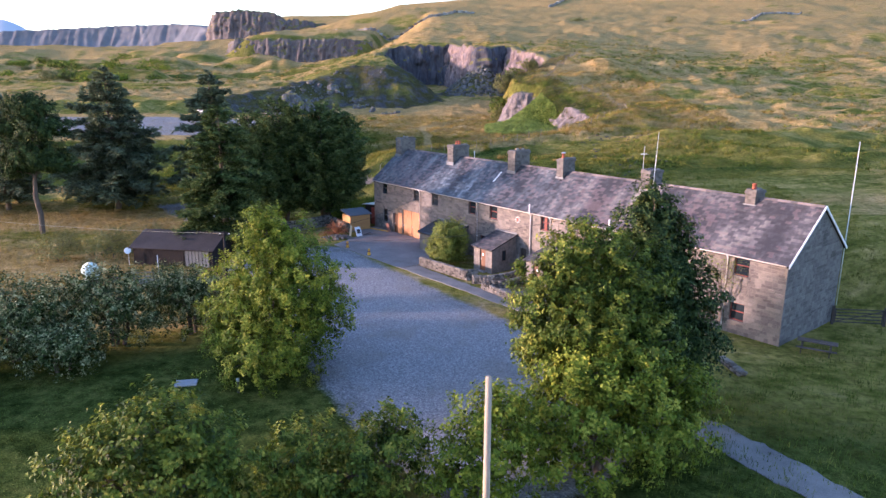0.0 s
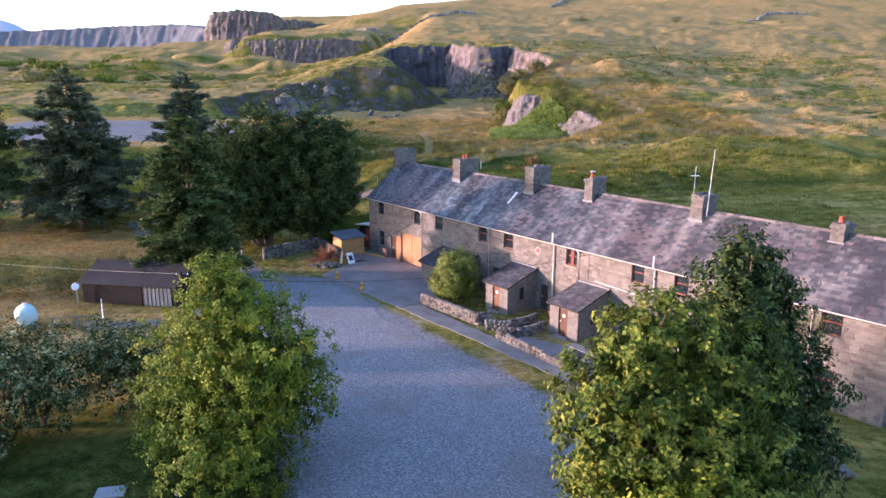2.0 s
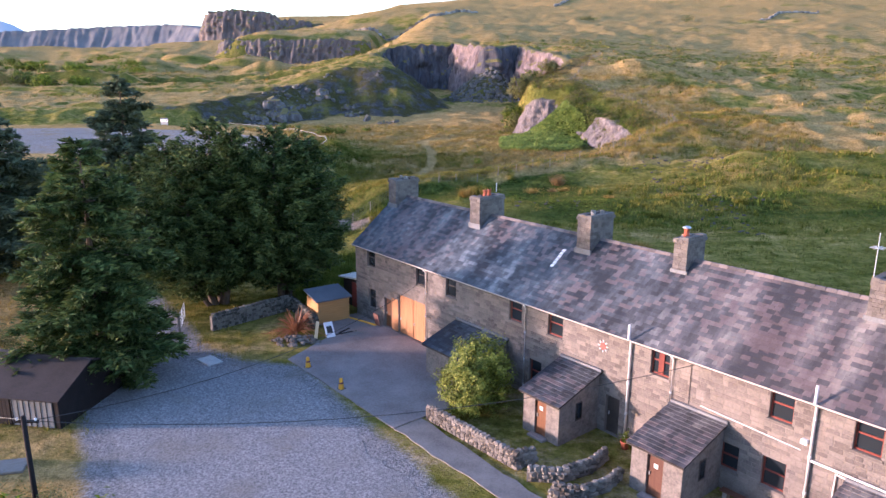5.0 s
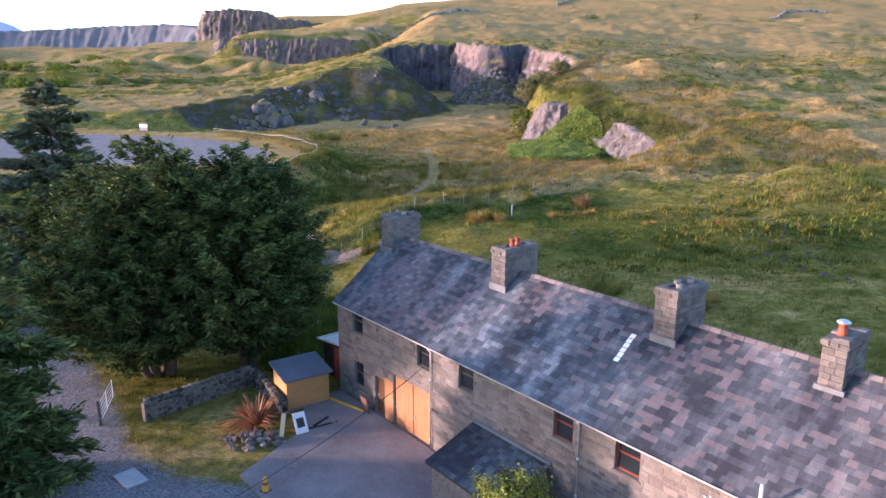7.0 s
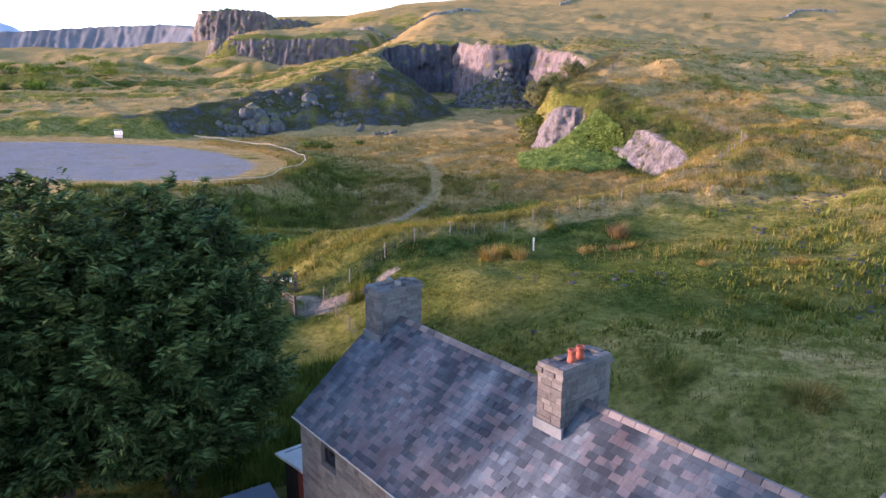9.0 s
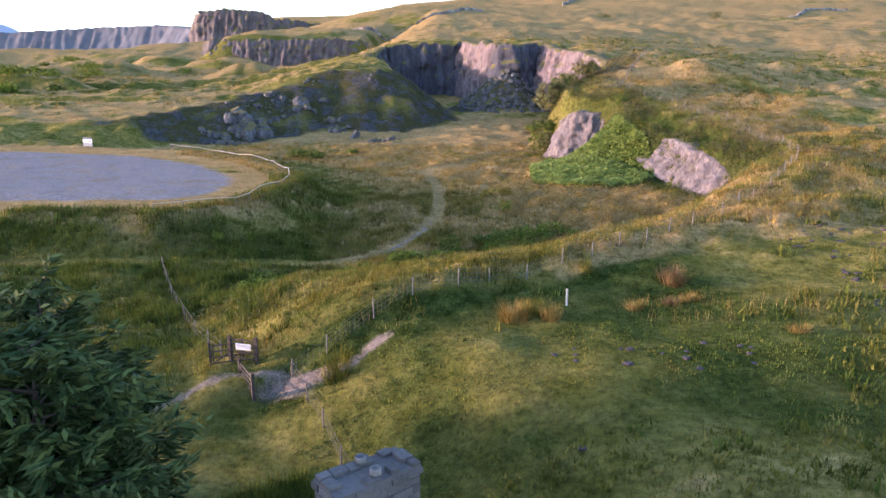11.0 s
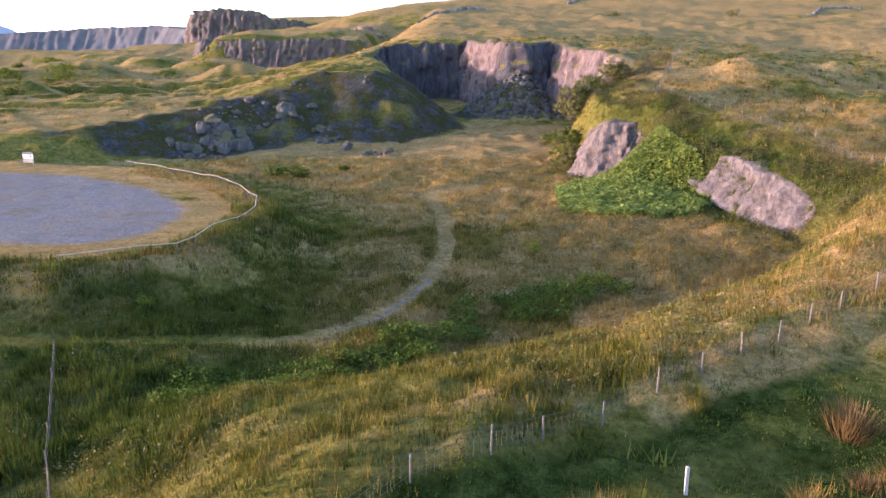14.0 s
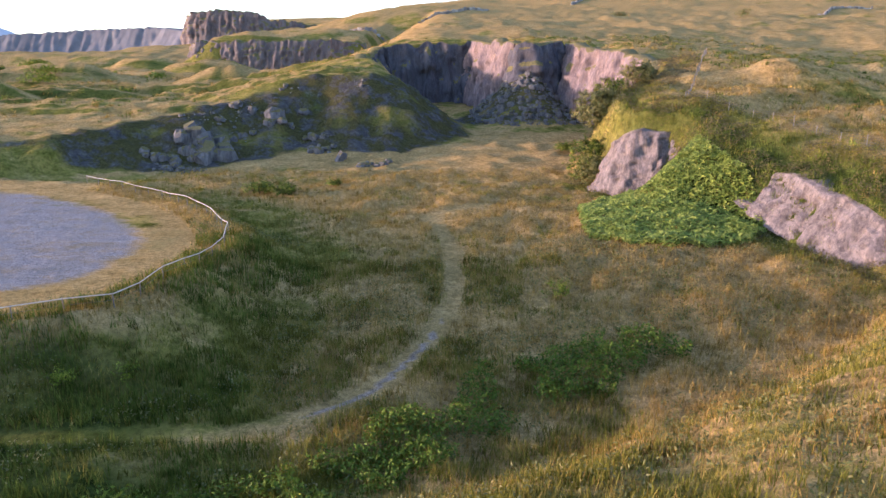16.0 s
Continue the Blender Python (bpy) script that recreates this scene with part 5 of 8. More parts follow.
def lay_stones():
    """Coursed rubble on the front and the near gable, clear of the openings."""
    r = random.Random(31)
    rest, meshes, near, east = Shape(), {}, 0, Shape()
    z = BASE + 0.05
    while z < EAVE - 0.1:
        ch = min(r.uniform(0.17, 0.30), EAVE - z)
        x = S0 + r.uniform(0, 0.2)
        while x < S1 - 0.1:
            w = min(r.uniform(0.26, 0.62), S1 - x)
            runs = [(x + 0.012, x + w - 0.012)]
            for a, b, c, d, _ in OPEN:
                if c < z + ch and d > z:
                    runs = [q for p0, p1 in runs for q in ((p0, min(p1, a - 0.01)), (max(p0, b + 0.01), p1)) if q[1] - q[0] > 0.05]
            for p0, p1 in runs:
                proud = r.uniform(0.006, 0.022)
                if 10.0 < x < 19.5 and z > 1.7 and near < 295 and p1 - p0 > 0.2:
                    near += 1
                    key = (round((p1 - p0) / 0.05), round(ch / 0.03))
                    if key not in meshes:
                        kw, kh = key[0] * 0.05, key[1] * 0.03
                        meshes[key] = Shape().add([(-kw / 2, 0, 0.01), (kw / 2, 0, 0.01), (kw / 2, 0, kh - 0.012), (-kw / 2, 0, kh - 0.012), (-kw / 2 + 0.02, 0.014, 0.028), (kw / 2 - 0.02, 0.014, 0.028), (kw / 2 - 0.02, 0.014, kh - 0.03), (-kw / 2 + 0.02, 0.014, kh - 0.03)],
                                                  [(5, 4, 7, 6), (1, 0, 4, 5), (2, 1, 5, 6), (3, 2, 6, 7), (0, 3, 7, 4)]).mesh("stone", STONE_PIECE)
                    ob = part("stone", meshes[key], STONE_PIECE, front_wall)
                    ob.matrix_basis = pose((p0 + p1) / 2, 0.002, z)
                else:
                    q = 0.018
                    rest.add([(p0, 0.001, z + 0.01), (p1, 0.001, z + 0.01), (p1, 0.001, z + ch - 0.01), (p0, 0.001, z + ch - 0.01), (p0 + q, proud, z + 0.01 + q), (p1 - q, proud, z + 0.01 + q), (p1 - q, proud, z + ch - 0.01 - q), (p0 + q, proud, z + ch - 0.01 - q)],
                             [(5, 4, 7, 6), (1, 0, 4, 5), (2, 1, 5, 6), (3, 2, 6, 7), (0, 3, 7, 4)])
            x += w
        z += ch
    z = BASE + 0.05
    while z < RIDGE - 0.5:
        ch = r.uniform(0.17, 0.30)
        inset = max(0.0, (z + ch - EAVE) / math.tan(PITCH)) + 0.02
        y = -DEEP + inset + r.uniform(0, 0.1)
        while y < -inset - 0.12:
            w = min(r.uniform(0.26, 0.62), -inset - y)
            p0, p1, q, proud = y + 0.012, y + w - 0.012, 0.018, S0 - 0.004 - r.uniform(0.006, 0.022)
            if p1 - p0 > 0.05:
                east.add([(S0 - 0.005, p0, z + 0.01), (S0 - 0.005, p1, z + 0.01), (S0 - 0.005, p1, z + ch - 0.01), (S0 - 0.005, p0, z + ch - 0.01), (proud, p0 + q, z + 0.01 + q), (proud, p1 - q, z + 0.01 + q), (proud, p1 - q, z + ch - 0.01 - q), (proud, p0 + q, z + ch - 0.01 - q)],
                         [(5, 4, 7, 6), (1, 0, 4, 5), (2, 1, 5, 6), (3, 2, 6, 7), (0, 3, 7, 4)])
            y += w
        z += ch
    part("stonework", rest, STONE, front_wall, kind="stuff")
    part("stonework", east, SHADED_GABLE_STONE, east_gable, kind="stuff")


# aerials by the middle stack
part("aerial", Shape().tube((11.7, -DEEP / 2 + 0.6, 8.0), (11.55, -DEEP / 2 + 0.6, 12.4), 0.022, 0.014), WHITE, house, "white whip aerial on a pole")
an = Shape().tube((12.75, -DEEP / 2 + 0.6, 9.3), (12.75, -DEEP / 2 + 0.6, 11.2), 0.02)
for i in range(5):
    an.tube((12.5 - 0.0 * i, -DEEP / 2 + 0.35 + 0.12 * i, 10.6), (13.0, -DEEP / 2 + 0.35 + 0.12 * i, 10.6), 0.008, n=5)
an.tube((12.75, -DEEP / 2 + 0.2, 10.6), (12.75, -DEEP / 2 + 1.0, 10.6), 0.012, n=5)
part("aerial", an, STEEL, house, "thin television aerial")

# ---- trees and shrubs ----
def leaf_cards(pos, out, size, rng, aspect=1.7, up=0.35):
    """One small leaf (a bent diamond of two triangles) at each position, facing roughly outwards."""
    n = len(pos)
    nrm = out + rng.normal(0, 0.42, (n, 3)) + np.array([0, 0, up])
    nrm /= np.linalg.norm(nrm, axis=1, keepdims=True) + 1e-9
    a = np.cross(nrm, rng.normal(0, 1, (n, 3)))
    a /= np.linalg.norm(a, axis=1, keepdims=True) + 1e-9
    b = np.cross(nrm, a)
    ln = (size * (0.7 + 0.6 * rng.random(n)))[:, None] if np.isscalar(size) else (size * (0.7 + 0.6 * rng.random(n)))[:, None]
    wd = ln / aspect
    fold = nrm * wd * 0.22
    v = np.stack([pos - a * ln * 0.5, pos + b * wd * 0.5 + fold, pos + a * ln * 0.5, pos - b * wd * 0.5 + fold], 1).reshape(-1, 3)
    i = np.arange(n)[:, None] * 4
    f = np.concatenate([i + np.array([0, 1, 2]), i + np.array([0, 2, 3])])
    return v, f


def limb(sh, a, b, r0, r1, rng, bend=0.12, n=3, sides=6):
    a, b = np.array(a, float), np.array(b, float)
    pts = [a + (b - a) * t + (rng.normal(0, bend, 3) * np.linalg.norm(b - a) * 0.4 * math.sin(math.pi * t)) for t in np.linspace(0, 1, n + 1)]
    for i in range(n):
        sh.tube(pts[i], pts[i + 1], r0 + (r1 - r0) * i / n, r0 + (r1 - r0) * (i + 1) / n, sides, False)
    return pts


def broadleaf(name, x, y, lobes, leaf, size, per, seed, label, trunk_r=0.22, droop=0.0, sprig=0.42, category="tree", z=None, stems=1, density=1.0, fill=0.35, aspect=1.7, lift=0.25, floor=0.25, inner=0, plume=0.0):
    """A tree or shrub: trunk and limbs reach into each lobe of the crown; sprigs of leaves cover the lobes' outside, with gaps."""
    rng = np.random.default_rng(seed)
    z0 = float(land(x, y)) if z is None else z
    tree = thing(name, pose(x, y, z0), label, category)
    wood = Shape()
    low = min(l[2] - l[3] * 0.3 for l in lobes)
    fork = np.array([0.0, 0.0, max(0.4, low)])
    for k in range(stems):
        off = rng.normal(0, 0.25 * (stems > 1), 3) * [1, 1, 0]
        limb(wood, off + [0, 0, -0.3], fork + off * 1.5, trunk_r, trunk_r * 0.75, rng, 0.05, 3, 8)
    pos, out = [], []
    for lx, ly, lz, lr, lh in lobes:
        c = np.array([lx, ly, lz])
        limb(wood, fork, c, trunk_r * 0.5, trunk_r * 0.15, rng, 0.15, 4)
        for k in range(5):
            d = rng.normal(0, 1, 3)
            d /= np.linalg.norm(d)
            limb(wood, fork + (c - fork) * rng.uniform(0.5, 1.0), c + d * [lr * 0.85, lr * 0.85, lh * 0.85], trunk_r * 0.2, 0.012, rng, 0.15, 3, 4)
        area = 4 * math.pi * ((lr * lr * lh) ** (2 / 3))
        n = int(area * 2.6 * density) + 14
        d = rng.normal(0, 1, (n, 3))
        d /= np.linalg.norm(d, axis=1, keepdims=True)
        lump = 1 + 0.20 * np.sin(d[:, 0] * 5 + seed) * np.cos(d[:, 1] * 6 + lx) + 0.12 * np.sin(d[:, 2] * 9 + lz)
        r = np.where(rng.random(n) < fill, rng.uniform(0.35, 0.9, n), rng.uniform(0.86, 1.08, n)) * lump
        tip = c + d * np.array([lr, lr, lh]) * r[:, None]
        tip[:, 2] -= droop * rng.random(n) * lr * 0.4
        keep = tip[:, 2] > floor
        tip, d = tip[keep], d[keep]
        # a sprig: leaves scattered along a short twig that points outwards
        m = len(tip)
        t = rng.random((m, per))
        axis = d + rng.normal(0, 0.45, (m, 3)) + np.array([0, 0, lift - droop])
        axis[:, 2] += plume * np.maximum(d[:, 2], 0)
        axis /= np.linalg.norm(axis, axis=1, keepdims=True)
        q = tip[:, None, :] + axis[:, None, :] * (t[..., None] - 0.4) * (sprig * 1.5 * (1 + 0.5 * plume * np.maximum(d[:, 2], 0)))[:, None, None] + rng.normal(0, sprig * 0.27, (m, per, 3))
        pos.append(q.reshape(-1, 3))
        out.append(np.repeat(d, per, 0))
    pos, out = np.concatenate(pos), np.concatenate(out)
    ok = pos[:, 2] > 0.05
    v, f = leaf_cards(pos[ok], out[ok], size, rng, aspect)
    if inner:
        # shaded sprays deep inside the crown
        c = np.repeat(np.array(lobes), inner, 0)
        d = rng.normal(0, 1, (len(c), 3))
        d /= np.linalg.norm(d, axis=1, keepdims=True)
        p = c[:, :3] + d * c[:, [3, 3, 4]] * (rng.random(len(c))[:, None] ** 0.5 * 0.72)
        p = p[p[:, 2] > floor]
        v2, f2 = leaf_cards(p, rng.normal(0, 1, p.shape), size * 2.3, rng, 1.8)
        v, f = np.concatenate([v, v2]), np.concatenate([f, f2 + len(v)])
    part("trunk", wood, BARK, tree)
    part("crown", raw_mesh("crown", v, f, leaf), leaf, tree)
    return tree


def conifer(name, x, y, height, radius, seed, leaf, label, bare=0.12, tip=0.0, droop=0.25, spread=1.0, belly=0.75, z=None, card=0.30, dens=1.0, leaders=(), per=6):
    """A conifer: trunks with whorls of boughs, each a flat spray of needled twigs. tip: how rounded the outline is. leaders: further stems (dx, dy, height, radius)."""
    rng = np.random.default_rng(seed)
    z0 = float(land(x, y)) if z is None else z
    tree = thing(name, pose(x, y, z0), label, "tree")
    wood = Shape()
    pos, axis, young = [], [], []
    for ox, oy, hgt, rad in ((0.0, 0.0, height, radius), *leaders):
        limb(wood, (ox * 0.15, oy * 0.15, -0.4), (ox * 0.7, oy * 0.7, hgt * 0.45), 0.03 * hgt ** 0.9, 0.02 * hgt ** 0.9, rng, 0.02, 4, 8)
        limb(wood, (ox * 0.7, oy * 0.7, hgt * 0.45), (ox, oy, hgt * 0.97), 0.02 * hgt ** 0.9, 0.02, rng, 0.01, 4, 6)
        tiers = int(hgt * 2.0)
        for k in range(tiers):
            u = bare + (1 - bare) * (k + rng.random()) / tiers
            prof = min(1.0, (u - bare + 0.10) / 0.22) * ((1 - u) ** belly * (1 - tip) + tip * math.sqrt(max(0.0, 1 - u ** 3)) * (1 - 0.55 * u ** 6))
            count = 4 + int(4 * prof + rng.random() * 2)
            a0 = rng.random() * 6.28
            for j in range(count):
                a = a0 + 6.283 * j / count + rng.normal(0, 0.25)
                ln = rad * prof * rng.uniform(0.55, 1.3) + 0.2
                d = np.array([math.cos(a), math.sin(a), 0.0])
                side_dir = np.array([-d[1], d[0], 0])
                kx = min(1.0, 0.2 + u)
                base = np.array([ox * kx, oy * kx, u * hgt + rng.normal(0, 0.22)])
                rise = spread * 0.30 * (u - 0.30) + rng.normal(0, 0.07)
                twigs = max(6, int(ln * 11 * dens))
                t = (rng.random(twigs) ** 0.6)
                sd = np.where(rng.random(twigs) < 0.5, -1, 1)
                length = (0.22 + 0.26 * ln * (1 - t * 0.75)) * rng.uniform(0.6, 1.2, twigs)
                curve = ln * (rise * t - droop * t * t + 0.16 * t ** 4)
                root = base + d * (t * ln)[:, None]
                root[:, 2] += curve
                way = d * rng.uniform(0.45, 0.95, twigs)[:, None] + side_dir * (sd * rng.uniform(0.3, 1.0, twigs))[:, None]
                way[:, 2] += rng.normal(0.02, 0.22, twigs)
                way /= np.linalg.norm(way, axis=1, keepdims=True)
                q = rng.random((twigs, per))
                p = root[:, None, :] + way[:, None, :] * (q * length[:, None])[..., None] + rng.normal(0, 0.05 + 0.02 * ln, (twigs, per, 3))
                p[..., 2] -= 0.10 * (q * length[:, None]) ** 2
                pos.append(p.reshape(-1, 3))
                axis.append(np.repeat(way, per, 0))
                young.append((np.repeat(t, per).reshape(twigs, per) * 0.6 + 0.4 * q).ravel())
                if j % 2 == 0:
                    wood.tube(base, base + d * ln * 0.8 + np.array([0, 0, ln * (rise * 0.8 - droop * 0.64)]), 0.02 + 0.01 * ln, 0.01, 4, False)
    pos, axis, young = np.concatenate(pos), np.concatenate(axis), np.concatenate(young)
    axis = axis + rng.normal(0, 0.24, axis.shape)
    axis /= np.linalg.norm(axis, axis=1, keepdims=True)
    nrm = np.cross(axis, rng.normal(0, 1, axis.shape) + [0, 0, 1.2])
    nrm /= np.linalg.norm(nrm, axis=1, keepdims=True) + 1e-9
    ln = card * rng.uniform(0.6, 1.4, len(pos))[:, None]
    # a needled twig: a narrow kite
    v = np.stack([pos - axis * ln * 0.45, pos + nrm * ln * 0.15, pos + axis * ln * 0.65, pos - nrm * ln * 0.15], 1).reshape(-1, 3)
    i = np.arange(len(pos))[:, None] * 4
    f = np.concatenate([i + np.array([0, 1, 2]), i + np.array([0, 2, 3])])
    ok = v[:, 2].reshape(-1, 4).min(1) > -0.1
    part("trunk", wood, BARK, tree)
    me = raw_mesh("crown", v, f[np.concatenate([ok, ok])], leaf)
    me.attributes.new("young", "FLOAT", "POINT").data.foreach_set("value", np.repeat(young, 4).astype(np.float32))
    part("crown", me, leaf, tree)
    return tree


# round the yard
broadleaf("ash_tree", -9.9, 39.4, [(0, -2.8, 1.7, 2.8, 1.8), (0, 0, 3.0, 3.4, 2.6), (-1.2, 0.6, 5.2, 2.9, 2.4), (1.2, -0.4, 5.3, 2.8, 2.4), (0.3, 0.3, 7.2, 2.2, 2.0), (-0.5, 0, 8.5, 1.3, 1.3), (2.1, 0.5, 3.5, 2.1, 2.2), (-2.6, -0.5, 2.6, 1.9, 1.9)],
          LEAF_YELLOW, 0.165, 42, 3, "leafy yellow-green tree beside the gravel yard", 0.24, 0.35, inner=140)
broadleaf("sycamore_tree", 7.03, 31.15, [(0, 0, 5.61, 3.03, 2.4), (-1.6, -0.53, 6.85, 2.23, 1.96), (1.25, 0.36, 7.74, 2.4, 2.05), (-0.53, 0.18, 8.99, 2.05, 1.69), (1.96, -1.25, 4.9, 2.05, 1.78), (-1.96, -0.71, 4.9, 1.69, 1.51), (0.2, 0.3, 3.4, 2.6, 2.4)],
          LEAF_BROAD, 0.19, 42, 5, "dense sycamore with yellowing sunlit leaves", 0.28, inner=200)
broadleaf("cypress_tree", 10.86, 35.24, [(0, 0, 3.83, 3.03, 2.31), (0.18, 0, 6.32, 2.67, 2.31), (0.09, 0.09, 8.63, 2.05, 2.05), (0, 0, 10.41, 1.25, 1.6), (1.51, -0.45, 5.61, 2.14, 2.49), (-1.33, 0.27, 6.14, 2.05, 2.31), (1.07, 0.18, 7.92, 1.6, 1.96), (1.78, -0.71, 3.47, 2.14, 1.78), (0.3, 0, 2.6, 2.8, 2.4)],
          LEAF_DARK, 0.21, 30, 7, "dark green cypress rising behind the sycamore", 0.26, 0.45, sprig=0.5, inner=200)
broadleaf("hawthorn_bush", 6.8, 27.6, [(0, 0, 2.2, 3.3, 2.6), (-2.6, -0.4, 2.0, 2.4, 2.2), (2.6, 0.5, 2.2, 2.6, 2.3), (0.8, 0.8, 4.2, 2.3, 1.8), (-0.8, 0.6, 4.4, 1.8, 1.5), (3.6, 0.9, 3.2, 1.7, 1.7)],
          LEAF_YELLOW, 0.19, 30, 9, "spreading leafy bush under the sycamore", 0.16, category="bush", stems=3, inner=120)
broadleaf("hawthorn_bush", 1.6, 24.6, [(0, 0, 2.6, 1.9, 2.2), (0.8, 0.3, 4.0, 1.3, 1.3), (-0.9, 0.2, 1.7, 1.6, 1.6)],
          LEAF_YELLOW, 0.18, 30, 13, "leafy bush beside a timber pole", 0.12, category="bush", stems=2)
broadleaf("elder_bush", -4.2, 24.8, [(0, 0, 1.7, 2.5, 1.9), (-1.9, 0.2, 1.9, 1.8, 1.7), (1.9, 0.4, 1.9, 1.8, 1.6), (2.3, 1.0, 3.0, 0.8, 1.1)],
          LEAF_BROAD, 0.19, 30, 17, "broad green bush at the edge of the lawn", 0.12, category="bush", stems=3)
broadleaf("hazel_tree", -10.2, 21.8, [(0, 0, 3.2, 2.6, 2.3), (-1.9, 0.2, 3.0, 2.0, 1.9), (1.8, 0.2, 3.2, 1.9, 1.9), (0.2, 0.2, 4.9, 1.8, 1.3)],
          LEAF_BROAD, 0.20, 32, 19, "leafy light green tree on the lawn", 0.2)
for k, (bx, by, br, bh) in enumerate([(-30.5, 37, 4.4, 4.8), (-26, 39.5, 3.8, 5.2), (-21.5, 42, 3.8, 5.4), (-17.2, 44.3, 3.2, 4.9), (-34, 33, 4.2, 3.8), (-28.5, 33, 3.4, 2.8), (-22.5, 38, 2.8, 3.0)]):
    broadleaf("whitebeam_shrub", bx, by, [(0, 0, bh * 0.45, br * 0.85, bh * 0.5), (-br * 0.4, 0.3, bh * 0.62, br * 0.55, bh * 0.36), (br * 0.4, -0.2, bh * 0.6, br * 0.55, bh * 0.38)],
              LEAF_GLOSSY, 0.17, 20, 30 + k, "dense shrub with silvery pale leaf backs", 0.14, category="shrub", stems=3, inner=160)
for k, (bx, by, br, bh) in enumerate([(-17.5, 50.5, 2.4, 2.6), (-20.8, 49.0, 2.2, 2.3), (-14.6, 49.5, 1.8, 2.0)]):
    broadleaf("bramble_bush", bx, by, [(0, 0, bh * 0.4, br, bh * 0.5), (0.6, 0.3, bh * 0.6, br * 0.6, bh * 0.35)], LEAF_SCRUB, 0.12, 24, 50 + k, "brownish bramble bush near the dark shed", 0.05, category="bush", stems=3)
for k, (bx, by, br, bh) in enumerate([(-32, 64.5, 2.8, 3.2), (-36, 63, 2.2, 2.4), (-38.5, 67, 2.2, 2.0), (-29.8, 69, 2.0, 2.2)]):
    broadleaf("gorse_bush", bx, by, [(0, 0, bh * 0.4, br, bh * 0.5), (0.5, 0.2, bh * 0.62, br * 0.6, bh * 0.35)], LEAF_SCRUB, 0.12, 24, 60 + k, "rounded green bush in straw-coloured grass", 0.06, category="bush", stems=2)
bx, by = house_xy(28.6, 3.6)
broadleaf("laurel_bush", bx, by, [(0, 0, 1.9, 1.7, 1.7), (0.3, 0.2, 2.8, 1.2, 1.2), (-0.3, 0, 1.2, 1.5, 1.2)], LEAF_LAUREL, 0.13, 60, 71, "rounded bright green bush in a walled front garden", 0.1, category="bush", z=YARD, stems=3, density=1.6, inner=160)

# the conifers beyond the yard
conifer("spruce_tree", -42.5, 89, 17.6, 7.2, 81, LEAF_BLUE, "tall dark spruce with drooping boughs", 0.09, 0.22, 0.26, card=0.58, dens=0.75)
conifer("spruce_tree", -30.5, 92, 17.4, 5.2, 82, LEAF_BLUE, "slender dark spruce behind the others", 0.10, 0.35, 0.20, card=0.58, dens=0.75)
conifer("fir_tree", -21.4, 66.5, 14.2, 3.7, 83, LEAF_DARK, "column-shaped dark green fir by the lane", 0.02, 0.85, 0.30, belly=0.8, card=0.40, per=7, dens=1.35)
conifer("leylandii_tree", -19.2, 81.4, 14.2, 4.4, 84, LEAF_DARK, "broad dark evergreen with a many-pointed crown", 0.12, 0.8, -0.10, 1.6, card=0.33, per=8, dens=0.78, leaders=((-3.8, 0.6, 13.0, 3.4), (2.2, -1.6, 13.9, 3.2), (-1.6, -2.6, 11.6, 3.6), (-6.6, 0.8, 11.4, 3.2), (-3.6, -4.2, 9.0, 3.2)))
conifer("leylandii_tree", -14.6, 82.6, 13.8, 4.2, 85, LEAF_DARK, "broad dark evergreen leaning over a stone wall", 0.12, 0.8, -0.10, 1.6, card=0.33, per=8, dens=0.78, leaders=((2.8, -0.8, 12.8, 3.4), (0.6, -2.8, 11.8, 3.8), (1.4, 2.0, 13.2, 3.2)))
conifer("spruce_tree", -55, 86, 14.5, 5.0, 87, LEAF_BLUE, "dark spruce in rough grass", 0.08, 0.15, 0.28, card=0.6, dens=0.5)
broadleaf("scots_pine", -44.3, 74.5, [(0, 0, 8.8, 3.0, 1.7), (-2.2, 0.4, 11.4, 2.2, 1.2), (1.8, -0.4, 11.6, 2.3, 1.2), (0.2, 0.2, 13.6, 2.2, 1.3), (-2.6, 0.4, 7.0, 1.6, 0.8), (2.4, 0.1, 7.8, 1.7, 0.9)],
          LEAF_DARK, 0.27, 34, 88, "tall pine with a bare forked trunk", 0.30, density=1.7, aspect=2.4)

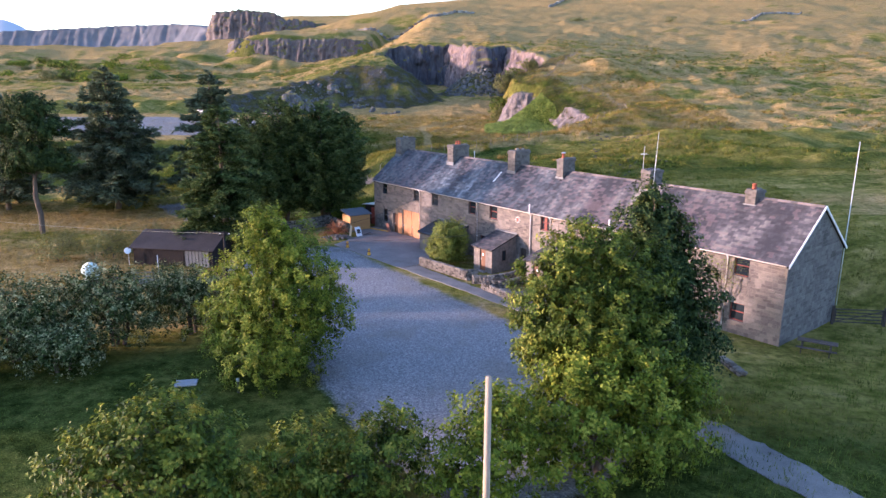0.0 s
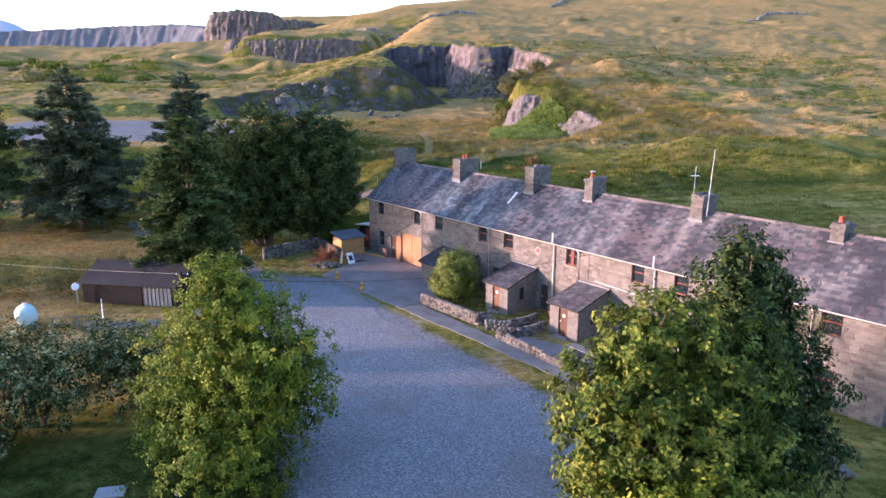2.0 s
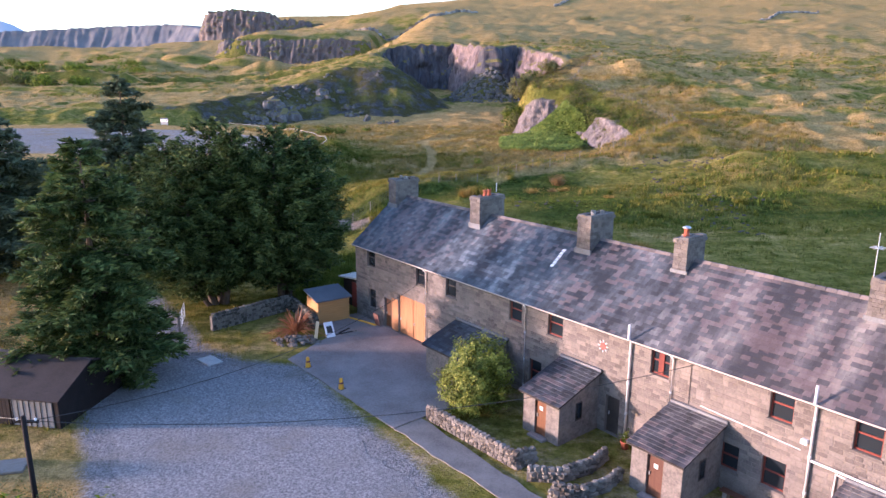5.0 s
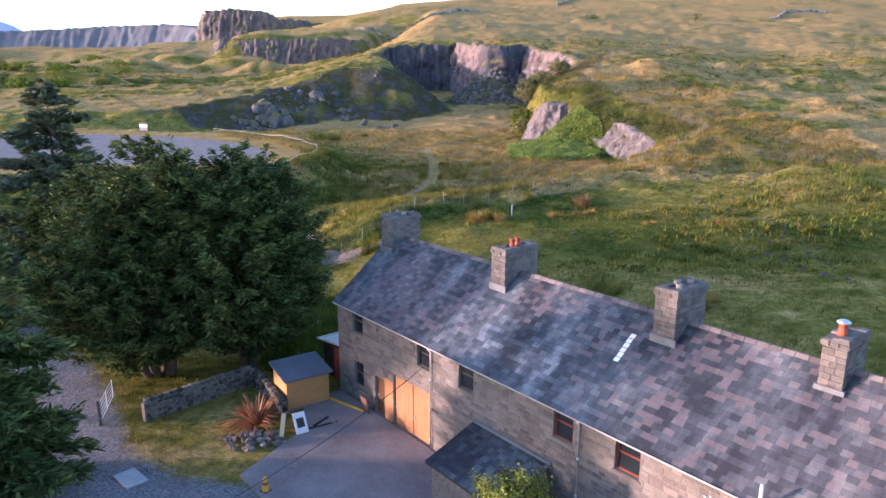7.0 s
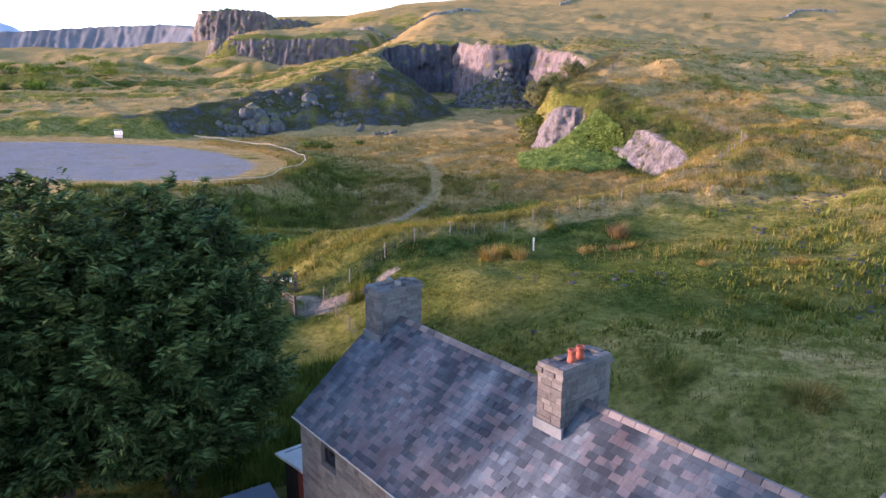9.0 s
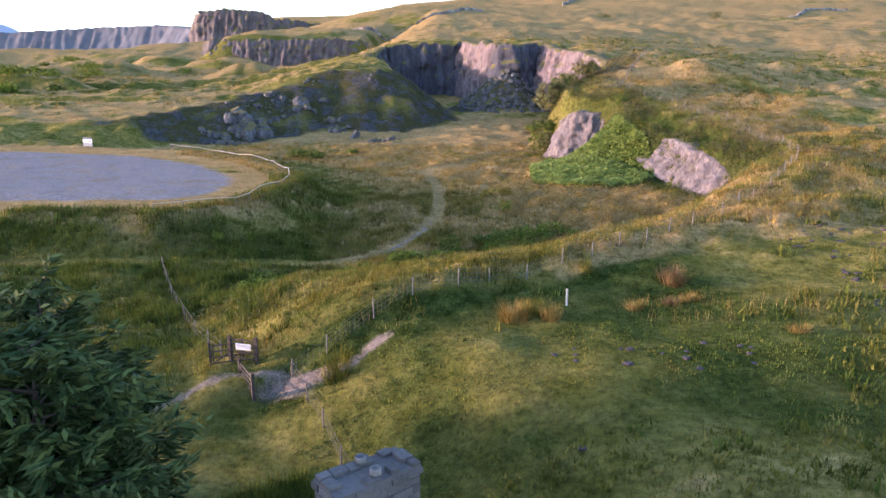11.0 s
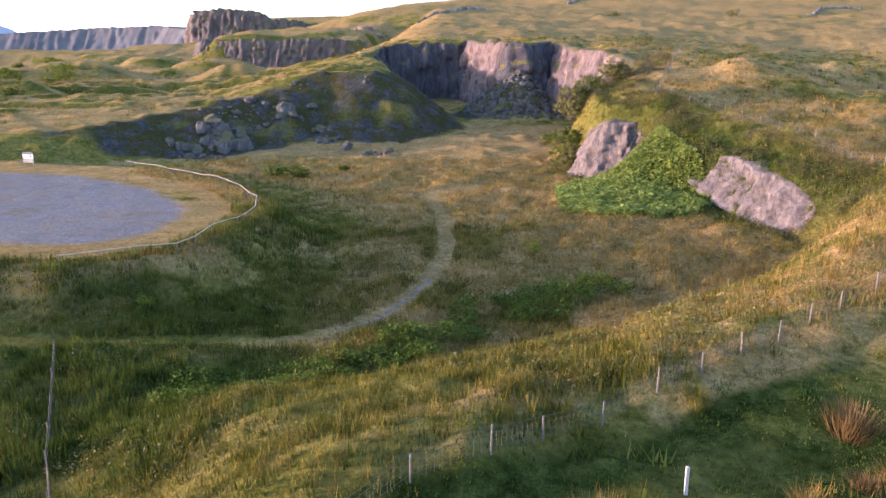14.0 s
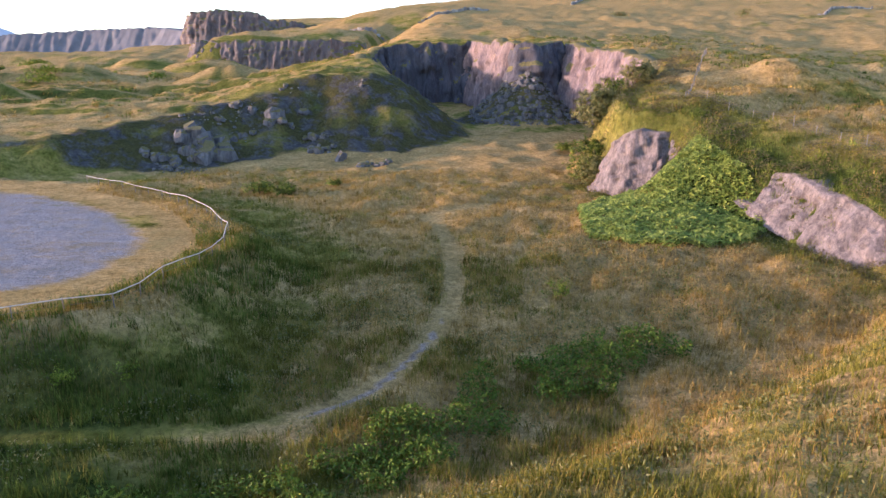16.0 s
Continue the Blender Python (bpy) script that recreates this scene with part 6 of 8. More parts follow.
# ---- crags and quarry faces ----
def crag(name, line, mat, label, seed, amp=1.2, lean=1.5, cap=3.0, step=0.5, rows=30, columns=0.5, kind="structure", category="cliff", graft=0.0, cell=1.3, lift=1.5):
    """A rock face along a plan line of (x, y, foot, brow), seen from its right-hand side, broken into ribs and ledges, with a cap that runs back into the ground."""
    pts = np.array(line, float)
    seg = np.hypot(np.diff(pts[:, 0]), np.diff(pts[:, 1]))
    dist = np.concatenate([[0], np.cumsum(seg)])
    n = max(8, int(dist[-1] / step))
    u = np.linspace(0, dist[-1], n)
    px, py, z0, z1 = (np.interp(u, dist, pts[:, i]) for i in range(4))
    k = max(1, int(2.5 / step))
    kern = np.ones(2 * k + 1) / (2 * k + 1)
    tx, ty = np.gradient(px), np.gradient(py)
    tx, ty = np.convolve(np.pad(tx, k, "edge"), kern, "valid"), np.convolve(np.pad(ty, k, "edge"), kern, "valid")
    ln = np.hypot(tx, ty) + 1e-9
    nx, ny = ty / ln, -tx / ln
    if graft:
        z1 = np.minimum(z1 + lift, land(px - nx * cap * 0.8, py - ny * cap * 0.8) + 0.1)
        z1 = z1 - graft * np.abs(fbm(u / 4.5, u * 0 + seed, seed + 5, 3)) * (z1 - z0)
        z1 = z0 + (z1 - z0) * np.clip(np.minimum(u, u[-1] - u) / 3.0 + 0.12, 0, 1)
    else:
        z1 = z1 + amp * 0.7 * fbm(u / 3.1, u * 0 + seed, seed + 5, 3)
    v = np.linspace(0, 1, rows)
    U, V = np.meshgrid(u, v)
    rib = np.abs(fbm(U * columns * 0.5 + seed, V * 0.5, seed, 3))
    block = fbm(U * columns * 1.7, V * 3.2 + seed, seed + 9, 3)
    tall = np.maximum(z1 - z0, 1.0)
    uc, vc = U / cell + 0.6 * fbm(U / cell, V * tall / cell, seed + 21, 2), V * tall / (cell * 1.5) + 0.5 * fbm(U / cell + 7, V * 2, seed + 23, 2)
    facet = hash2(np.floor(uc), np.floor(vc + 0.5 * np.floor(uc)), seed) - 0.5
    flute = np.abs(vnoise(U * columns * 2.6 + 0.8 * fbm(U * columns, V * 2, seed + 31, 2), V * 0.7, seed + 33))
    ledge = np.abs(fbm(U * 0.12, V * 5 + seed * 0.3, seed + 17, 2))
    out = lean * (1 - V) ** 1.2 + amp * (1.5 * rib + 0.45 * block + 0.5 * ledge + 0.8 * facet + 0.45 * flute) * (0.45 + 0.55 * np.sin(np.pi * np.clip(V * 0.93, 0, 1)))
    ends = np.minimum(1, np.minimum(U - u[0], u[-1] - U) / (3 * step) + 0.15)
    out = out * ends
    X, Y, Z = px + nx * out, py + ny * out, (z0 - 0.6) + (z1 - z0 + 0.6) * V
    back = [X, Y, Z]
    for b in (0.35, 0.7, 1.0):
        back[0] = np.vstack([back[0], (px - nx * cap * b)[None]])
        back[1] = np.vstack([back[1], (py - ny * cap * b)[None]])
        back[2] = np.vstack([back[2], (z1 + 0.15 * (1 - b) - (2.2 * (b == 1.0)))[None]])
    X, Y, Z = back
    nr, nc = X.shape
    idx = np.arange(nr * nc).reshape(nr, nc)
    faces = np.stack([idx[:-1, :-1], idx[:-1, 1:], idx[1:, 1:], idx[1:, :-1]], -1).reshape(-1, 4)
    return tagged(new(name, raw_mesh(name, np.stack([X, Y, Z], -1).reshape(-1, 3), faces, mat)), label, category, kind=kind)


crag("quarry_face", [(-25, 276, 11.5, 22.5), (-25.5, 290, 12.4, 26), (-22, 297, 12.6, 28.4), (-8, 298.5, 12.6, 28.8), (6, 297.5, 12.8, 29.0)], ROCK_SHADED, "tall quarry face, shade in its dark rock colour", 3, 2.1, 3.4, 3.5, cell=2.0)
crag("quarry_face", [(2.5, 300, 12.8, 29.2), (4.5, 292, 12.5, 29.0), (8.5, 279, 13, 28.4), (11.5, 269, 13.5, 27.0)], ROCK_SUNLIT, "pale sunlit rib of the quarry face", 5, 1.7, 3.6, 3.5, cell=2.0)
crag("quarry_buttress", [(11.2, 270, 13, 26.5), (12.6, 265.4, 13.5, 27.2), (15.0, 264.6, 13.5, 27.4), (20, 267.6, 13.5, 27.6), (24.6, 271.5, 12.5, 27.2)], ROCK_SHADED, "rock buttress above a fan of scree, shade in its dark colour", 7, 2.0, 3.2, 4.0, cell=2.2)
crag("quarry_face", [(23.6, 273, 11.5, 27.2), (25.6, 264, 11.2, 26.4), (28.4, 254, 10.8, 25.4), (32, 244, 10.5, 24.2), (33.8, 234, 11.5, 22.5), (31, 222, 13, 20.0)], ROCK_SUNLIT, "pale pinkish quarry face catching the sun", 9, 1.8, 4.6, 4.0, cell=1.8)
crag("rock_outcrop", [(17.0, 194.5, 4.6, 8.0), (17.6, 191.2, 4.6, 10.8), (19.2, 189.4, 4.8, 12.4), (21.4, 188.8, 5.6, 12.6), (23.4, 188.2, 7.2, 12.4), (25.2, 187.4, 9.4, 12.0), (27.4, 185.6, 10.4, 11.8)], ROCK_PALE, "pale fissured limestone outcrop on a grassy spur", 11, 0.9, 2.7, 3.0, 0.22, 36, 0.45, cell=0.8, graft=0.12, lift=0.2)
crag("rock_outcrop", [(28.6, 173.2, 7.6, 8.6), (29.6, 171.4, 6.2, 9.4), (30.8, 168.6, 5.2, 9.3), (31.9, 165.6, 4.4, 8.5), (32.8, 162.2, 3.4, 7.6), (33.6, 159.2, 2.7, 6.8), (34.3, 156.6, 2.3, 5.6), (34.9, 154.6, 2.2, 3.6)], ROCK_PALE, "pale grey limestone face above the quarry floor", 13, 0.85, 3.4, 3.5, 0.2, 42, 0.4, cell=0.85, graft=0.12, lift=0.2)
crag("rock_outcrop", [(34.2, 155.2, 2.6, 4.2), (35.0, 153.4, 2.8, 5.6), (36.0, 151.6, 3.2, 5.2), (36.8, 150.4, 3.4, 4.2)], ROCK_PALE, "broken limestone ledge at the end of the face", 14, 0.6, 1.6, 2.0, 0.24, 18, 0.3, cell=0.9, graft=0.2, lift=0.2)
crag("far_quarry_face", [(-158, 528, 30, 40), (-150, 518, 26, 42), (-118, 513, 25, 42), (-90, 512, 24, 42), (-66, 514, 25, 42.5), (-52, 524, 31, 41)], ROCK_FAR, "distant fluted quarry face under a grassy brow", 15, 2.4, 3.0, 8, 0.7, 22, 0.42, cell=2.0)
crag("tower_crag", [(-266, 830, 55, 66), (-252, 790, 52, 78), (-242, 776, 52, 83), (-212, 772, 52, 84), (-183, 772, 52, 82), (-170, 775, 53, 76), (-148, 778, 54, 75), (-126, 800, 58, 70)],
     ROCK_FAR, "distant flat-topped crag standing on the skyline", 17, 3.6, 6.0, 60, 1.2, 26, 0.26, cell=3.2)
# ridge scrub lightened to grey-blue: the distance haze is in its colour
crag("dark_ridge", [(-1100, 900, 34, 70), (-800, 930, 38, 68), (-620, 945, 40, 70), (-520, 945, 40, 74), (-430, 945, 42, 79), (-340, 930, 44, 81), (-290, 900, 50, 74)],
     simple("hazed_ridge", (0.085, 0.090, 0.102), (0.165, 0.170, 0.185), 0.95, 0.02, 0.12, 0.8), "distant scrub-covered ridge, haze in its grey-blue colour", 19, 2.2, 22.0, 60, 2.5, 16, 0.14, cell=6.0)
# backdrop hill; aerial haze is put into its pale blue-grey colour
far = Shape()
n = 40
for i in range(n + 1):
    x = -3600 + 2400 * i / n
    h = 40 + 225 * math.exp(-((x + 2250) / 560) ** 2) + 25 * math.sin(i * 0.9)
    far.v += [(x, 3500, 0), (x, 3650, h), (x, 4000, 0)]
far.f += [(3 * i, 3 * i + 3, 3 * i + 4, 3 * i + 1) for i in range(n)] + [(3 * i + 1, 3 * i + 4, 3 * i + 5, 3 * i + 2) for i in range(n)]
whole("distant_hill", far, simple("hazed_hill", (0.42, 0.46, 0.50), (0.48, 0.51, 0.55), 1.0, 0.002, 0.01, 0.0), "far hill on the horizon, haze in its blue-grey colour", "hill", kind="structure", smooth=True)

rng = random.Random(21)
boulder_meshes = []
for k in range(8):
    boulder_meshes.append(Shape().stone((0, 0, 0), (1.0, rng.uniform(0.7, 1.0), rng.uniform(0.5, 0.8)), rng, rng.random()).mesh("boulder", BOULDER))
small = Shape()
for k in range(2600):
    x, y = rng.uniform(-80, -6), rng.uniform(203, 246)
    d = float(sdf(x, y, BANK))
    if not 2 < d < 23 or fbm(np.array(x / 7), np.array(y / 7), 3, 2) < 0.12 + 0.25 * rng.random():
        continue
    size = 0.3 + rng.random() ** 6 * 1.9
    z = float(land(x, y)) + size * 0.12
    if size > 0.7:
        ob = tagged(new("boulder", boulder_meshes[k % 8]), "grey angular boulder on the spoil bank", "boulder", "boulders on the spoil bank")
        ob.matrix_basis = pose(x, y, z, rng.uniform(-20, 20), rng.uniform(-20, 20), rng.uniform(0, 360)) @ Matrix.Diagonal((size, size, size, 1))
    else:
        small.stone((x, y, z), (size, size * 0.8, size * 0.6), rng, rng.random() * 3)
blocks = [(-35.4, 227.5, 3.6), (-28, 224, 2.2), (-21.6, 214, 2.4), (-14, 208, 1.3), (-31, 231, 2.0)]
for cx, cy, wide, many, top in ((-44.5, 214.5, 4.6, 34, 3.6), (-34.5, 226.5, 2.6, 14, 2.4), (-50, 210.5, 2.6, 10, 2.0), (-25.5, 219, 3.6, 12, 1.8), (-17.5, 210.5, 3.4, 10, 1.4)):
    blocks += [(cx + wide * rng.gauss(0, 0.55), cy + wide * rng.gauss(0, 0.3), rng.uniform(0.35, 1.0) * top) for k in range(many)]
for x, y, size in blocks:
    ob = tagged(new("boulder", boulder_meshes[int(size * 3) % 8]), "large grey angular block on the spoil bank", "boulder", "boulders on the spoil bank")
    ob.matrix_basis = pose(x, y, float(land(x, y)) + size * 0.12, rng.uniform(-25, 25), rng.uniform(-25, 25), size * 700) @ Matrix.Diagonal((size, size, size * rng.uniform(0.8, 1.3), 1))
for k in range(900):
    a, r = rng.uniform(0, 6.28), rng.random() ** 0.6 * 16
    x, y = 14 + r * math.cos(a) * 0.85, 259 + r * math.sin(a)
    s = 0.3 + rng.random() ** 3 * 1.5
    small.stone((x, y, float(land(x, y)) + 0.1 * s), (s, s * 0.8, s * 0.6), rng, rng.random() * 3)
whole("scree", small, BOULDER, "loose grey scree on the quarry slopes", "scree", kind="stuff")

# ---- grass, rushes, bracken ----
RNG = np.random.default_rng(77)


def blades(px, py, h, per, lean, width, name, mat, label, spread=0.16):
    """Tufts of pointed blades."""
    n = len(px)
    pz = land(px, py) - 0.03
    base = np.repeat(np.stack([px, py, pz], -1), per, 0) + np.concatenate([RNG.normal(0, spread, (n * per, 2)), np.zeros((n * per, 1))], 1)
    hh = np.repeat(h, per) * RNG.uniform(0.55, 1.25, n * per)
    a = RNG.uniform(0, 6.283, n * per)
    d = np.stack([np.cos(a), np.sin(a), np.zeros_like(a)], -1)
    s = np.stack([-np.sin(a), np.cos(a), np.zeros_like(a)], -1)
    tip = base + d * (hh * RNG.uniform(0.05, lean, n * per))[:, None] + np.array([0, 0, 1.0]) * hh[:, None]
    w = (width * RNG.uniform(0.7, 1.3, n * per))[:, None]
    v = np.stack([base - s * w, base + s * w, tip], 1).reshape(-1, 3)
    f = np.arange(len(v)).reshape(-1, 3)
    return tagged(new(name, raw_mesh(name, v, f, mat)), label, "grass", kind="stuff")


def scatter(n, x0, x1, y0, y1):
    x, y = RNG.uniform(x0, x1, n), RNG.uniform(y0, y1, n)
    s, f = house_sf(x, y)
    ok = ~((f > -9.3) & (f < 8.6) & (s > -2.5) & (s < 50)) & ~(sdf(x, y, HW) < 0.4) & ~(sdf(x, y, PLATFORM) < -2.5) & (line_dist(x, y, PATH) > 0.9)
    ok &= ~((np.hypot(x + 11, (y - 100.5) * 2) < 3.2)) & ~((y < 90) & (x > -14) & (x < 8))
    return x[ok], y[ok]


x, y = scatter(105000, -48, 56, 88, 205)
c = cover(x, y) + 0.5 * np.stack([fbm(x / 3, y / 3, 5, 2), fbm(x / 4, y / 4, 6, 2), 0 * x, 0 * x, 0 * x], -1)
c[:, 2:] = cover(x, y)[:, 2:]
keep = (c[:, 2] < 0.35) & (c[:, 3] < 0.3) & (RNG.random(len(x)) < np.interp(y, [88, 150, 205], [1.0, 0.75, 0.35]))
x, y, c = x[keep], y[keep], c[keep]
draw = RNG.random(len(x))
turf = (sdf(x, y, HILL) < -4) & (y < 122)
lush, straw = c[:, 1] > 0.38 + 0.3 * draw, (c[:, 1] <= 0.38 + 0.3 * draw) & (c[:, 0] > 0.50 + 0.5 * RNG.random(len(x))) & ~turf
green = ~lush & ~straw
short = ss(0, -4, sdf(x, y, HILL)) * (y < 122)
tall = 0.52 * (1 - 0.72 * short)
blades(x[straw], y[straw], tall[straw] * 1.1, 5, 0.8, 0.022, "grass", BLADE_STRAW, "long straw-coloured seeding grass")
blades(x[green], y[green], tall[green], 5, 0.8, 0.026, "grass", BLADE_GREEN, "green rough pasture grass")
blades(x[lush], y[lush], tall[lush] * 1.15, 5, 0.7, 0.034, "grass", BLADE_LUSH, "tall lush dark green grass and nettles")
x, y = scatter(26000, -60, 40, 22, 92)
c = cover(x, y)
straw = (c[:, 0] + 0.4 * fbm(x / 3, y / 3, 5, 2) > 0.55) & (y > 46)
hh = np.where((np.abs(x + 12) < 14) & (y < 60), 0.10, 0.32)
blades(x[straw], y[straw], hh[straw], 6, 0.7, 0.02, "grass", BLADE_STRAW, "dry straw-coloured grass round the yard")
# lawn blades take the dark lush colour, deepened for shade
dark = ~straw & ((c[:, 1] > 0.5) | (y < 45))
blades(x[dark], y[dark], hh[dark], 6, 0.7, 0.02, "grass", BLADE_LUSH, "short lawn grass, its dark green deepened for shade")
fresh = ~straw & ~dark
blades(x[fresh], y[fresh], hh[fresh], 6, 0.7, 0.02, "grass", BLADE_GREEN, "green grass round the yard")
# rush tussocks over the open hill and the plateau
x = np.concatenate([RNG.uniform(10, 190, 15000), RNG.uniform(-150, -20, 6000), RNG.uniform(0, 60, 2500)])
y = np.concatenate([RNG.uniform(108, 330, 15000), RNG.uniform(215, 420, 6000), RNG.uniform(86, 118, 2500)])
k = (np.minimum(sdf(x, y, HILL), sdf(x, y, BANK)) < -1.5) & (fbm(x / 12, y / 7, 97, 3) > 0.02) & (np.hypot(x - 20, y - 60) > 30)
x, y = x[k], y[k]
kind = RNG.random(len(x)) + 0.8 * fbm(x / 20, y / 10, 99, 2)
hh = RNG.uniform(0.35, 0.8, len(x)) * np.interp(y, [86, 120], [0.6, 1.0])
for pick, mat, label in ((kind < 0.35, BLADE_GREEN, "green rush tussocks over the moor"), ((kind >= 0.35) & (kind < 0.65), BLADE_LUSH, "dark rush tussocks over the moor"), ((kind >= 0.65) & (y > 120), BLADE_STRAW, "straw-coloured tussocks over the moor")):
    blades(x[pick], y[pick], hh[pick], 9, 0.9, 0.07, "tussocks", mat, label, 0.32)
# flowering tops over the basin
x, y = scatter(9000, -40, 40, 106, 175)
k = vnoise(x / 6, y / 6, 91) > 0.15
blades(x[k], y[k], np.full(k.sum(), 0.85), 3, 0.45, 0.012, "grass", BLADE_STRAW, "tall seeding grass heads")
x, y = scatter(26000, -48, 6, 112, 160)
k = (cover(x, y)[:, 2] < 0.35) & (vnoise(x / 4, y / 3, 105) > -0.2)
x, y = x[k], y[k]
west = x + 6 * fbm(x / 6, y / 6, 117, 2) < -17
blades(x[west], y[west], RNG.uniform(0.35, 0.95, west.sum()), 5, 0.6, 0.036, "weeds", BLADE_LUSH, "tall dark weeds on the banks of the basin", 0.22)
blades(x[~west], y[~west], RNG.uniform(0.35, 0.8, (~west).sum()), 5, 0.7, 0.032, "weeds", BLADE_GREEN, "tall olive grass and weeds in the basin", 0.22)


x, y = RNG.uniform(-15, -2, 4200), RNG.uniform(79, 98, 4200)
s, f = house_sf(x, y)
k = ((s > 50.5) | (f < -9.4)) & (np.exp(-(((x + 9) / 5) ** 2 + ((y - 88) / 8) ** 2)) > 0.3)
blades(x[k], y[k], RNG.uniform(0.4, 1.0, k.sum()), 6, 0.6, 0.036, "weeds", BLADE_LUSH, "dark nettles behind the end of the terrace", 0.22)


def leaf_mound(name, n, fx, mat, label, category, size):
    x, y, z, nr = fx(n)
    v, f = leaf_cards(np.stack([x, y, z], -1), nr, size, RNG, 2.2, 0.6)
    return tagged(new(name, raw_mesh(name, v, f, mat)), label, category, kind="stuff")


def bracken(n):
    x, y = RNG.uniform(8, 31, n), RNG.uniform(160, 188, n)
    d = np.abs((x - 19.5) / 9.5) ** 2.4 + np.abs((y - 173) / 9.5) ** 2.4
    ok = (d < 1 + 0.25 * fbm(x / 2, y / 2, 3, 2)) & (sdf(x, y, HILL) > 2.2) & (x < 27.5)
    x, y = x[ok], y[ok]
    return x, y, land(x, y) + RNG.uniform(0.1, 0.75, len(x)), np.tile([-0.2, -0.5, 0.7], (len(x), 1))


def nettles(n):
    x, y = scatter(n, -20, 14, 120, 149)
    band = line_dist(x, y, [(-18, 124), (-14, 125), (-8.4, 129.5), (-4.4, 134.2), (0, 139.0), (9.5, 143.8)])
    k = (band < 2.6 + 1.6 * fbm(x / 3, y / 3, 161, 2)) & (vnoise(x / 2.4, y / 2.0, 95) > -0.35)
    x, y = x[k], y[k]
    return x, y, land(x, y) + RNG.uniform(0.15, 0.95, len(x)), RNG.normal(0, 0.5, (len(x), 3))


def weed_leaves(n):
    x, y = scatter(n, -46, 34, 112, 168)
    k = (vnoise(x / 5, y / 4, 109) > 0.05) & (cover(x, y)[:, 2] < 0.3) & (sdf(x, y, HILL) > -1)
    x, y = x[k], y[k]
    return x, y, land(x, y) + RNG.uniform(0.05, 0.6, len(x)), RNG.normal(0, 0.5, (len(x), 3))


def brow_scrub(n):
    x, y = RNG.uniform(10, 46, n), RNG.uniform(146, 236, n)
    d = sdf(x, y, HILL)
    k = (d > -6) & (d < 6.5) & (fbm(x / 4, y / 4, 111, 2) > -0.25)
    x, y = x[k], y[k]
    return x, y, land(x, y) + RNG.uniform(0.0, 0.5, len(x)), np.tile([-0.4, -0.3, 0.7], (len(x), 1))


leaf_mound("heather", 110000, brow_scrub, leaf_material("heather_twigs", (0.045, 0.040, 0.014), (0.105, 0.088, 0.030), (0.20, 0.15, 0.052)), "brown-green heather and scrub along the rocky brow", "heather", 0.26)
leaf_mound("weed_foliage", 70000, weed_leaves, LEAF_SCRUB, "mixed leafy weeds among the grass", "weeds", 0.2)
leaf_mound("nettle_patch", 90000, nettles, leaf_material("nettle_leaf", (0.022, 0.042, 0.005), (0.080, 0.130, 0.014), (0.20, 0.25, 0.036), spec=0.08), "dense green nettle band across the basin", "nettles", 0.24)
leaf_mound("bracken", 60000, bracken, LEAF_BRACKEN, "dense bright green bracken on a slope", "bracken", 0.42)


def rush_clump(x, y, r, h, mat, seed, label):
    rng2 = np.random.default_rng(seed)
    n = int(260 * r)
    a, q = rng2.uniform(0, 6.283, n), rng2.random(n) ** 0.5 * r * 0.7
    bx, by = q * np.cos(a), q * np.sin(a)
    bz = land(x + bx, y + by) - float(land(x, y)) - 0.05
    hh = h * rng2.uniform(0.6, 1.15, n)
    b = np.stack([bx, by, bz], -1)
    tip = b + np.stack([bx * 0.6 + rng2.normal(0, 0.18, n), by * 0.6 + rng2.normal(0, 0.18, n), hh], -1)
    s = np.stack([-np.sin(a), np.cos(a), 0 * a], -1) * 0.022
    ob = new("rush_clump", raw_mesh("rush_clump", np.stack([b - s, b + s, tip], 1).reshape(-1, 3), np.arange(3 * n).reshape(-1, 3), mat))
    ob.matrix_basis = pose(x, y, float(land(x, y)))
    return tagged(ob, label, "rushes", "rush clumps in the field")


x, y = scatter(900, 2, 40, 86, 122)
k = fbm(x / 9, y / 9, 141, 2) > 0.25
hills = Shape()
mrng = random.Random(8)
for a, b in zip(x[k], y[k]):
    s = mrng.uniform(0.18, 0.42)
    hills.stone((a, b, float(land(a, b)) + s * 0.05), (s * 1.2, s, s * 0.34), mrng, mrng.random() * 3)
whole("molehills", hills, simple("mole_earth", (0.040, 0.033, 0.033), (0.088, 0.072, 0.072), 0.95, 4.0, 25.0, 0.5), "small mauve-grey molehills and stones in the field", "molehills", kind="stuff")
BLADE_RUST = leaf_material("rusty_rushes", (0.09, 0.055, 0.022), (0.17, 0.10, 0.035), (0.26, 0.18, 0.06))
for k, (x, y, r, h) in enumerate([(1.4, 106.8, 1.3, 1.1), (2.6, 107.6, 1.0, 1.1), (3.5, 106.4, 0.8, 0.9), (12.7, 112.7, 1.2, 1.1), (9.0, 108.4, 0.8, 0.7), (7.1, 114.2, 0.7, 0.6), (13.0, 110.1, 0.9, 0.6),
                                  (-8.8, 103.5, 1.1, 1.1), (11.6, 109.6, 0.7, 0.6), (9.3, 87.0, 1.4, 0.6), (14.5, 83.5, 1.6, 0.6), (20, 96, 1.1, 0.5), (24, 104, 1.3, 0.6), (30, 100, 1.2, 0.6), (17, 104, 0.8, 0.5)]):
    rush_clump(x, y, r, h, BLADE_RUST if k in (3, 8) else (BLADE_GREEN if k % 2 else BLADE_STRAW), 400 + k, "tussock of rusty rushes in the field" if k in (3, 8) else "tussock of green and straw rushes")

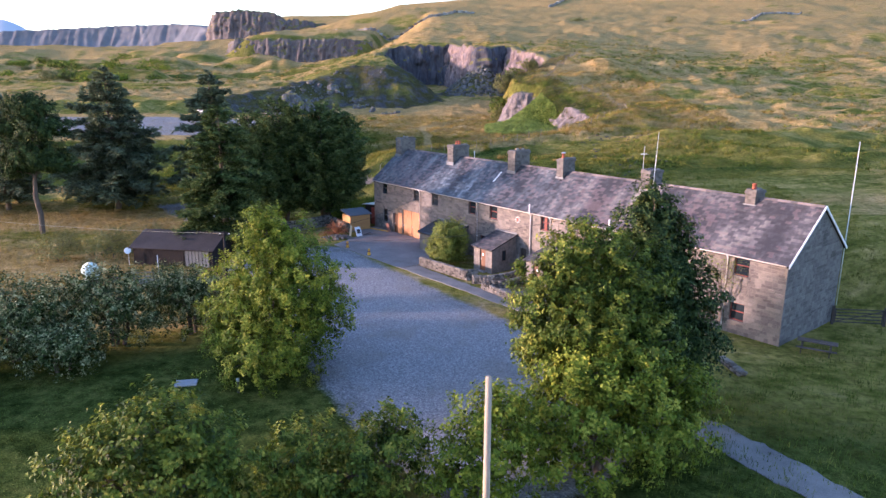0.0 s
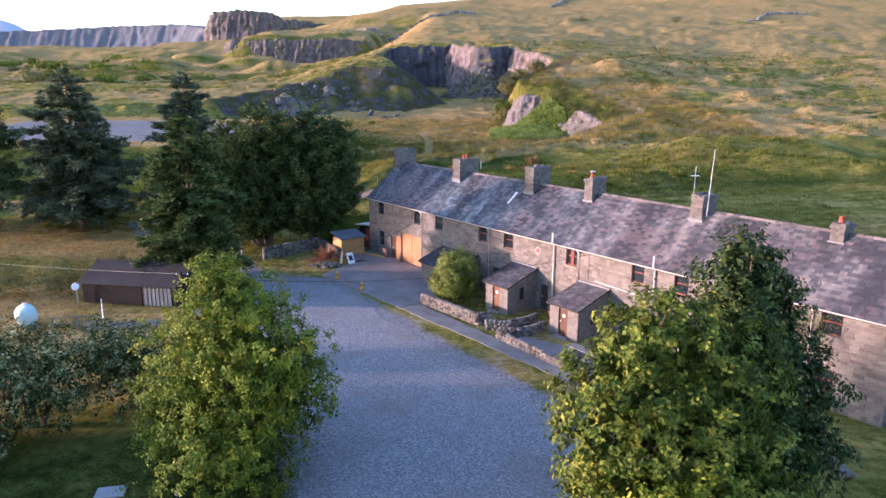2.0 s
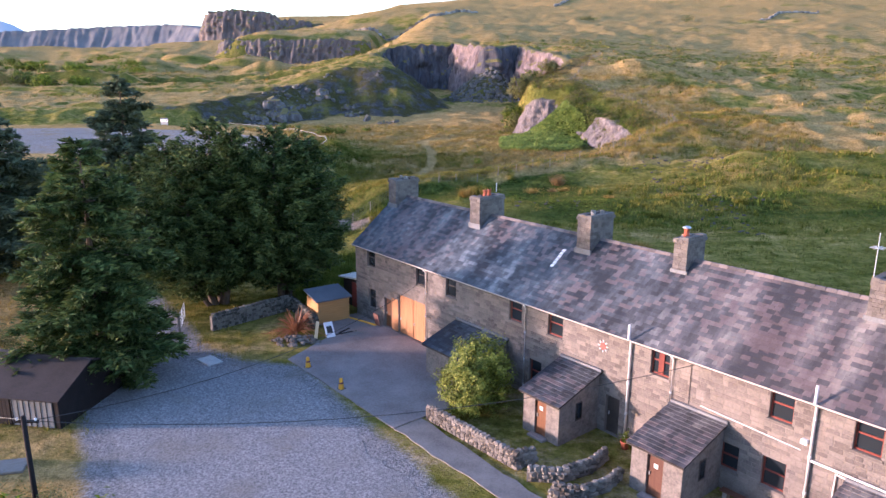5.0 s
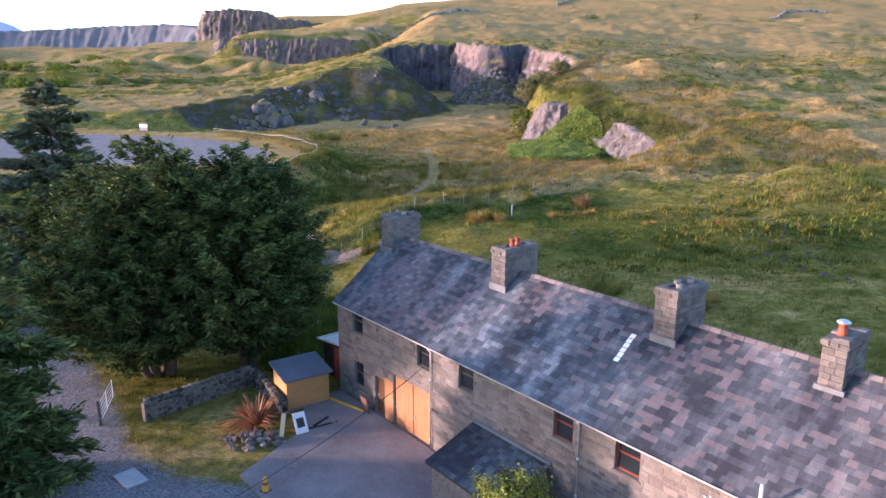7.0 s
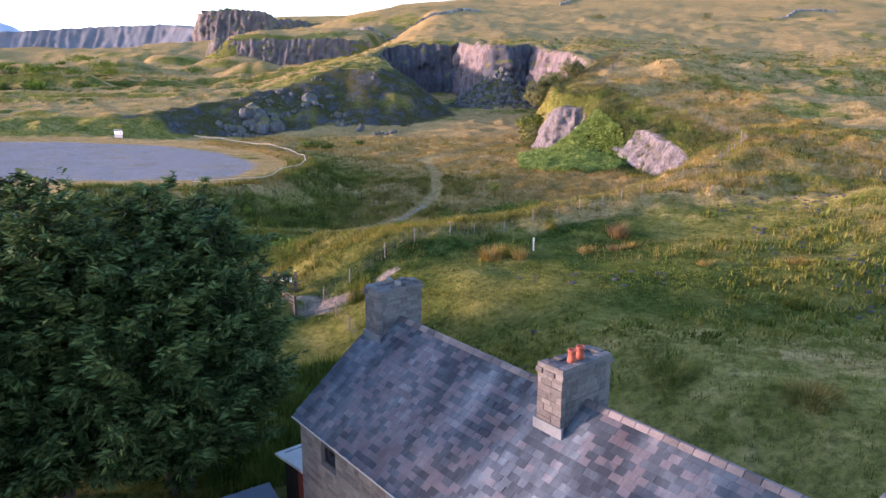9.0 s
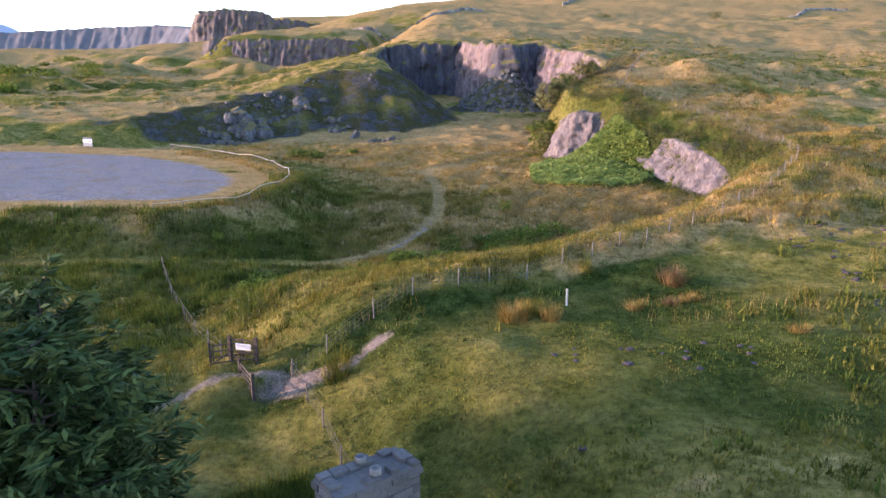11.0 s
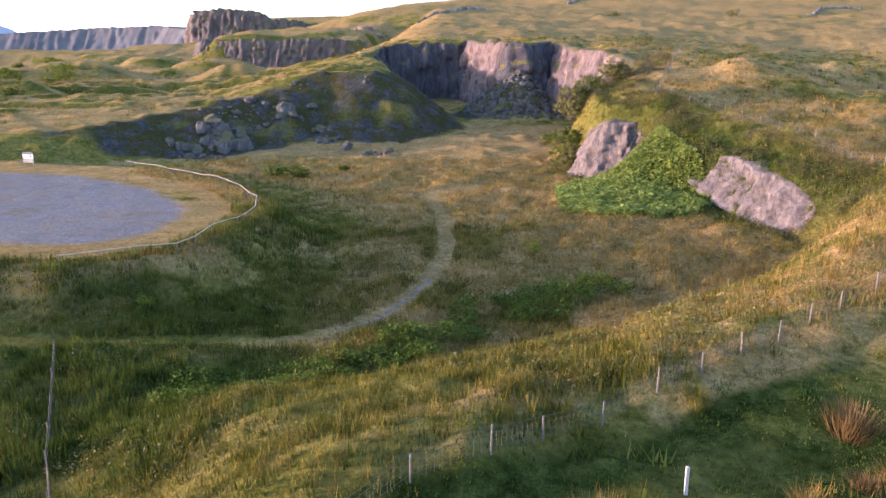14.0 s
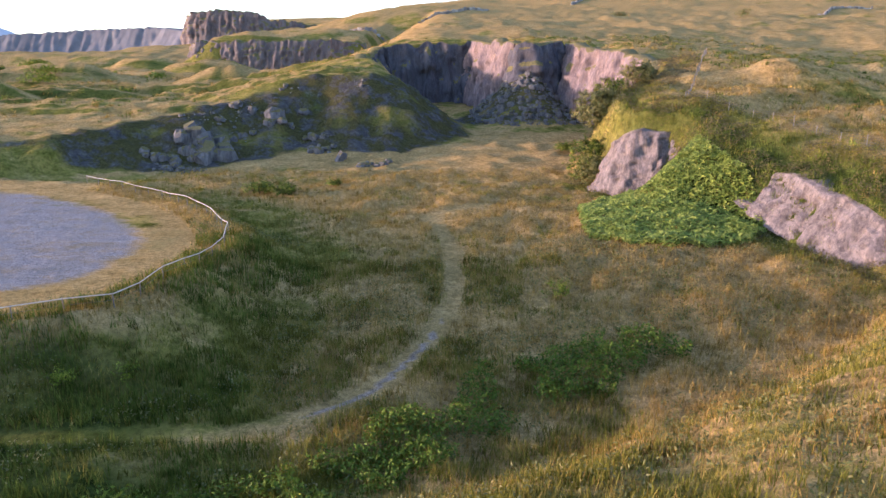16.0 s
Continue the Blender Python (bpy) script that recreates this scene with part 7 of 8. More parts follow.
# shrubs about the quarry
for k, (x, y, r, h, kind) in enumerate([(4.6, 152.4, 1.1, 1.3, LEAF_YELLOW), (-28.6, 189, 2.0, 1.6, LEAF_BROAD), (-25.1, 187.5, 1.6, 1.3, LEAF_BROAD), (-19.8, 194, 1.0, 0.8, LEAF_BROAD), (15.6, 193.5, 2.0, 4.4, LEAF_SCRUB), (15.8, 197.5, 2.8, 6.0, LEAF_BROAD), (17.6, 202.5, 3.0, 6.0, LEAF_SCRUB), (20.5, 206.5, 2.8, 5.0, LEAF_BROAD),
                                        (25, 209, 2.6, 3.0, LEAF_SCRUB), (15.5, 218, 1.6, 1.5, LEAF_BROAD), (-26.3, 136.4, 0.8, 0.9, LEAF_YELLOW), (-23.0, 137.4, 0.6, 0.7, LEAF_YELLOW), (34.2, 152.6, 1.7, 3.0, LEAF_SCRUB),
                                        (44, 262, 2.6, 2.4, LEAF_SCRUB), (150, 480, 4, 4, LEAF_SCRUB), (95, 520, 5, 3, LEAF_SCRUB), (-30, 640, 4, 5, LEAF_SCRUB), (-205, 785, 6, 6, LEAF_SCRUB),
                                        (-100, 250, 3, 2, LEAF_YELLOW), (-112, 262, 4, 2.5, LEAF_YELLOW), (-96, 300, 4, 2.6, LEAF_YELLOW), (-120, 300, 5, 3, LEAF_YELLOW), (-135, 330, 5, 3, LEAF_YELLOW), (-150, 350, 5, 3, LEAF_YELLOW),
                                        (-105, 345, 4, 2.6, LEAF_YELLOW), (-165, 380, 6, 3.2, LEAF_YELLOW), (-140, 400, 6, 3.5, LEAF_YELLOW), (-118, 380, 5, 3, LEAF_YELLOW), (-175, 330, 6, 3, LEAF_YELLOW), (-190, 420, 6, 3.5, LEAF_YELLOW), (-78, 360, 3, 2, LEAF_SCRUB)]):
    broadleaf("quarry_shrub", x, y, [(0, 0, h * 0.45, r, h * 0.55), (r * 0.4, 0.1, h * 0.6, r * 0.6, h * 0.35)], kind, 0.12 + 0.05 * r if y > 180 else 0.13, 16 if y < 230 else 9, 500 + k,
              "small rounded green shrub in rough grass", 0.05, category="shrub", density=0.8 if y < 180 else (1.1 if y < 226 else 0.35), inner=50 if 190 < y < 226 else 0)

brng = random.Random(61)
for k in range(44):
    y = brng.uniform(232, 430)
    x = -y * brng.uniform(0.40, 0.66)
    r = brng.uniform(1.6, 4.2)
    h = r * brng.uniform(0.7, 1.0)
    broadleaf("moor_bush", x, y, [(0, 0, h * 0.4, r, h * 0.5), (r * brng.uniform(-0.6, 0.6), 0.2, h * 0.6, r * 0.6, h * 0.4)], brng.choice((LEAF_YELLOW, LEAF_SCRUB, LEAF_BROAD)), 0.42, 9, 700 + k,
              "rounded bush on the rough plateau", 0.06, category="bush", density=0.45, sprig=0.6)

# ---- fences ----
AGED_WOOD = simple("aged_dark_timber", (0.040, 0.030, 0.024), (0.115, 0.088, 0.068), 0.9, 2.0, 22.0, 0.4)


def post_at(x, y, h, r, parent, mat=POST_WOOD, rng=rng):
    z = float(land(x, y))
    sh = Shape().tube((x, y, z - 0.2), (x + rng.uniform(-0.05, 0.05), y + rng.uniform(-0.05, 0.05), z + h), r, r * 0.92, 7)
    return part("post", sh, mat, parent)


def wire_fence(name, line, gap, h, label, wires=(0.25, 0.5, 0.75, 0.95), rail=None, mesh_wire=False, mat=POST_WOOD):
    fence = thing(name, pose(0, 0, 0), label, "fence")
    pts = []
    for (ax, ay), (bx, by) in zip(line, line[1:]):
        k = max(1, round(math.hypot(bx - ax, by - ay) / gap))
        pts += [(ax + (bx - ax) * i / k, ay + (by - ay) * i / k) for i in range(k)]
    pts.append(line[-1])
    for x, y in pts:
        post_at(x, y, h + rng.uniform(-0.08, 0.1), 0.045, fence, mat)
    for w in wires:
        sh = Shape().pipe([(x, y, float(land(x, y)) + h * w) for x, y in pts], 0.012, 4)
        part("wire", sh, FENCE_WIRE, fence)
    if mesh_wire:
        sh = Shape()
        for (ax, ay), (bx, by) in zip(pts, pts[1:]):
            for i in range(int(gap / 0.3)):
                t = i * 0.3 / gap
                x, y = ax + (bx - ax) * t, ay + (by - ay) * t
                z = float(land(ax, ay)) * (1 - t) + float(land(bx, by)) * t
                sh.tube((x, y, z), (x, y, z + h * 0.8), 0.008, n=3, caps=False)
        part("netting", sh, FENCE_WIRE, fence, kind="stuff")
    if rail:
        for (ax, ay), (bx, by) in zip(pts, pts[1:]):
            part("rail", Shape().tube((ax, ay, float(land(ax, ay)) + h), (bx, by, float(land(bx, by)) + h), 0.035, n=6), rail, fence)
    return fence


FENCE = [(-12.6, 103.0), (-9.6, 105.1), (-7.0, 106.9), (-4.75, 108.3), (-1.9, 110.0), (0.2, 111.4), (2.8, 113.0), (5.5, 114.7), (7.9, 116.2), (10.2, 117.5), (12.6, 119.0), (14.7, 120.3), (17.0, 121.8), (20.2, 124.0),
         (25.1, 129.4), (28.0, 132.6), (34.7, 141.5), (39.5, 151), (41, 160), (38.6, 171), (33, 185.5), (27.5, 194), (33, 206), (44, 233)]
wire_fence("stock_fence", FENCE, 3.1, 1.15, "stock fence of grey posts and wire netting along the crest", mesh_wire=True, mat=OLD_WOOD)
wire_fence("rail_fence", [(x, y) for x, y in RAIL], 2.6, 0.95, "low timber rail fence round the parking platform", (0.55,), rail=simple("pale_rail", (0.30, 0.27, 0.23), (0.55, 0.50, 0.44), 0.8))
wire_fence("wire_fence", [(-28.8, 129.0), (-25.5, 122.5), (-22, 116), (-18.0, 109.3), (-16.2, 106.6)], 4.6, 1.2, "leaning wire fence across the basin", (0.3, 0.6, 0.95))
wire_fence("wire_fence", [(-11.5, 104.3), (-9.0, 100), (-6.5, 95), (-3.5, 90)], 2.6, 1.1, "green wire fence running to the terrace", (0.3, 0.6, 0.95))


def field_gate(x, y, turn, label, width=2.8, mat=POST_WOOD, bars=5, h=1.15, z=None):
    z = float(land(x, y)) if z is None else z
    gate = thing("field_gate", pose(x, y, z, 0, 0, turn), label, "gate", "field gates")
    for px in (-0.12, width + 0.12):
        part("post", Shape().box(px - 0.08, px + 0.08, -0.08, 0.08, -0.3, h + 0.22, bevel=0.02), mat, gate)
    for i in range(bars):
        zz = 0.15 + (h - 0.2) * i / (bars - 1)
        part("bar", Shape().box(0.0, width, -0.02, 0.02, zz, zz + 0.075), mat, gate)
    part("brace", Shape().box(0, math.hypot(width, h - 0.25), 0.022, 0.045, -0.035, 0.035, pose(0.05, 0, 0.18, 0, -math.degrees(math.atan2(h - 0.25, width)), 0)), mat, gate)
    for px in (0, width - 0.07):
        part("stile", Shape().box(px, px + 0.07, -0.024, 0.024, 0.1, h), mat, gate)
    return gate


field_gate(-13.4, 102.9, 122, "weathered timber gate half open in the fence", 2.2, AGED_WOOD, h=1.3)
field_gate(-16.4, 105.5, 20, "leaning timber hurdle beside the gate", 1.6, AGED_WOOD, 4, h=1.3)
part("notice", Shape().box(0.3, 1.3, -0.05, -0.03, 0.75, 1.15), WHITE, field_gate(-15.4, 106.0, -14, "timber gate with a white notice board", 1.5, AGED_WOOD, 4, h=1.35))
gx, gy = house_xy(-1.4, -7.4)
field_gate(gx, gy, -8, "dark timber five-bar gate behind the terrace", 3.2, DARK_FRAME)
whole("marker_post", Shape().box(-0.055, 0.055, -0.055, 0.055, -0.2, 1.1, bevel=0.025), simple("pale_post", (0.45, 0.42, 0.36), (0.66, 0.62, 0.55), 0.8), "pale timber marker post in the field", "post", m=pose(4.9, 109.0, float(land(4.9, 109.0))))
sx, sy = -66, 190.5
board = thing("notice_board", pose(sx, sy, float(land(sx, sy)), 0, 0, -18), "small notice board on two posts by the car park", "sign")
for px in (-0.8, 0.8):
    part("leg", Shape().box(px - 0.06, px + 0.06, -0.06, 0.06, -0.2, 1.6), POST_WOOD, board)
part("header", Shape().box(-1.0, 1.0, -0.10, -0.065, 1.42, 1.75), simple("blue_panel", (0.05, 0.07, 0.11), (0.09, 0.12, 0.17), 0.6), board, "dark blue header panel")
part("panel", Shape().box(-1.0, 1.0, -0.10, -0.065, 0.85, 1.41), WHITE, board, "pale printed panel")
part("lower_panel", Shape().box(-1.0, 1.0, -0.10, -0.065, 0.2, 0.84), simple("grey_panel", (0.14, 0.16, 0.18), (0.24, 0.26, 0.28), 0.6), board, "grey-blue lower panel")
part("bars", Shape().box(0.35, 0.75, -0.108, -0.102, 0.98, 1.25), CABLE, board)

# far drystone walls over the moor
def far_wall(line, h=1.3, w=0.9):
    sh = Shape()
    for (ax, ay), (bx, by) in zip(line, line[1:]):
        k = int(math.hypot(bx - ax, by - ay) / 3.2)
        for i in range(k):
            x, y = ax + (bx - ax) * i / k, ay + (by - ay) * i / k
            sh.stone((x, y, float(land(x, y)) + h * 0.35), (3.6, 1.6, h * rng.uniform(0.8, 1.3)), rng, math.atan2(by - ay, bx - ax))
    return whole("drystone_wall", sh, DRYSTONE, "distant grey drystone wall over the moor", "wall", "walls on the moor", kind="stuff")


far_wall([(-95, 620), (-60, 600), (-20, 640), (30, 690)], 2.2)
far_wall([(120, 830), (150, 930), (210, 1080), (260, 1300)], 3.0)
far_wall([(230, 560), (280, 640), (340, 690)], 1.8)

# ---- things about the yard ----
def at_house(s, f, turn=0.0, z=YARD):
    x, y = house_xy(s, f)
    return pose(x, y, z, 0, 0, HTURN + turn)


def drystone(name, line, h, w, label, seed, group="garden walls", mat=None):
    """A wall of single stones laid in courses round a rubble core, in terrace coordinates."""
    r = random.Random(seed)
    wall = thing(name, HOUSE, label, "wall", group)
    core = Shape()
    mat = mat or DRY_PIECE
    meshes = [Shape().stone((0, 0, 0), (1, 0.8, 0.8), r, 0).mesh("stone", mat) for _ in range(6)]
    count = 0
    for (ax, ay), (bx, by) in zip(line, line[1:]):
        ln, a = math.hypot(bx - ax, by - ay), math.atan2(by - ay, bx - ax)
        m = pose(ax, ay, YARD, 0, 0, math.degrees(a))
        core.box(0, ln, -w / 2 + 0.07, w / 2 - 0.07, -0.2, h - 0.12, m)
        z = 0.0
        while z < h - 0.02:
            ch = r.uniform(0.13, 0.2)
            x = r.uniform(0, 0.1)
            while x < ln:
                sw = r.uniform(0.22, 0.42)
                for side in ((-1, 1) if z < h - 0.2 else (0,)):
                    if count < 290:
                        ob = part("stone", meshes[r.randrange(6)], mat, wall)
                        ob.matrix_basis = m @ pose(x + sw / 2, side * (w / 2 - 0.11), z + ch / 2, r.uniform(-6, 6), r.uniform(-6, 6), r.uniform(-9, 9)) @ Matrix.Diagonal((sw * 1.06, 0.28 if side else w * 1.05, ch * (1.15 if side else r.uniform(1.1, 1.7)), 1))
                        count += 1
                x += sw
            z += ch
    part("core", core, MORTAR, wall)
    return wall


DRY_PIECE = stone_material("garden_stone", (0.070, 0.062, 0.052), (0.225, 0.198, 0.165), False, 0.5)
# garden stone darkened to hold the shade on the field walls
SHADED_PIECE = stone_material("shaded_field_stone", (0.05, 0.048, 0.038), (0.17, 0.155, 0.125), False, 0.6)
drystone("garden_wall", [(29.5, 6.2), (23.2, 6.0), (22.9, 5.2)], 0.85, 0.42, "low lichened stone wall round the front garden", 1)
drystone("garden_wall", [(22.1, 6.3), (21.0, 5.2), (20.7, 3.6), (20.9, 2.4)], 0.65, 0.35, "short curved stone wall beside the porch path", 2)
drystone("garden_wall", [(20.6, 6.4), (19.6, 5.6), (19.3, 4.2), (19.5, 3.0)], 0.55, 0.32, "short curved stone wall beside the porch path", 3)
drystone("garden_wall", [(20.4, 6.7), (16, 7.0), (11, 7.2)], 0.42, 0.34, "tumbled low stone wall along the footpath", 4)
drystone("garden_wall", [(11, 7.2), (6, 7.3), (2.5, 7.4)], 0.38, 0.34, "tumbled low stone wall along the footpath", 5)


def world_sf(x, y):
    s, f = house_sf(np.array(x), np.array(y))
    return float(s), float(f)


drystone("field_wall", [world_sf(-17.9, 75.0), world_sf(-13.2, 79.8)], 1.15, 0.5, "low stone wall below the evergreens, shade in its stone colour", 6, "", mat=SHADED_PIECE)
drystone("field_wall", [world_sf(-13.0, 79.6), world_sf(-10.6, 75.6)], 1.0, 0.5, "stone wall beside the timber cabin, shade in its stone colour", 7, "", mat=SHADED_PIECE)
drystone("field_wall", [(0.2, 5.0), (-1.8, 6.2)], 0.25, 0.6, "tumbled heap of wall stones in the grass", 8, "")

drape("paved_patio", [house_xy(s, f) for s, f in [(7.5, 6.9), (20.2, 6.4), (19.2, 5.0), (15.6, 4.2), (14.5, 3.6), (7.5, 3.4)]], YARD + 0.03, CONCRETE, "grey paved patio with picnic tables", "patio", 0.05)


def picnic_table(s, f, turn, label, group="picnic tables", z=YARD + 0.03, wood=None):
    wood = wood or OLD_WOOD
    t = thing("picnic_table", at_house(s, f, turn, z), label, "table", group)
    for i in range(4):
        y = -0.36 + 0.18 * i
        part("top_board", Shape().box(-1.15, 1.15, y + 0.006, y + 0.174, 0.70, 0.745, bevel=0.006), wood, t)
    for side in (-1, 1):
        for k in (0, 1):
            y = side * 0.72 - 0.13 + 0.135 * k
            part("seat_board", Shape().box(-1.15, 1.15, y, y + 0.125, 0.41, 0.45, bevel=0.006), wood, t)
    for x in (-0.8, 0.8):
        part("bearer", Shape().box(x - 0.03, x + 0.03, -0.85, 0.85, 0.34, 0.409), wood, t)
        part("top_bearer", Shape().box(x - 0.03, x + 0.03, -0.35, 0.35, 0.63, 0.699), wood, t)
        for side in (-1, 1):
            leg = Shape()
            m = Matrix.Translation((x + 0.062, 0, 0))
            leg.add([m @ Vector(p) for p in [(-0.03, side * 0.62, 0), (0.03, side * 0.62, 0), (0.03, side * 0.72, 0), (-0.03, side * 0.72, 0), (-0.03, side * 0.22, 0.70), (0.03, side * 0.22, 0.70), (0.03, side * 0.32, 0.70), (-0.03, side * 0.32, 0.70)]],
                    [(3, 2, 1, 0), (4, 5, 6, 7), (0, 1, 5, 4), (1, 2, 6, 5), (2, 3, 7, 6), (3, 0, 4, 7)])
            part("leg", leg, wood, t)
    return t


picnic_table(14.1, 5.2, -3, "weathered grey picnic table on the patio")
picnic_table(11.2, 5.1, -2, "weathered grey picnic table beside another")
picnic_table(-3.0, -0.9, 20, "dark weathered picnic table in grass by the gable", z=YARD, wood=AGED_WOOD)
bench = thing("long_bench", at_house(14.3, 0.75), "long dark plank bench against the front wall", "bench")
part("seat", Shape().box(-1.6, 1.6, -0.18, 0.18, 0.42, 0.48, bevel=0.01), DARK_DOOR, bench)
for x in (-1.35, 0, 1.35):
    part("leg", Shape().box(x - 0.1, x + 0.1, -0.14, 0.14, -0.03, 0.42), DRYSTONE, bench)


def plant_pot(s, f, seed):
    x, y = house_xy(s, f)
    t = thing("plant_pot", pose(x, y, YARD), "terracotta pot with a small green plant by the wall", "plant pot")
    part("pot", Shape().lathe([(0.0, 0.0), (0.16, 0.0), (0.22, 0.36), (0.25, 0.36), (0.25, 0.42), (0.2, 0.42), (0.19, 0.34), (0, 0.34)], 14), TERRACOTTA, t, "", True)
    r = np.random.default_rng(seed)
    p = r.normal(0, 0.16, (120, 3)) + [0, 0, 0.6]
    v, fc = leaf_cards(p, p - [0, 0, 0.5], 0.12, r)
    part("foliage", raw_mesh("foliage", v, fc, LEAF_BROAD), LEAF_BROAD, t)


plant_pot(21.0, 0.6, 3)


def bollard(s, f):
    t = thing("warning_cone", at_house(s, f, 20), "yellow plastic wet-floor style warning cone on the apron", "cone", "warning cones")
    part("base", Shape().box(-0.2, 0.2, -0.2, 0.2, 0.0, 0.05, bevel=0.015), CABLE, t)
    body = Shape().lathe([(0.17, 0.05), (0.155, 0.2), (0.10, 0.62), (0.085, 0.68), (0.0, 0.69)], 12)
    part("body", body, YELLOW, t, "", True)
    part("band", Shape().lathe([(0.136, 0.36), (0.112, 0.52)], 12, (0, -0.0, 0)), simple("dark_band", (0.10, 0.03, 0.05), (0.16, 0.05, 0.07), 0.6), t)


bollard(39.4, 8.0)
bollard(35.4, 8.0)

# timber cabin, wood pile and odds and ends by the end gable
cabin = thing("timber_cabin", pose(-9.95, 77.6, YARD + 0.1, 0, 0, 34), "small pine-clad cabin with a blue-grey felt roof", "shed")
CW, CD, CH = 2.5, 2.0, 1.65
for i in range(11):
    z = i * CH / 11
    h = CH / 11 - 0.012
    part("board", Shape().box(-CW / 2, CW / 2, -CD / 2, -CD / 2 + 0.05, z, z + h), PINE_BOARD, cabin)
    part("board", Shape().box(-CW / 2, -CW / 2 + 0.05, -CD / 2 + 0.051, CD / 2 - 0.051, z, z + h), PINE_BOARD, cabin)
for box in ((CW / 2 - 0.05, CW / 2, -CD / 2 + 0.051, CD / 2 - 0.051), (-CW / 2, CW / 2, CD / 2 - 0.05, CD / 2)):
    part("side_panel", Shape().box(*box, 0, CH), PINE_BOARD, cabin)
rf = Shape()
p = [(-CW / 2 - 0.18, -CD / 2 - 0.2, CH + 0.02), (CW / 2 + 0.18, -CD / 2 - 0.2, CH + 0.02), (CW / 2 + 0.18, CD / 2 + 0.2, CH + 0.38), (-CW / 2 - 0.18, CD / 2 + 0.2, CH + 0.38)]
rf.add(p + [(a, b, c + 0.09) for a, b, c in p], [(3, 2, 1, 0), (4, 5, 6, 7), (0, 1, 5, 4), (1, 2, 6, 5), (2, 3, 7, 6), (3, 0, 4, 7)])
part("roof", rf, FELT_BLUE, cabin)
part("base", Shape().box(-CW / 2, CW / 2, -CD / 2, CD / 2, -0.16, -0.005), OLD_WOOD, cabin)

pile = thing("rubble_heap", pose(-11.4, 73.2, YARD), "low heap of pale rubble stones by the cabin", "rubble")
r = random.Random(5)
for k in range(56):
    a, q = r.uniform(0, 6.28), r.random() ** 0.5 * 1.4
    z = 0.32 * (1 - q / 1.5)
    part("rock", Shape().stone((q * math.cos(a) * 1.2, q * math.sin(a) * 0.7 - 0.3, z), (r.uniform(0.2, 0.4), r.uniform(0.2, 0.35), r.uniform(0.15, 0.28)), r, r.random() * 3), DRY_PIECE, pile)
# a spiky bronze flax: long arching blades from one crown
flax = thing("flax_plant", pose(-11.7, 74.3, YARD), "spiky bronze flax with long arching leaves", "plant")
FLAX = leaf_material("bronze_flax", (0.10, 0.036, 0.022), (0.26, 0.105, 0.050), (0.50, 0.30, 0.14), 0.5, 0.2, 0.3)
for k in range(110):
    a = r.uniform(0, 6.283)
    ln, up = r.uniform(1.5, 2.6), r.uniform(0.35, 1.35)
    d, sd = Vector((math.cos(a), math.sin(a), 0)), Vector((-math.sin(a), math.cos(a), 0))
    blade = Shape()
    n = 5
    for i in range(n + 1):
        t = i / n
        p = d * (0.1 + ln * t * math.cos(up)) + Vector((0, 0, 0.15 + ln * t * math.sin(up) - 0.55 * ln * t * t * (1.3 - 0.6 * up)))
        p.z = max(p.z, 0.05)
        w = 0.065 * (1 - t) ** 0.6 + 0.006
        blade.v += [tuple(p - sd * w + Vector((0, 0, 0.015))), tuple(p - Vector((0, 0, 0.005))), tuple(p + sd * w + Vector((0, 0, 0.015)))]
    blade.f += [q for i in range(n) for q in ((3 * i, 3 * i + 1, 3 * i + 4, 3 * i + 3), (3 * i + 1, 3 * i + 2, 3 * i + 5, 3 * i + 4))]
    part("leaf", blade, FLAX, flax)
plank = whole("timber_plank", Shape().box(-0.11, 0.11, -0.03, 0.03, 0, 1.35, pose(0, 0, 0, -14, 6, 0)), simple("new_timber", (0.46, 0.36, 0.2), (0.62, 0.5, 0.3), 0.7), "pale new plank leaning on the wood pile", "plank", m=pose(-10.1, 73.0, YARD))
appliance = thing("white_board", pose(-9.1, 73.6, YARD, 0, 0, 20), "white panel with dark edging leaning on rubble", "panel")
part("sheet", Shape().box(-0.32, 0.32, -0.03, 0.03, 0.05, 1.15, pose(0, 0, 0, -34, 0, 12)), WHITE, appliance)
part("edging", Shape().box(-0.2, 0.2, -0.045, -0.032, 0.35, 0.85, pose(0, 0, 0, -34, 0, 12)), CABLE, appliance)
part("prop", Shape().tube((0, 0.6, 0), (0, 0.45, 0.75), 0.03), POST_WOOD, appliance)
for k, (dx, dy, a, ln) in enumerate([(0.9, 0.9, 30, 1.6), (1.2, 0.6, 12, 1.4), (0.7, 1.3, 60, 1.2), (1.6, 1.1, -20, 1.5)]):
    whole("scrap_timber", Shape().box(-ln / 2, ln / 2, -0.07, 0.07, 0, 0.06, bevel=0.01), OLD_WOOD if k % 2 else TAR, "loose weathered timber on the ground", "timber", "scrap timbers", m=pose(-9.1 + dx, 73.6 + dy, YARD + 0.01 + 0.002 * k, 0, 0, a))
whole("yellow_kerb", Shape().box(-1.4, 1.4, -0.06, 0.06, 0, 0.1, bevel=0.02), YELLOW, "yellow-painted timber edging along the wall", "kerb", m=at_house(44.3, 0.9, 14, YARD + 0.04))
whole("leaning_board", Shape().box(-0.28, 0.28, -0.02, 0.02, 0, 0.95, pose(0, 0, 0, 12, 0, 0)), simple("red_brown_sheet", (0.20, 0.085, 0.06), (0.30, 0.14, 0.10), 0.8), "red-brown board leaning on the wall", "board", m=at_house(42.9, 0.42, 180, YARD + 0.03))
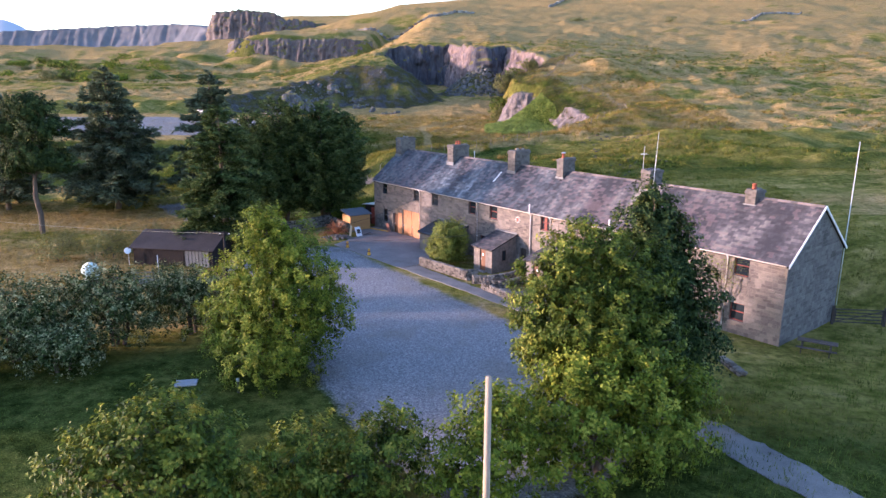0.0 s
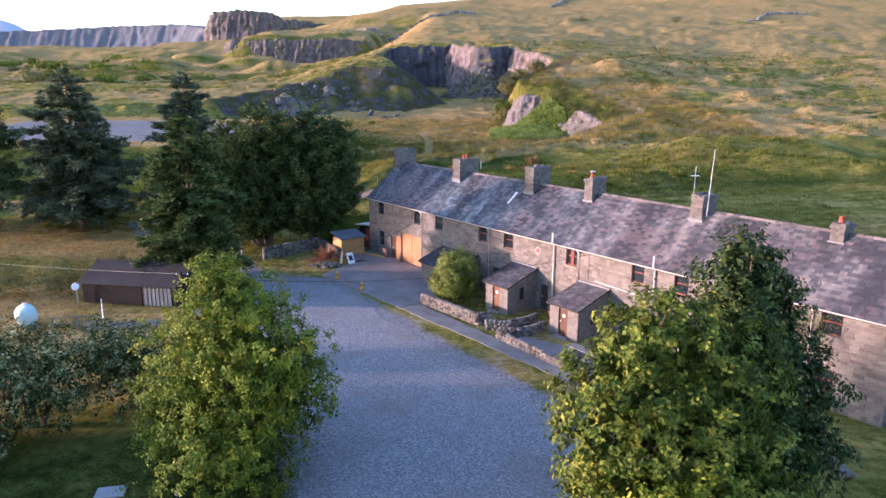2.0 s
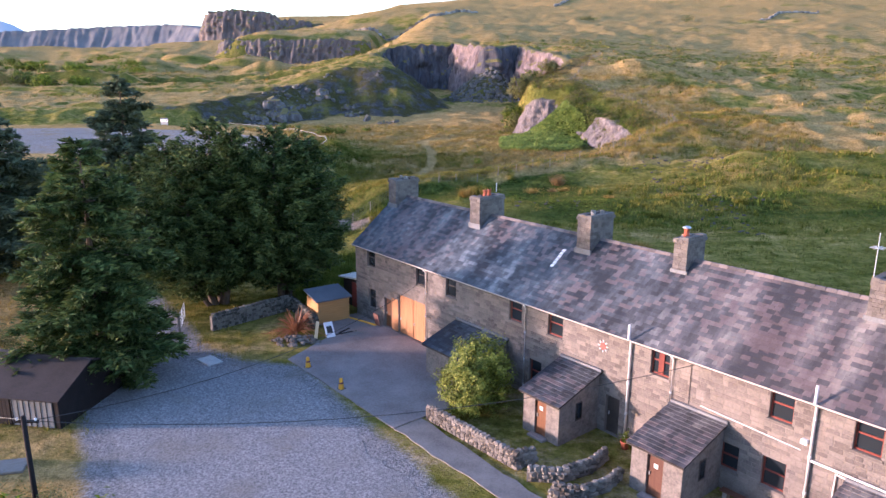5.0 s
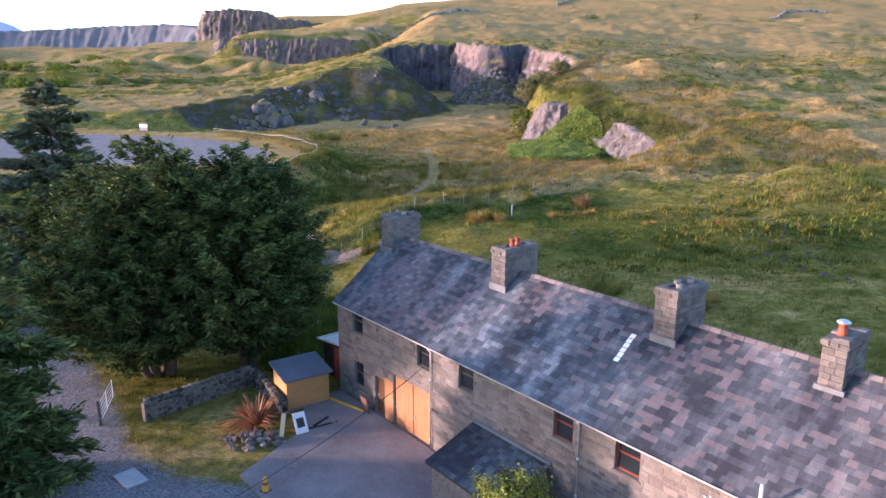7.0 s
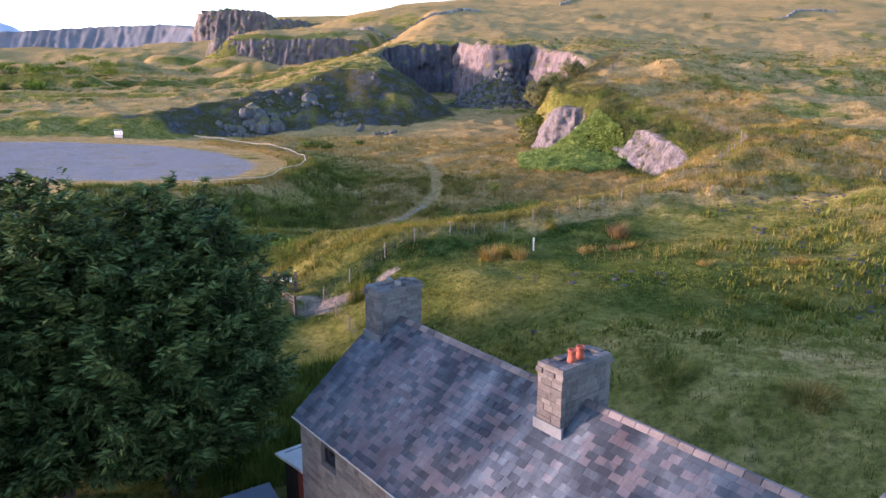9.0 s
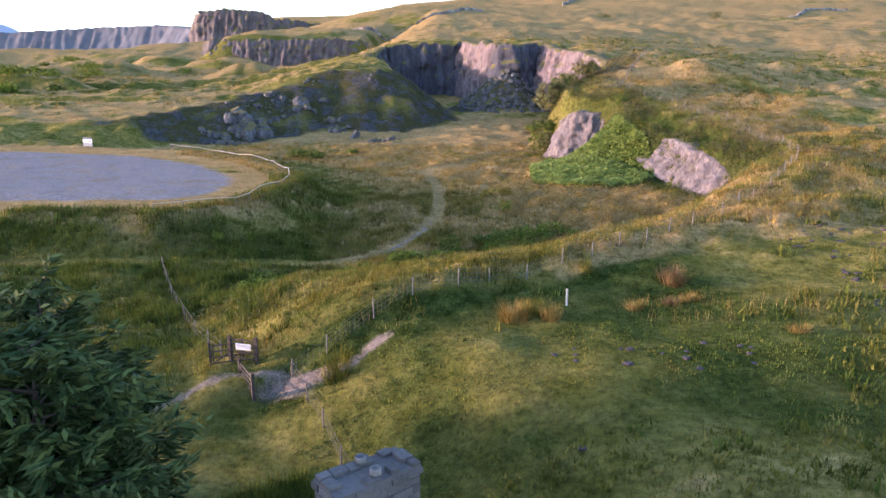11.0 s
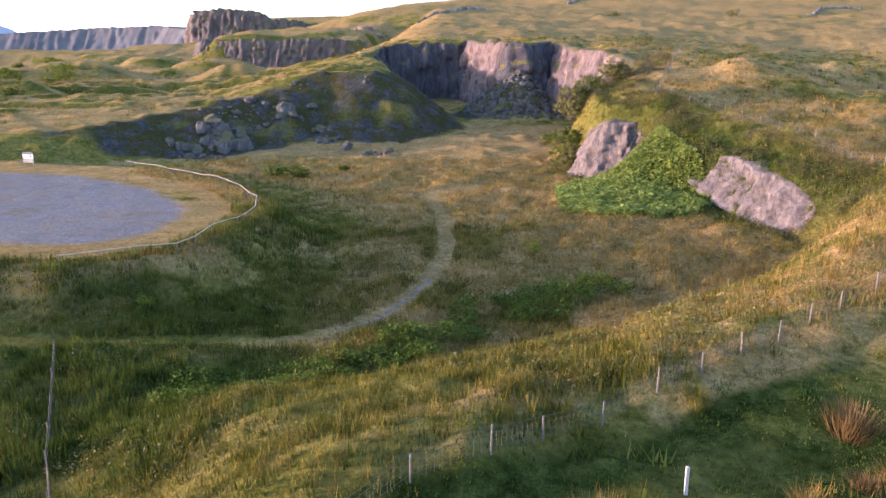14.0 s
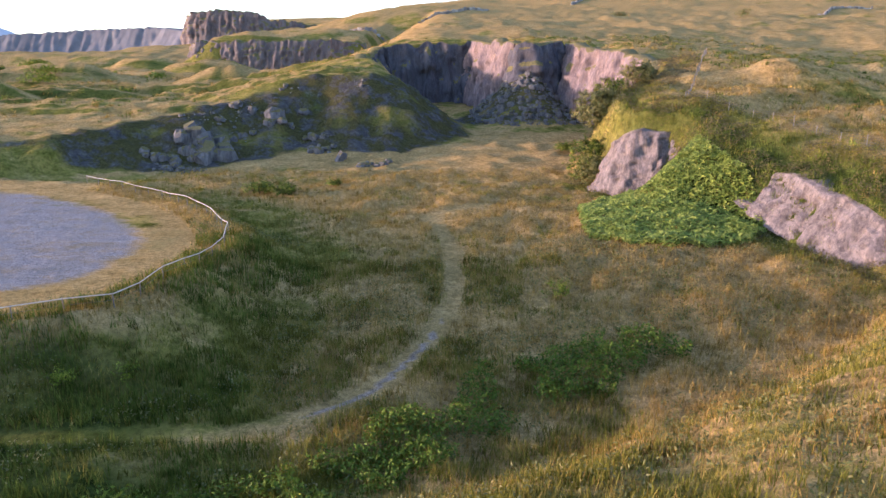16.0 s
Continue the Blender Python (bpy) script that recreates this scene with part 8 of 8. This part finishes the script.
whole("drain_cover", Shape().box(-0.75, 0.75, -0.5, 0.5, -0.02, 0.05, bevel=0.02), simple("pale_concrete", (0.30, 0.31, 0.30), (0.46, 0.47, 0.45), 0.9), "pale concrete drain cover in the verge", "drain cover", m=at_house(44.2, 12.4, 8, YARD + 0.01))
whole("inspection_hatch", Shape().box(-0.6, 0.6, -0.4, 0.4, -0.02, 0.06, bevel=0.02), simple("pale_steel_plate", (0.22, 0.23, 0.24), (0.34, 0.35, 0.36), 0.7), "pale metal hatch set in the lawn", "hatch", m=pose(-14.6, 36.3, YARD + 0.0, 0, 0, 12))
post = thing("tap_post", pose(-11.3, 35.2, YARD), "short dark post with a pale cap on the lawn", "post")
part("post", Shape().tube((0, 0, -0.1), (0, 0, 0.65), 0.07), CABLE, post)
part("cap", Shape().lathe([(0.1, 0.65), (0.1, 0.8), (0.0, 0.84)], 10), STEEL, post)

# dark shed
SW, SD = 7.8, 5.2
shed = thing("dark_shed", pose(-24.4, 63.8, YARD, 0, 0, -9), "low tarred timber shed with a felt roof", "shed")
for i in range(36):
    x = -SW / 2 + i * SW / 36
    if not 0.9 < x < 3.5:
        part("board", Shape().box(x + 0.006, x + SW / 36 - 0.006, -SD / 2, -SD / 2 + 0.04, 0, 1.75), TAR, shed)
part("wall_lining", Shape().box(-SW / 2, SW / 2, -SD / 2 + 0.045, -SD / 2 + 0.09, -0.1, 1.75), TAR, shed)
for x in (-SW / 2, SW / 2 - 0.08):
    part("end_wall", Shape().add([(x, -SD / 2 + 0.1, -0.1), (x, SD / 2, -0.1), (x, SD / 2, 1.75), (x, 0, 2.75), (x, -SD / 2 + 0.1, 1.75), (x + 0.08, -SD / 2 + 0.1, -0.1), (x + 0.08, SD / 2, -0.1), (x + 0.08, SD / 2, 1.75), (x + 0.08, 0, 2.75), (x + 0.08, -SD / 2 + 0.1, 1.75)],
                                [(0, 4, 3, 2, 1), (5, 6, 7, 8, 9), (0, 1, 6, 5), (1, 2, 7, 6), (2, 3, 8, 7), (3, 4, 9, 8), (4, 0, 5, 9)]), TAR, shed)
part("back_wall", Shape().box(-SW / 2 + 0.1, SW / 2 - 0.1, SD / 2 - 0.08, SD / 2, -0.1, 1.75), TAR, shed)
for k in (-1, 1):
    p = [(-SW / 2 - 0.25, k * (SD / 2 + 0.3), 1.66), (SW / 2 + 0.25, k * (SD / 2 + 0.3), 1.66), (SW / 2 + 0.25, 0, 2.82), (-SW / 2 - 0.25, 0, 2.82)]
    part("roof", Shape().add(p + [(a, b, c - 0.07) for a, b, c in p], [(0, 1, 2, 3), (7, 6, 5, 4), (0, 4, 5, 1), (1, 5, 6, 2), (2, 6, 7, 3), (3, 7, 4, 0)]), FELT if k < 0 else simple("rusty_felt", (0.06, 0.042, 0.042), (0.13, 0.085, 0.08), 0.9, 0.6, 8.0, 0.3), shed)
door = part("door", Shape().box(1.22, 3.55, -SD / 2 - 0.03, -SD / 2 + 0.04, 0.02, 1.6), simple("grey_door_boards", (0.11, 0.11, 0.105), (0.25, 0.245, 0.235), 0.9, 1.2, 16.0, 0.3, stretch=(8, 8, 0.5)), shed, "grey weathered double door")
for i in range(7):
    part("batten", Shape().box(1.25 + i * 0.33, 1.28 + i * 0.33, -SD / 2 - 0.05, -SD / 2 - 0.031, 0.04, 1.58), TAR, door)
whole("timber_decking", Shape().box(-2.6, 2.6, -0.6, 0.6, 0, 0.12, bevel=0.02), OLD_WOOD, "low grey timber deck beside the shed", "decking", m=pose(-23.2, 56.6, YARD, 0, 0, 12))
rail = thing("deck_rail", pose(-26.2, 56.2, YARD, 0, 0, 12), "low timber rail beside the shed", "rail")
for x in (-1.6, 0.0, 1.6):
    part("post", Shape().box(x - 0.05, x + 0.05, -0.05, 0.05, -0.1, 0.85), OLD_WOOD, rail)
for z in (0.4, 0.75):
    part("bar", Shape().box(-1.7, 1.7, -0.075, -0.051, z, z + 0.1), OLD_WOOD, rail)

tank = thing("oil_tank", pose(-29.9, 56.4, YARD + 0.12, 0, 0, 35), "pale green plastic oil tank in rough grass", "tank")
part("body", Shape().lathe([(0.0, -0.85), (0.45, -0.83), (0.66, -0.68), (0.7, -0.4), (0.7, 0.4), (0.66, 0.68), (0.45, 0.83), (0.0, 0.85)], 20, (0, 0, 0.72), pose(0, 0, 0, 90, 0, 0)), TANK_GREEN, tank, "", True)
part("filler_cap", Shape().lathe([(0.16, 0.0), (0.16, 0.14), (0.0, 0.16)], 12, (0, 0.2, 1.38)), WHITE, tank)
for y in (-0.5, 0.5):
    part("cradle", Shape().box(-0.5, 0.5, y - 0.1, y + 0.1, -0.4, 0.16), CONCRETE, tank)
dish = thing("satellite_dish", pose(-29.0, 61.6, YARD, 0, 0, 0), "white dish tilted on a short post by the shed", "dish")
part("mast", Shape().tube((0, 0, -0.1), (0, 0, 1.3), 0.035), STEEL, dish)
part("bowl", Shape().lathe([(0.0, 0.0), (0.17, 0.025), (0.29, 0.08), (0.30, 0.09), (0.29, 0.10), (0.16, 0.045), (0, 0.015)], 18, (0, -0.05, 1.35), pose(0, 0, 0, 62, 20, 0)), WHITE, dish, "", True)

# poles and wires
def pole(name, x, y, h, r, label, z=YARD, mat=POST_WOOD, cross=False):
    t = thing(name, pose(x, y, z), label, "pole")
    part("shaft", Shape().tube((0, 0, -0.4), (0, 0, h), r, r * 0.78, 12), mat, t, "", True)
    part("cap", Shape().lathe([(r * 0.8, h), (r * 0.6, h + 0.05), (0, h + 0.06)], 12), mat, t)
    if cross:
        part("cross_arm", Shape().box(-0.45, 0.45, r + 0.005, r + 0.085, h - 0.3, h - 0.21), mat, t)
        for k in (-0.35, 0.35):
            part("insulator", Shape().lathe([(0.0, 0), (0.04, 0), (0.05, 0.06), (0.03, 0.1), (0, 0.1)], 10, (k, r + 0.045, h - 0.21)), WHITE, t)
    return t


def wire(a, b, sag, label, mat=CABLE, r=0.016):
    pts = []
    for i in range(13):
        t = i / 12
        pts.append(tuple(Vector(a).lerp(Vector(b), t) - Vector((0, 0, sag * 4 * t * (1 - t)))))
    return whole("overhead_wire", Shape().pipe(pts, r, 5), mat, label, "wire", "overhead wires")


pole("timber_pole", 1.35, 18.6, 8.5, 0.125, "bare weathered timber pole standing among bushes", mat=simple("pole_timber", (0.22, 0.17, 0.12), (0.40, 0.32, 0.24), 0.85, 1.5, 20.0, 0.3, stretch=(5, 5, 0.4)))
pole("wire_pole", -16.8, 51.6, 5.4, 0.11, "dark timber pole with a small cross-arm and wires", mat=TAR, cross=True)
pole("light_pole", -22.6, 52.8, 3.2, 0.032, "thin grey metal post beside the deck", mat=STEEL)
wire((-16.8, 51.6, 4.8), (-62, 62, 6.5), 0.9, "pale overhead wire running to a dark pole", PALE_ROPE, 0.012)
wire((-16.8, 51.6, 4.7), (*house_xy(37.6, 0.1), 4.2), 1.3, "thin dark wire sagging over the yard")
wire((-16.8, 51.6, 4.75), (*house_xy(17.9, 0.1), 4.85), 1.1, "thin dark wire sagging over the yard")
pole("flag_pole", 30.2, 50.4, 12.5, 0.028, "tall thin pale pole behind the gable", mat=WHITE, z=YARD)
lane_gate = thing("lane_gate", pose(-20.0, 74.6, YARD, 0, 0, 104), "white metal gate standing open on the lane", "gate")
for i in range(5):
    part("bar", Shape().tube((0, 0, 0.2 + 0.24 * i), (3.0, 0, 0.2 + 0.24 * i), 0.022, n=6), WHITE, lane_gate)
for x in (0.0, 1.5, 3.0):
    part("upright", Shape().tube((x, 0, 0.12), (x, 0, 1.22), 0.026, n=6), WHITE, lane_gate)
part("post", Shape().box(-0.2, -0.06, -0.07, 0.07, -0.2, 1.4), POST_WOOD, lane_gate)

# bare climbing tree on the front wall
climb = thing("climbing_tree", at_house(3.5, 0.9), "thin half-bare tree against the front wall", "tree")
crng = np.random.default_rng(9)
wood, tips = Shape(), []
for k in range(7):
    e = np.array([crng.uniform(-1.6, 1.3), crng.uniform(-0.5, 0.6), crng.uniform(3.4, 5.6)])
    pts = limb(wood, (0, 0, -0.2), e * [0.35, 0.6, 0.55], 0.09, 0.05, crng, 0.08, 3)
    pts = limb(wood, e * [0.35, 0.6, 0.55], e, 0.05, 0.015, crng, 0.12, 3)
    for q in range(6):
        d = crng.normal(0, 0.5, 3)
        limb(wood, e, e + d, 0.014, 0.005, crng, 0.1, 2, 4)
        tips.append(e + d)
part("trunk", wood, BARK, climb)
tp = np.repeat(np.array(tips), 26, 0)
tp = tp + crng.normal(0, 0.28, tp.shape)
v, f = leaf_cards(tp, crng.normal(0, 1, tp.shape), 0.09, crng)
part("crown", raw_mesh("crown", v, f, LEAF_YELLOW), LEAF_YELLOW, climb)

# ---- small pieces of roofs and walls ----
lay_slates()
lay_stones()
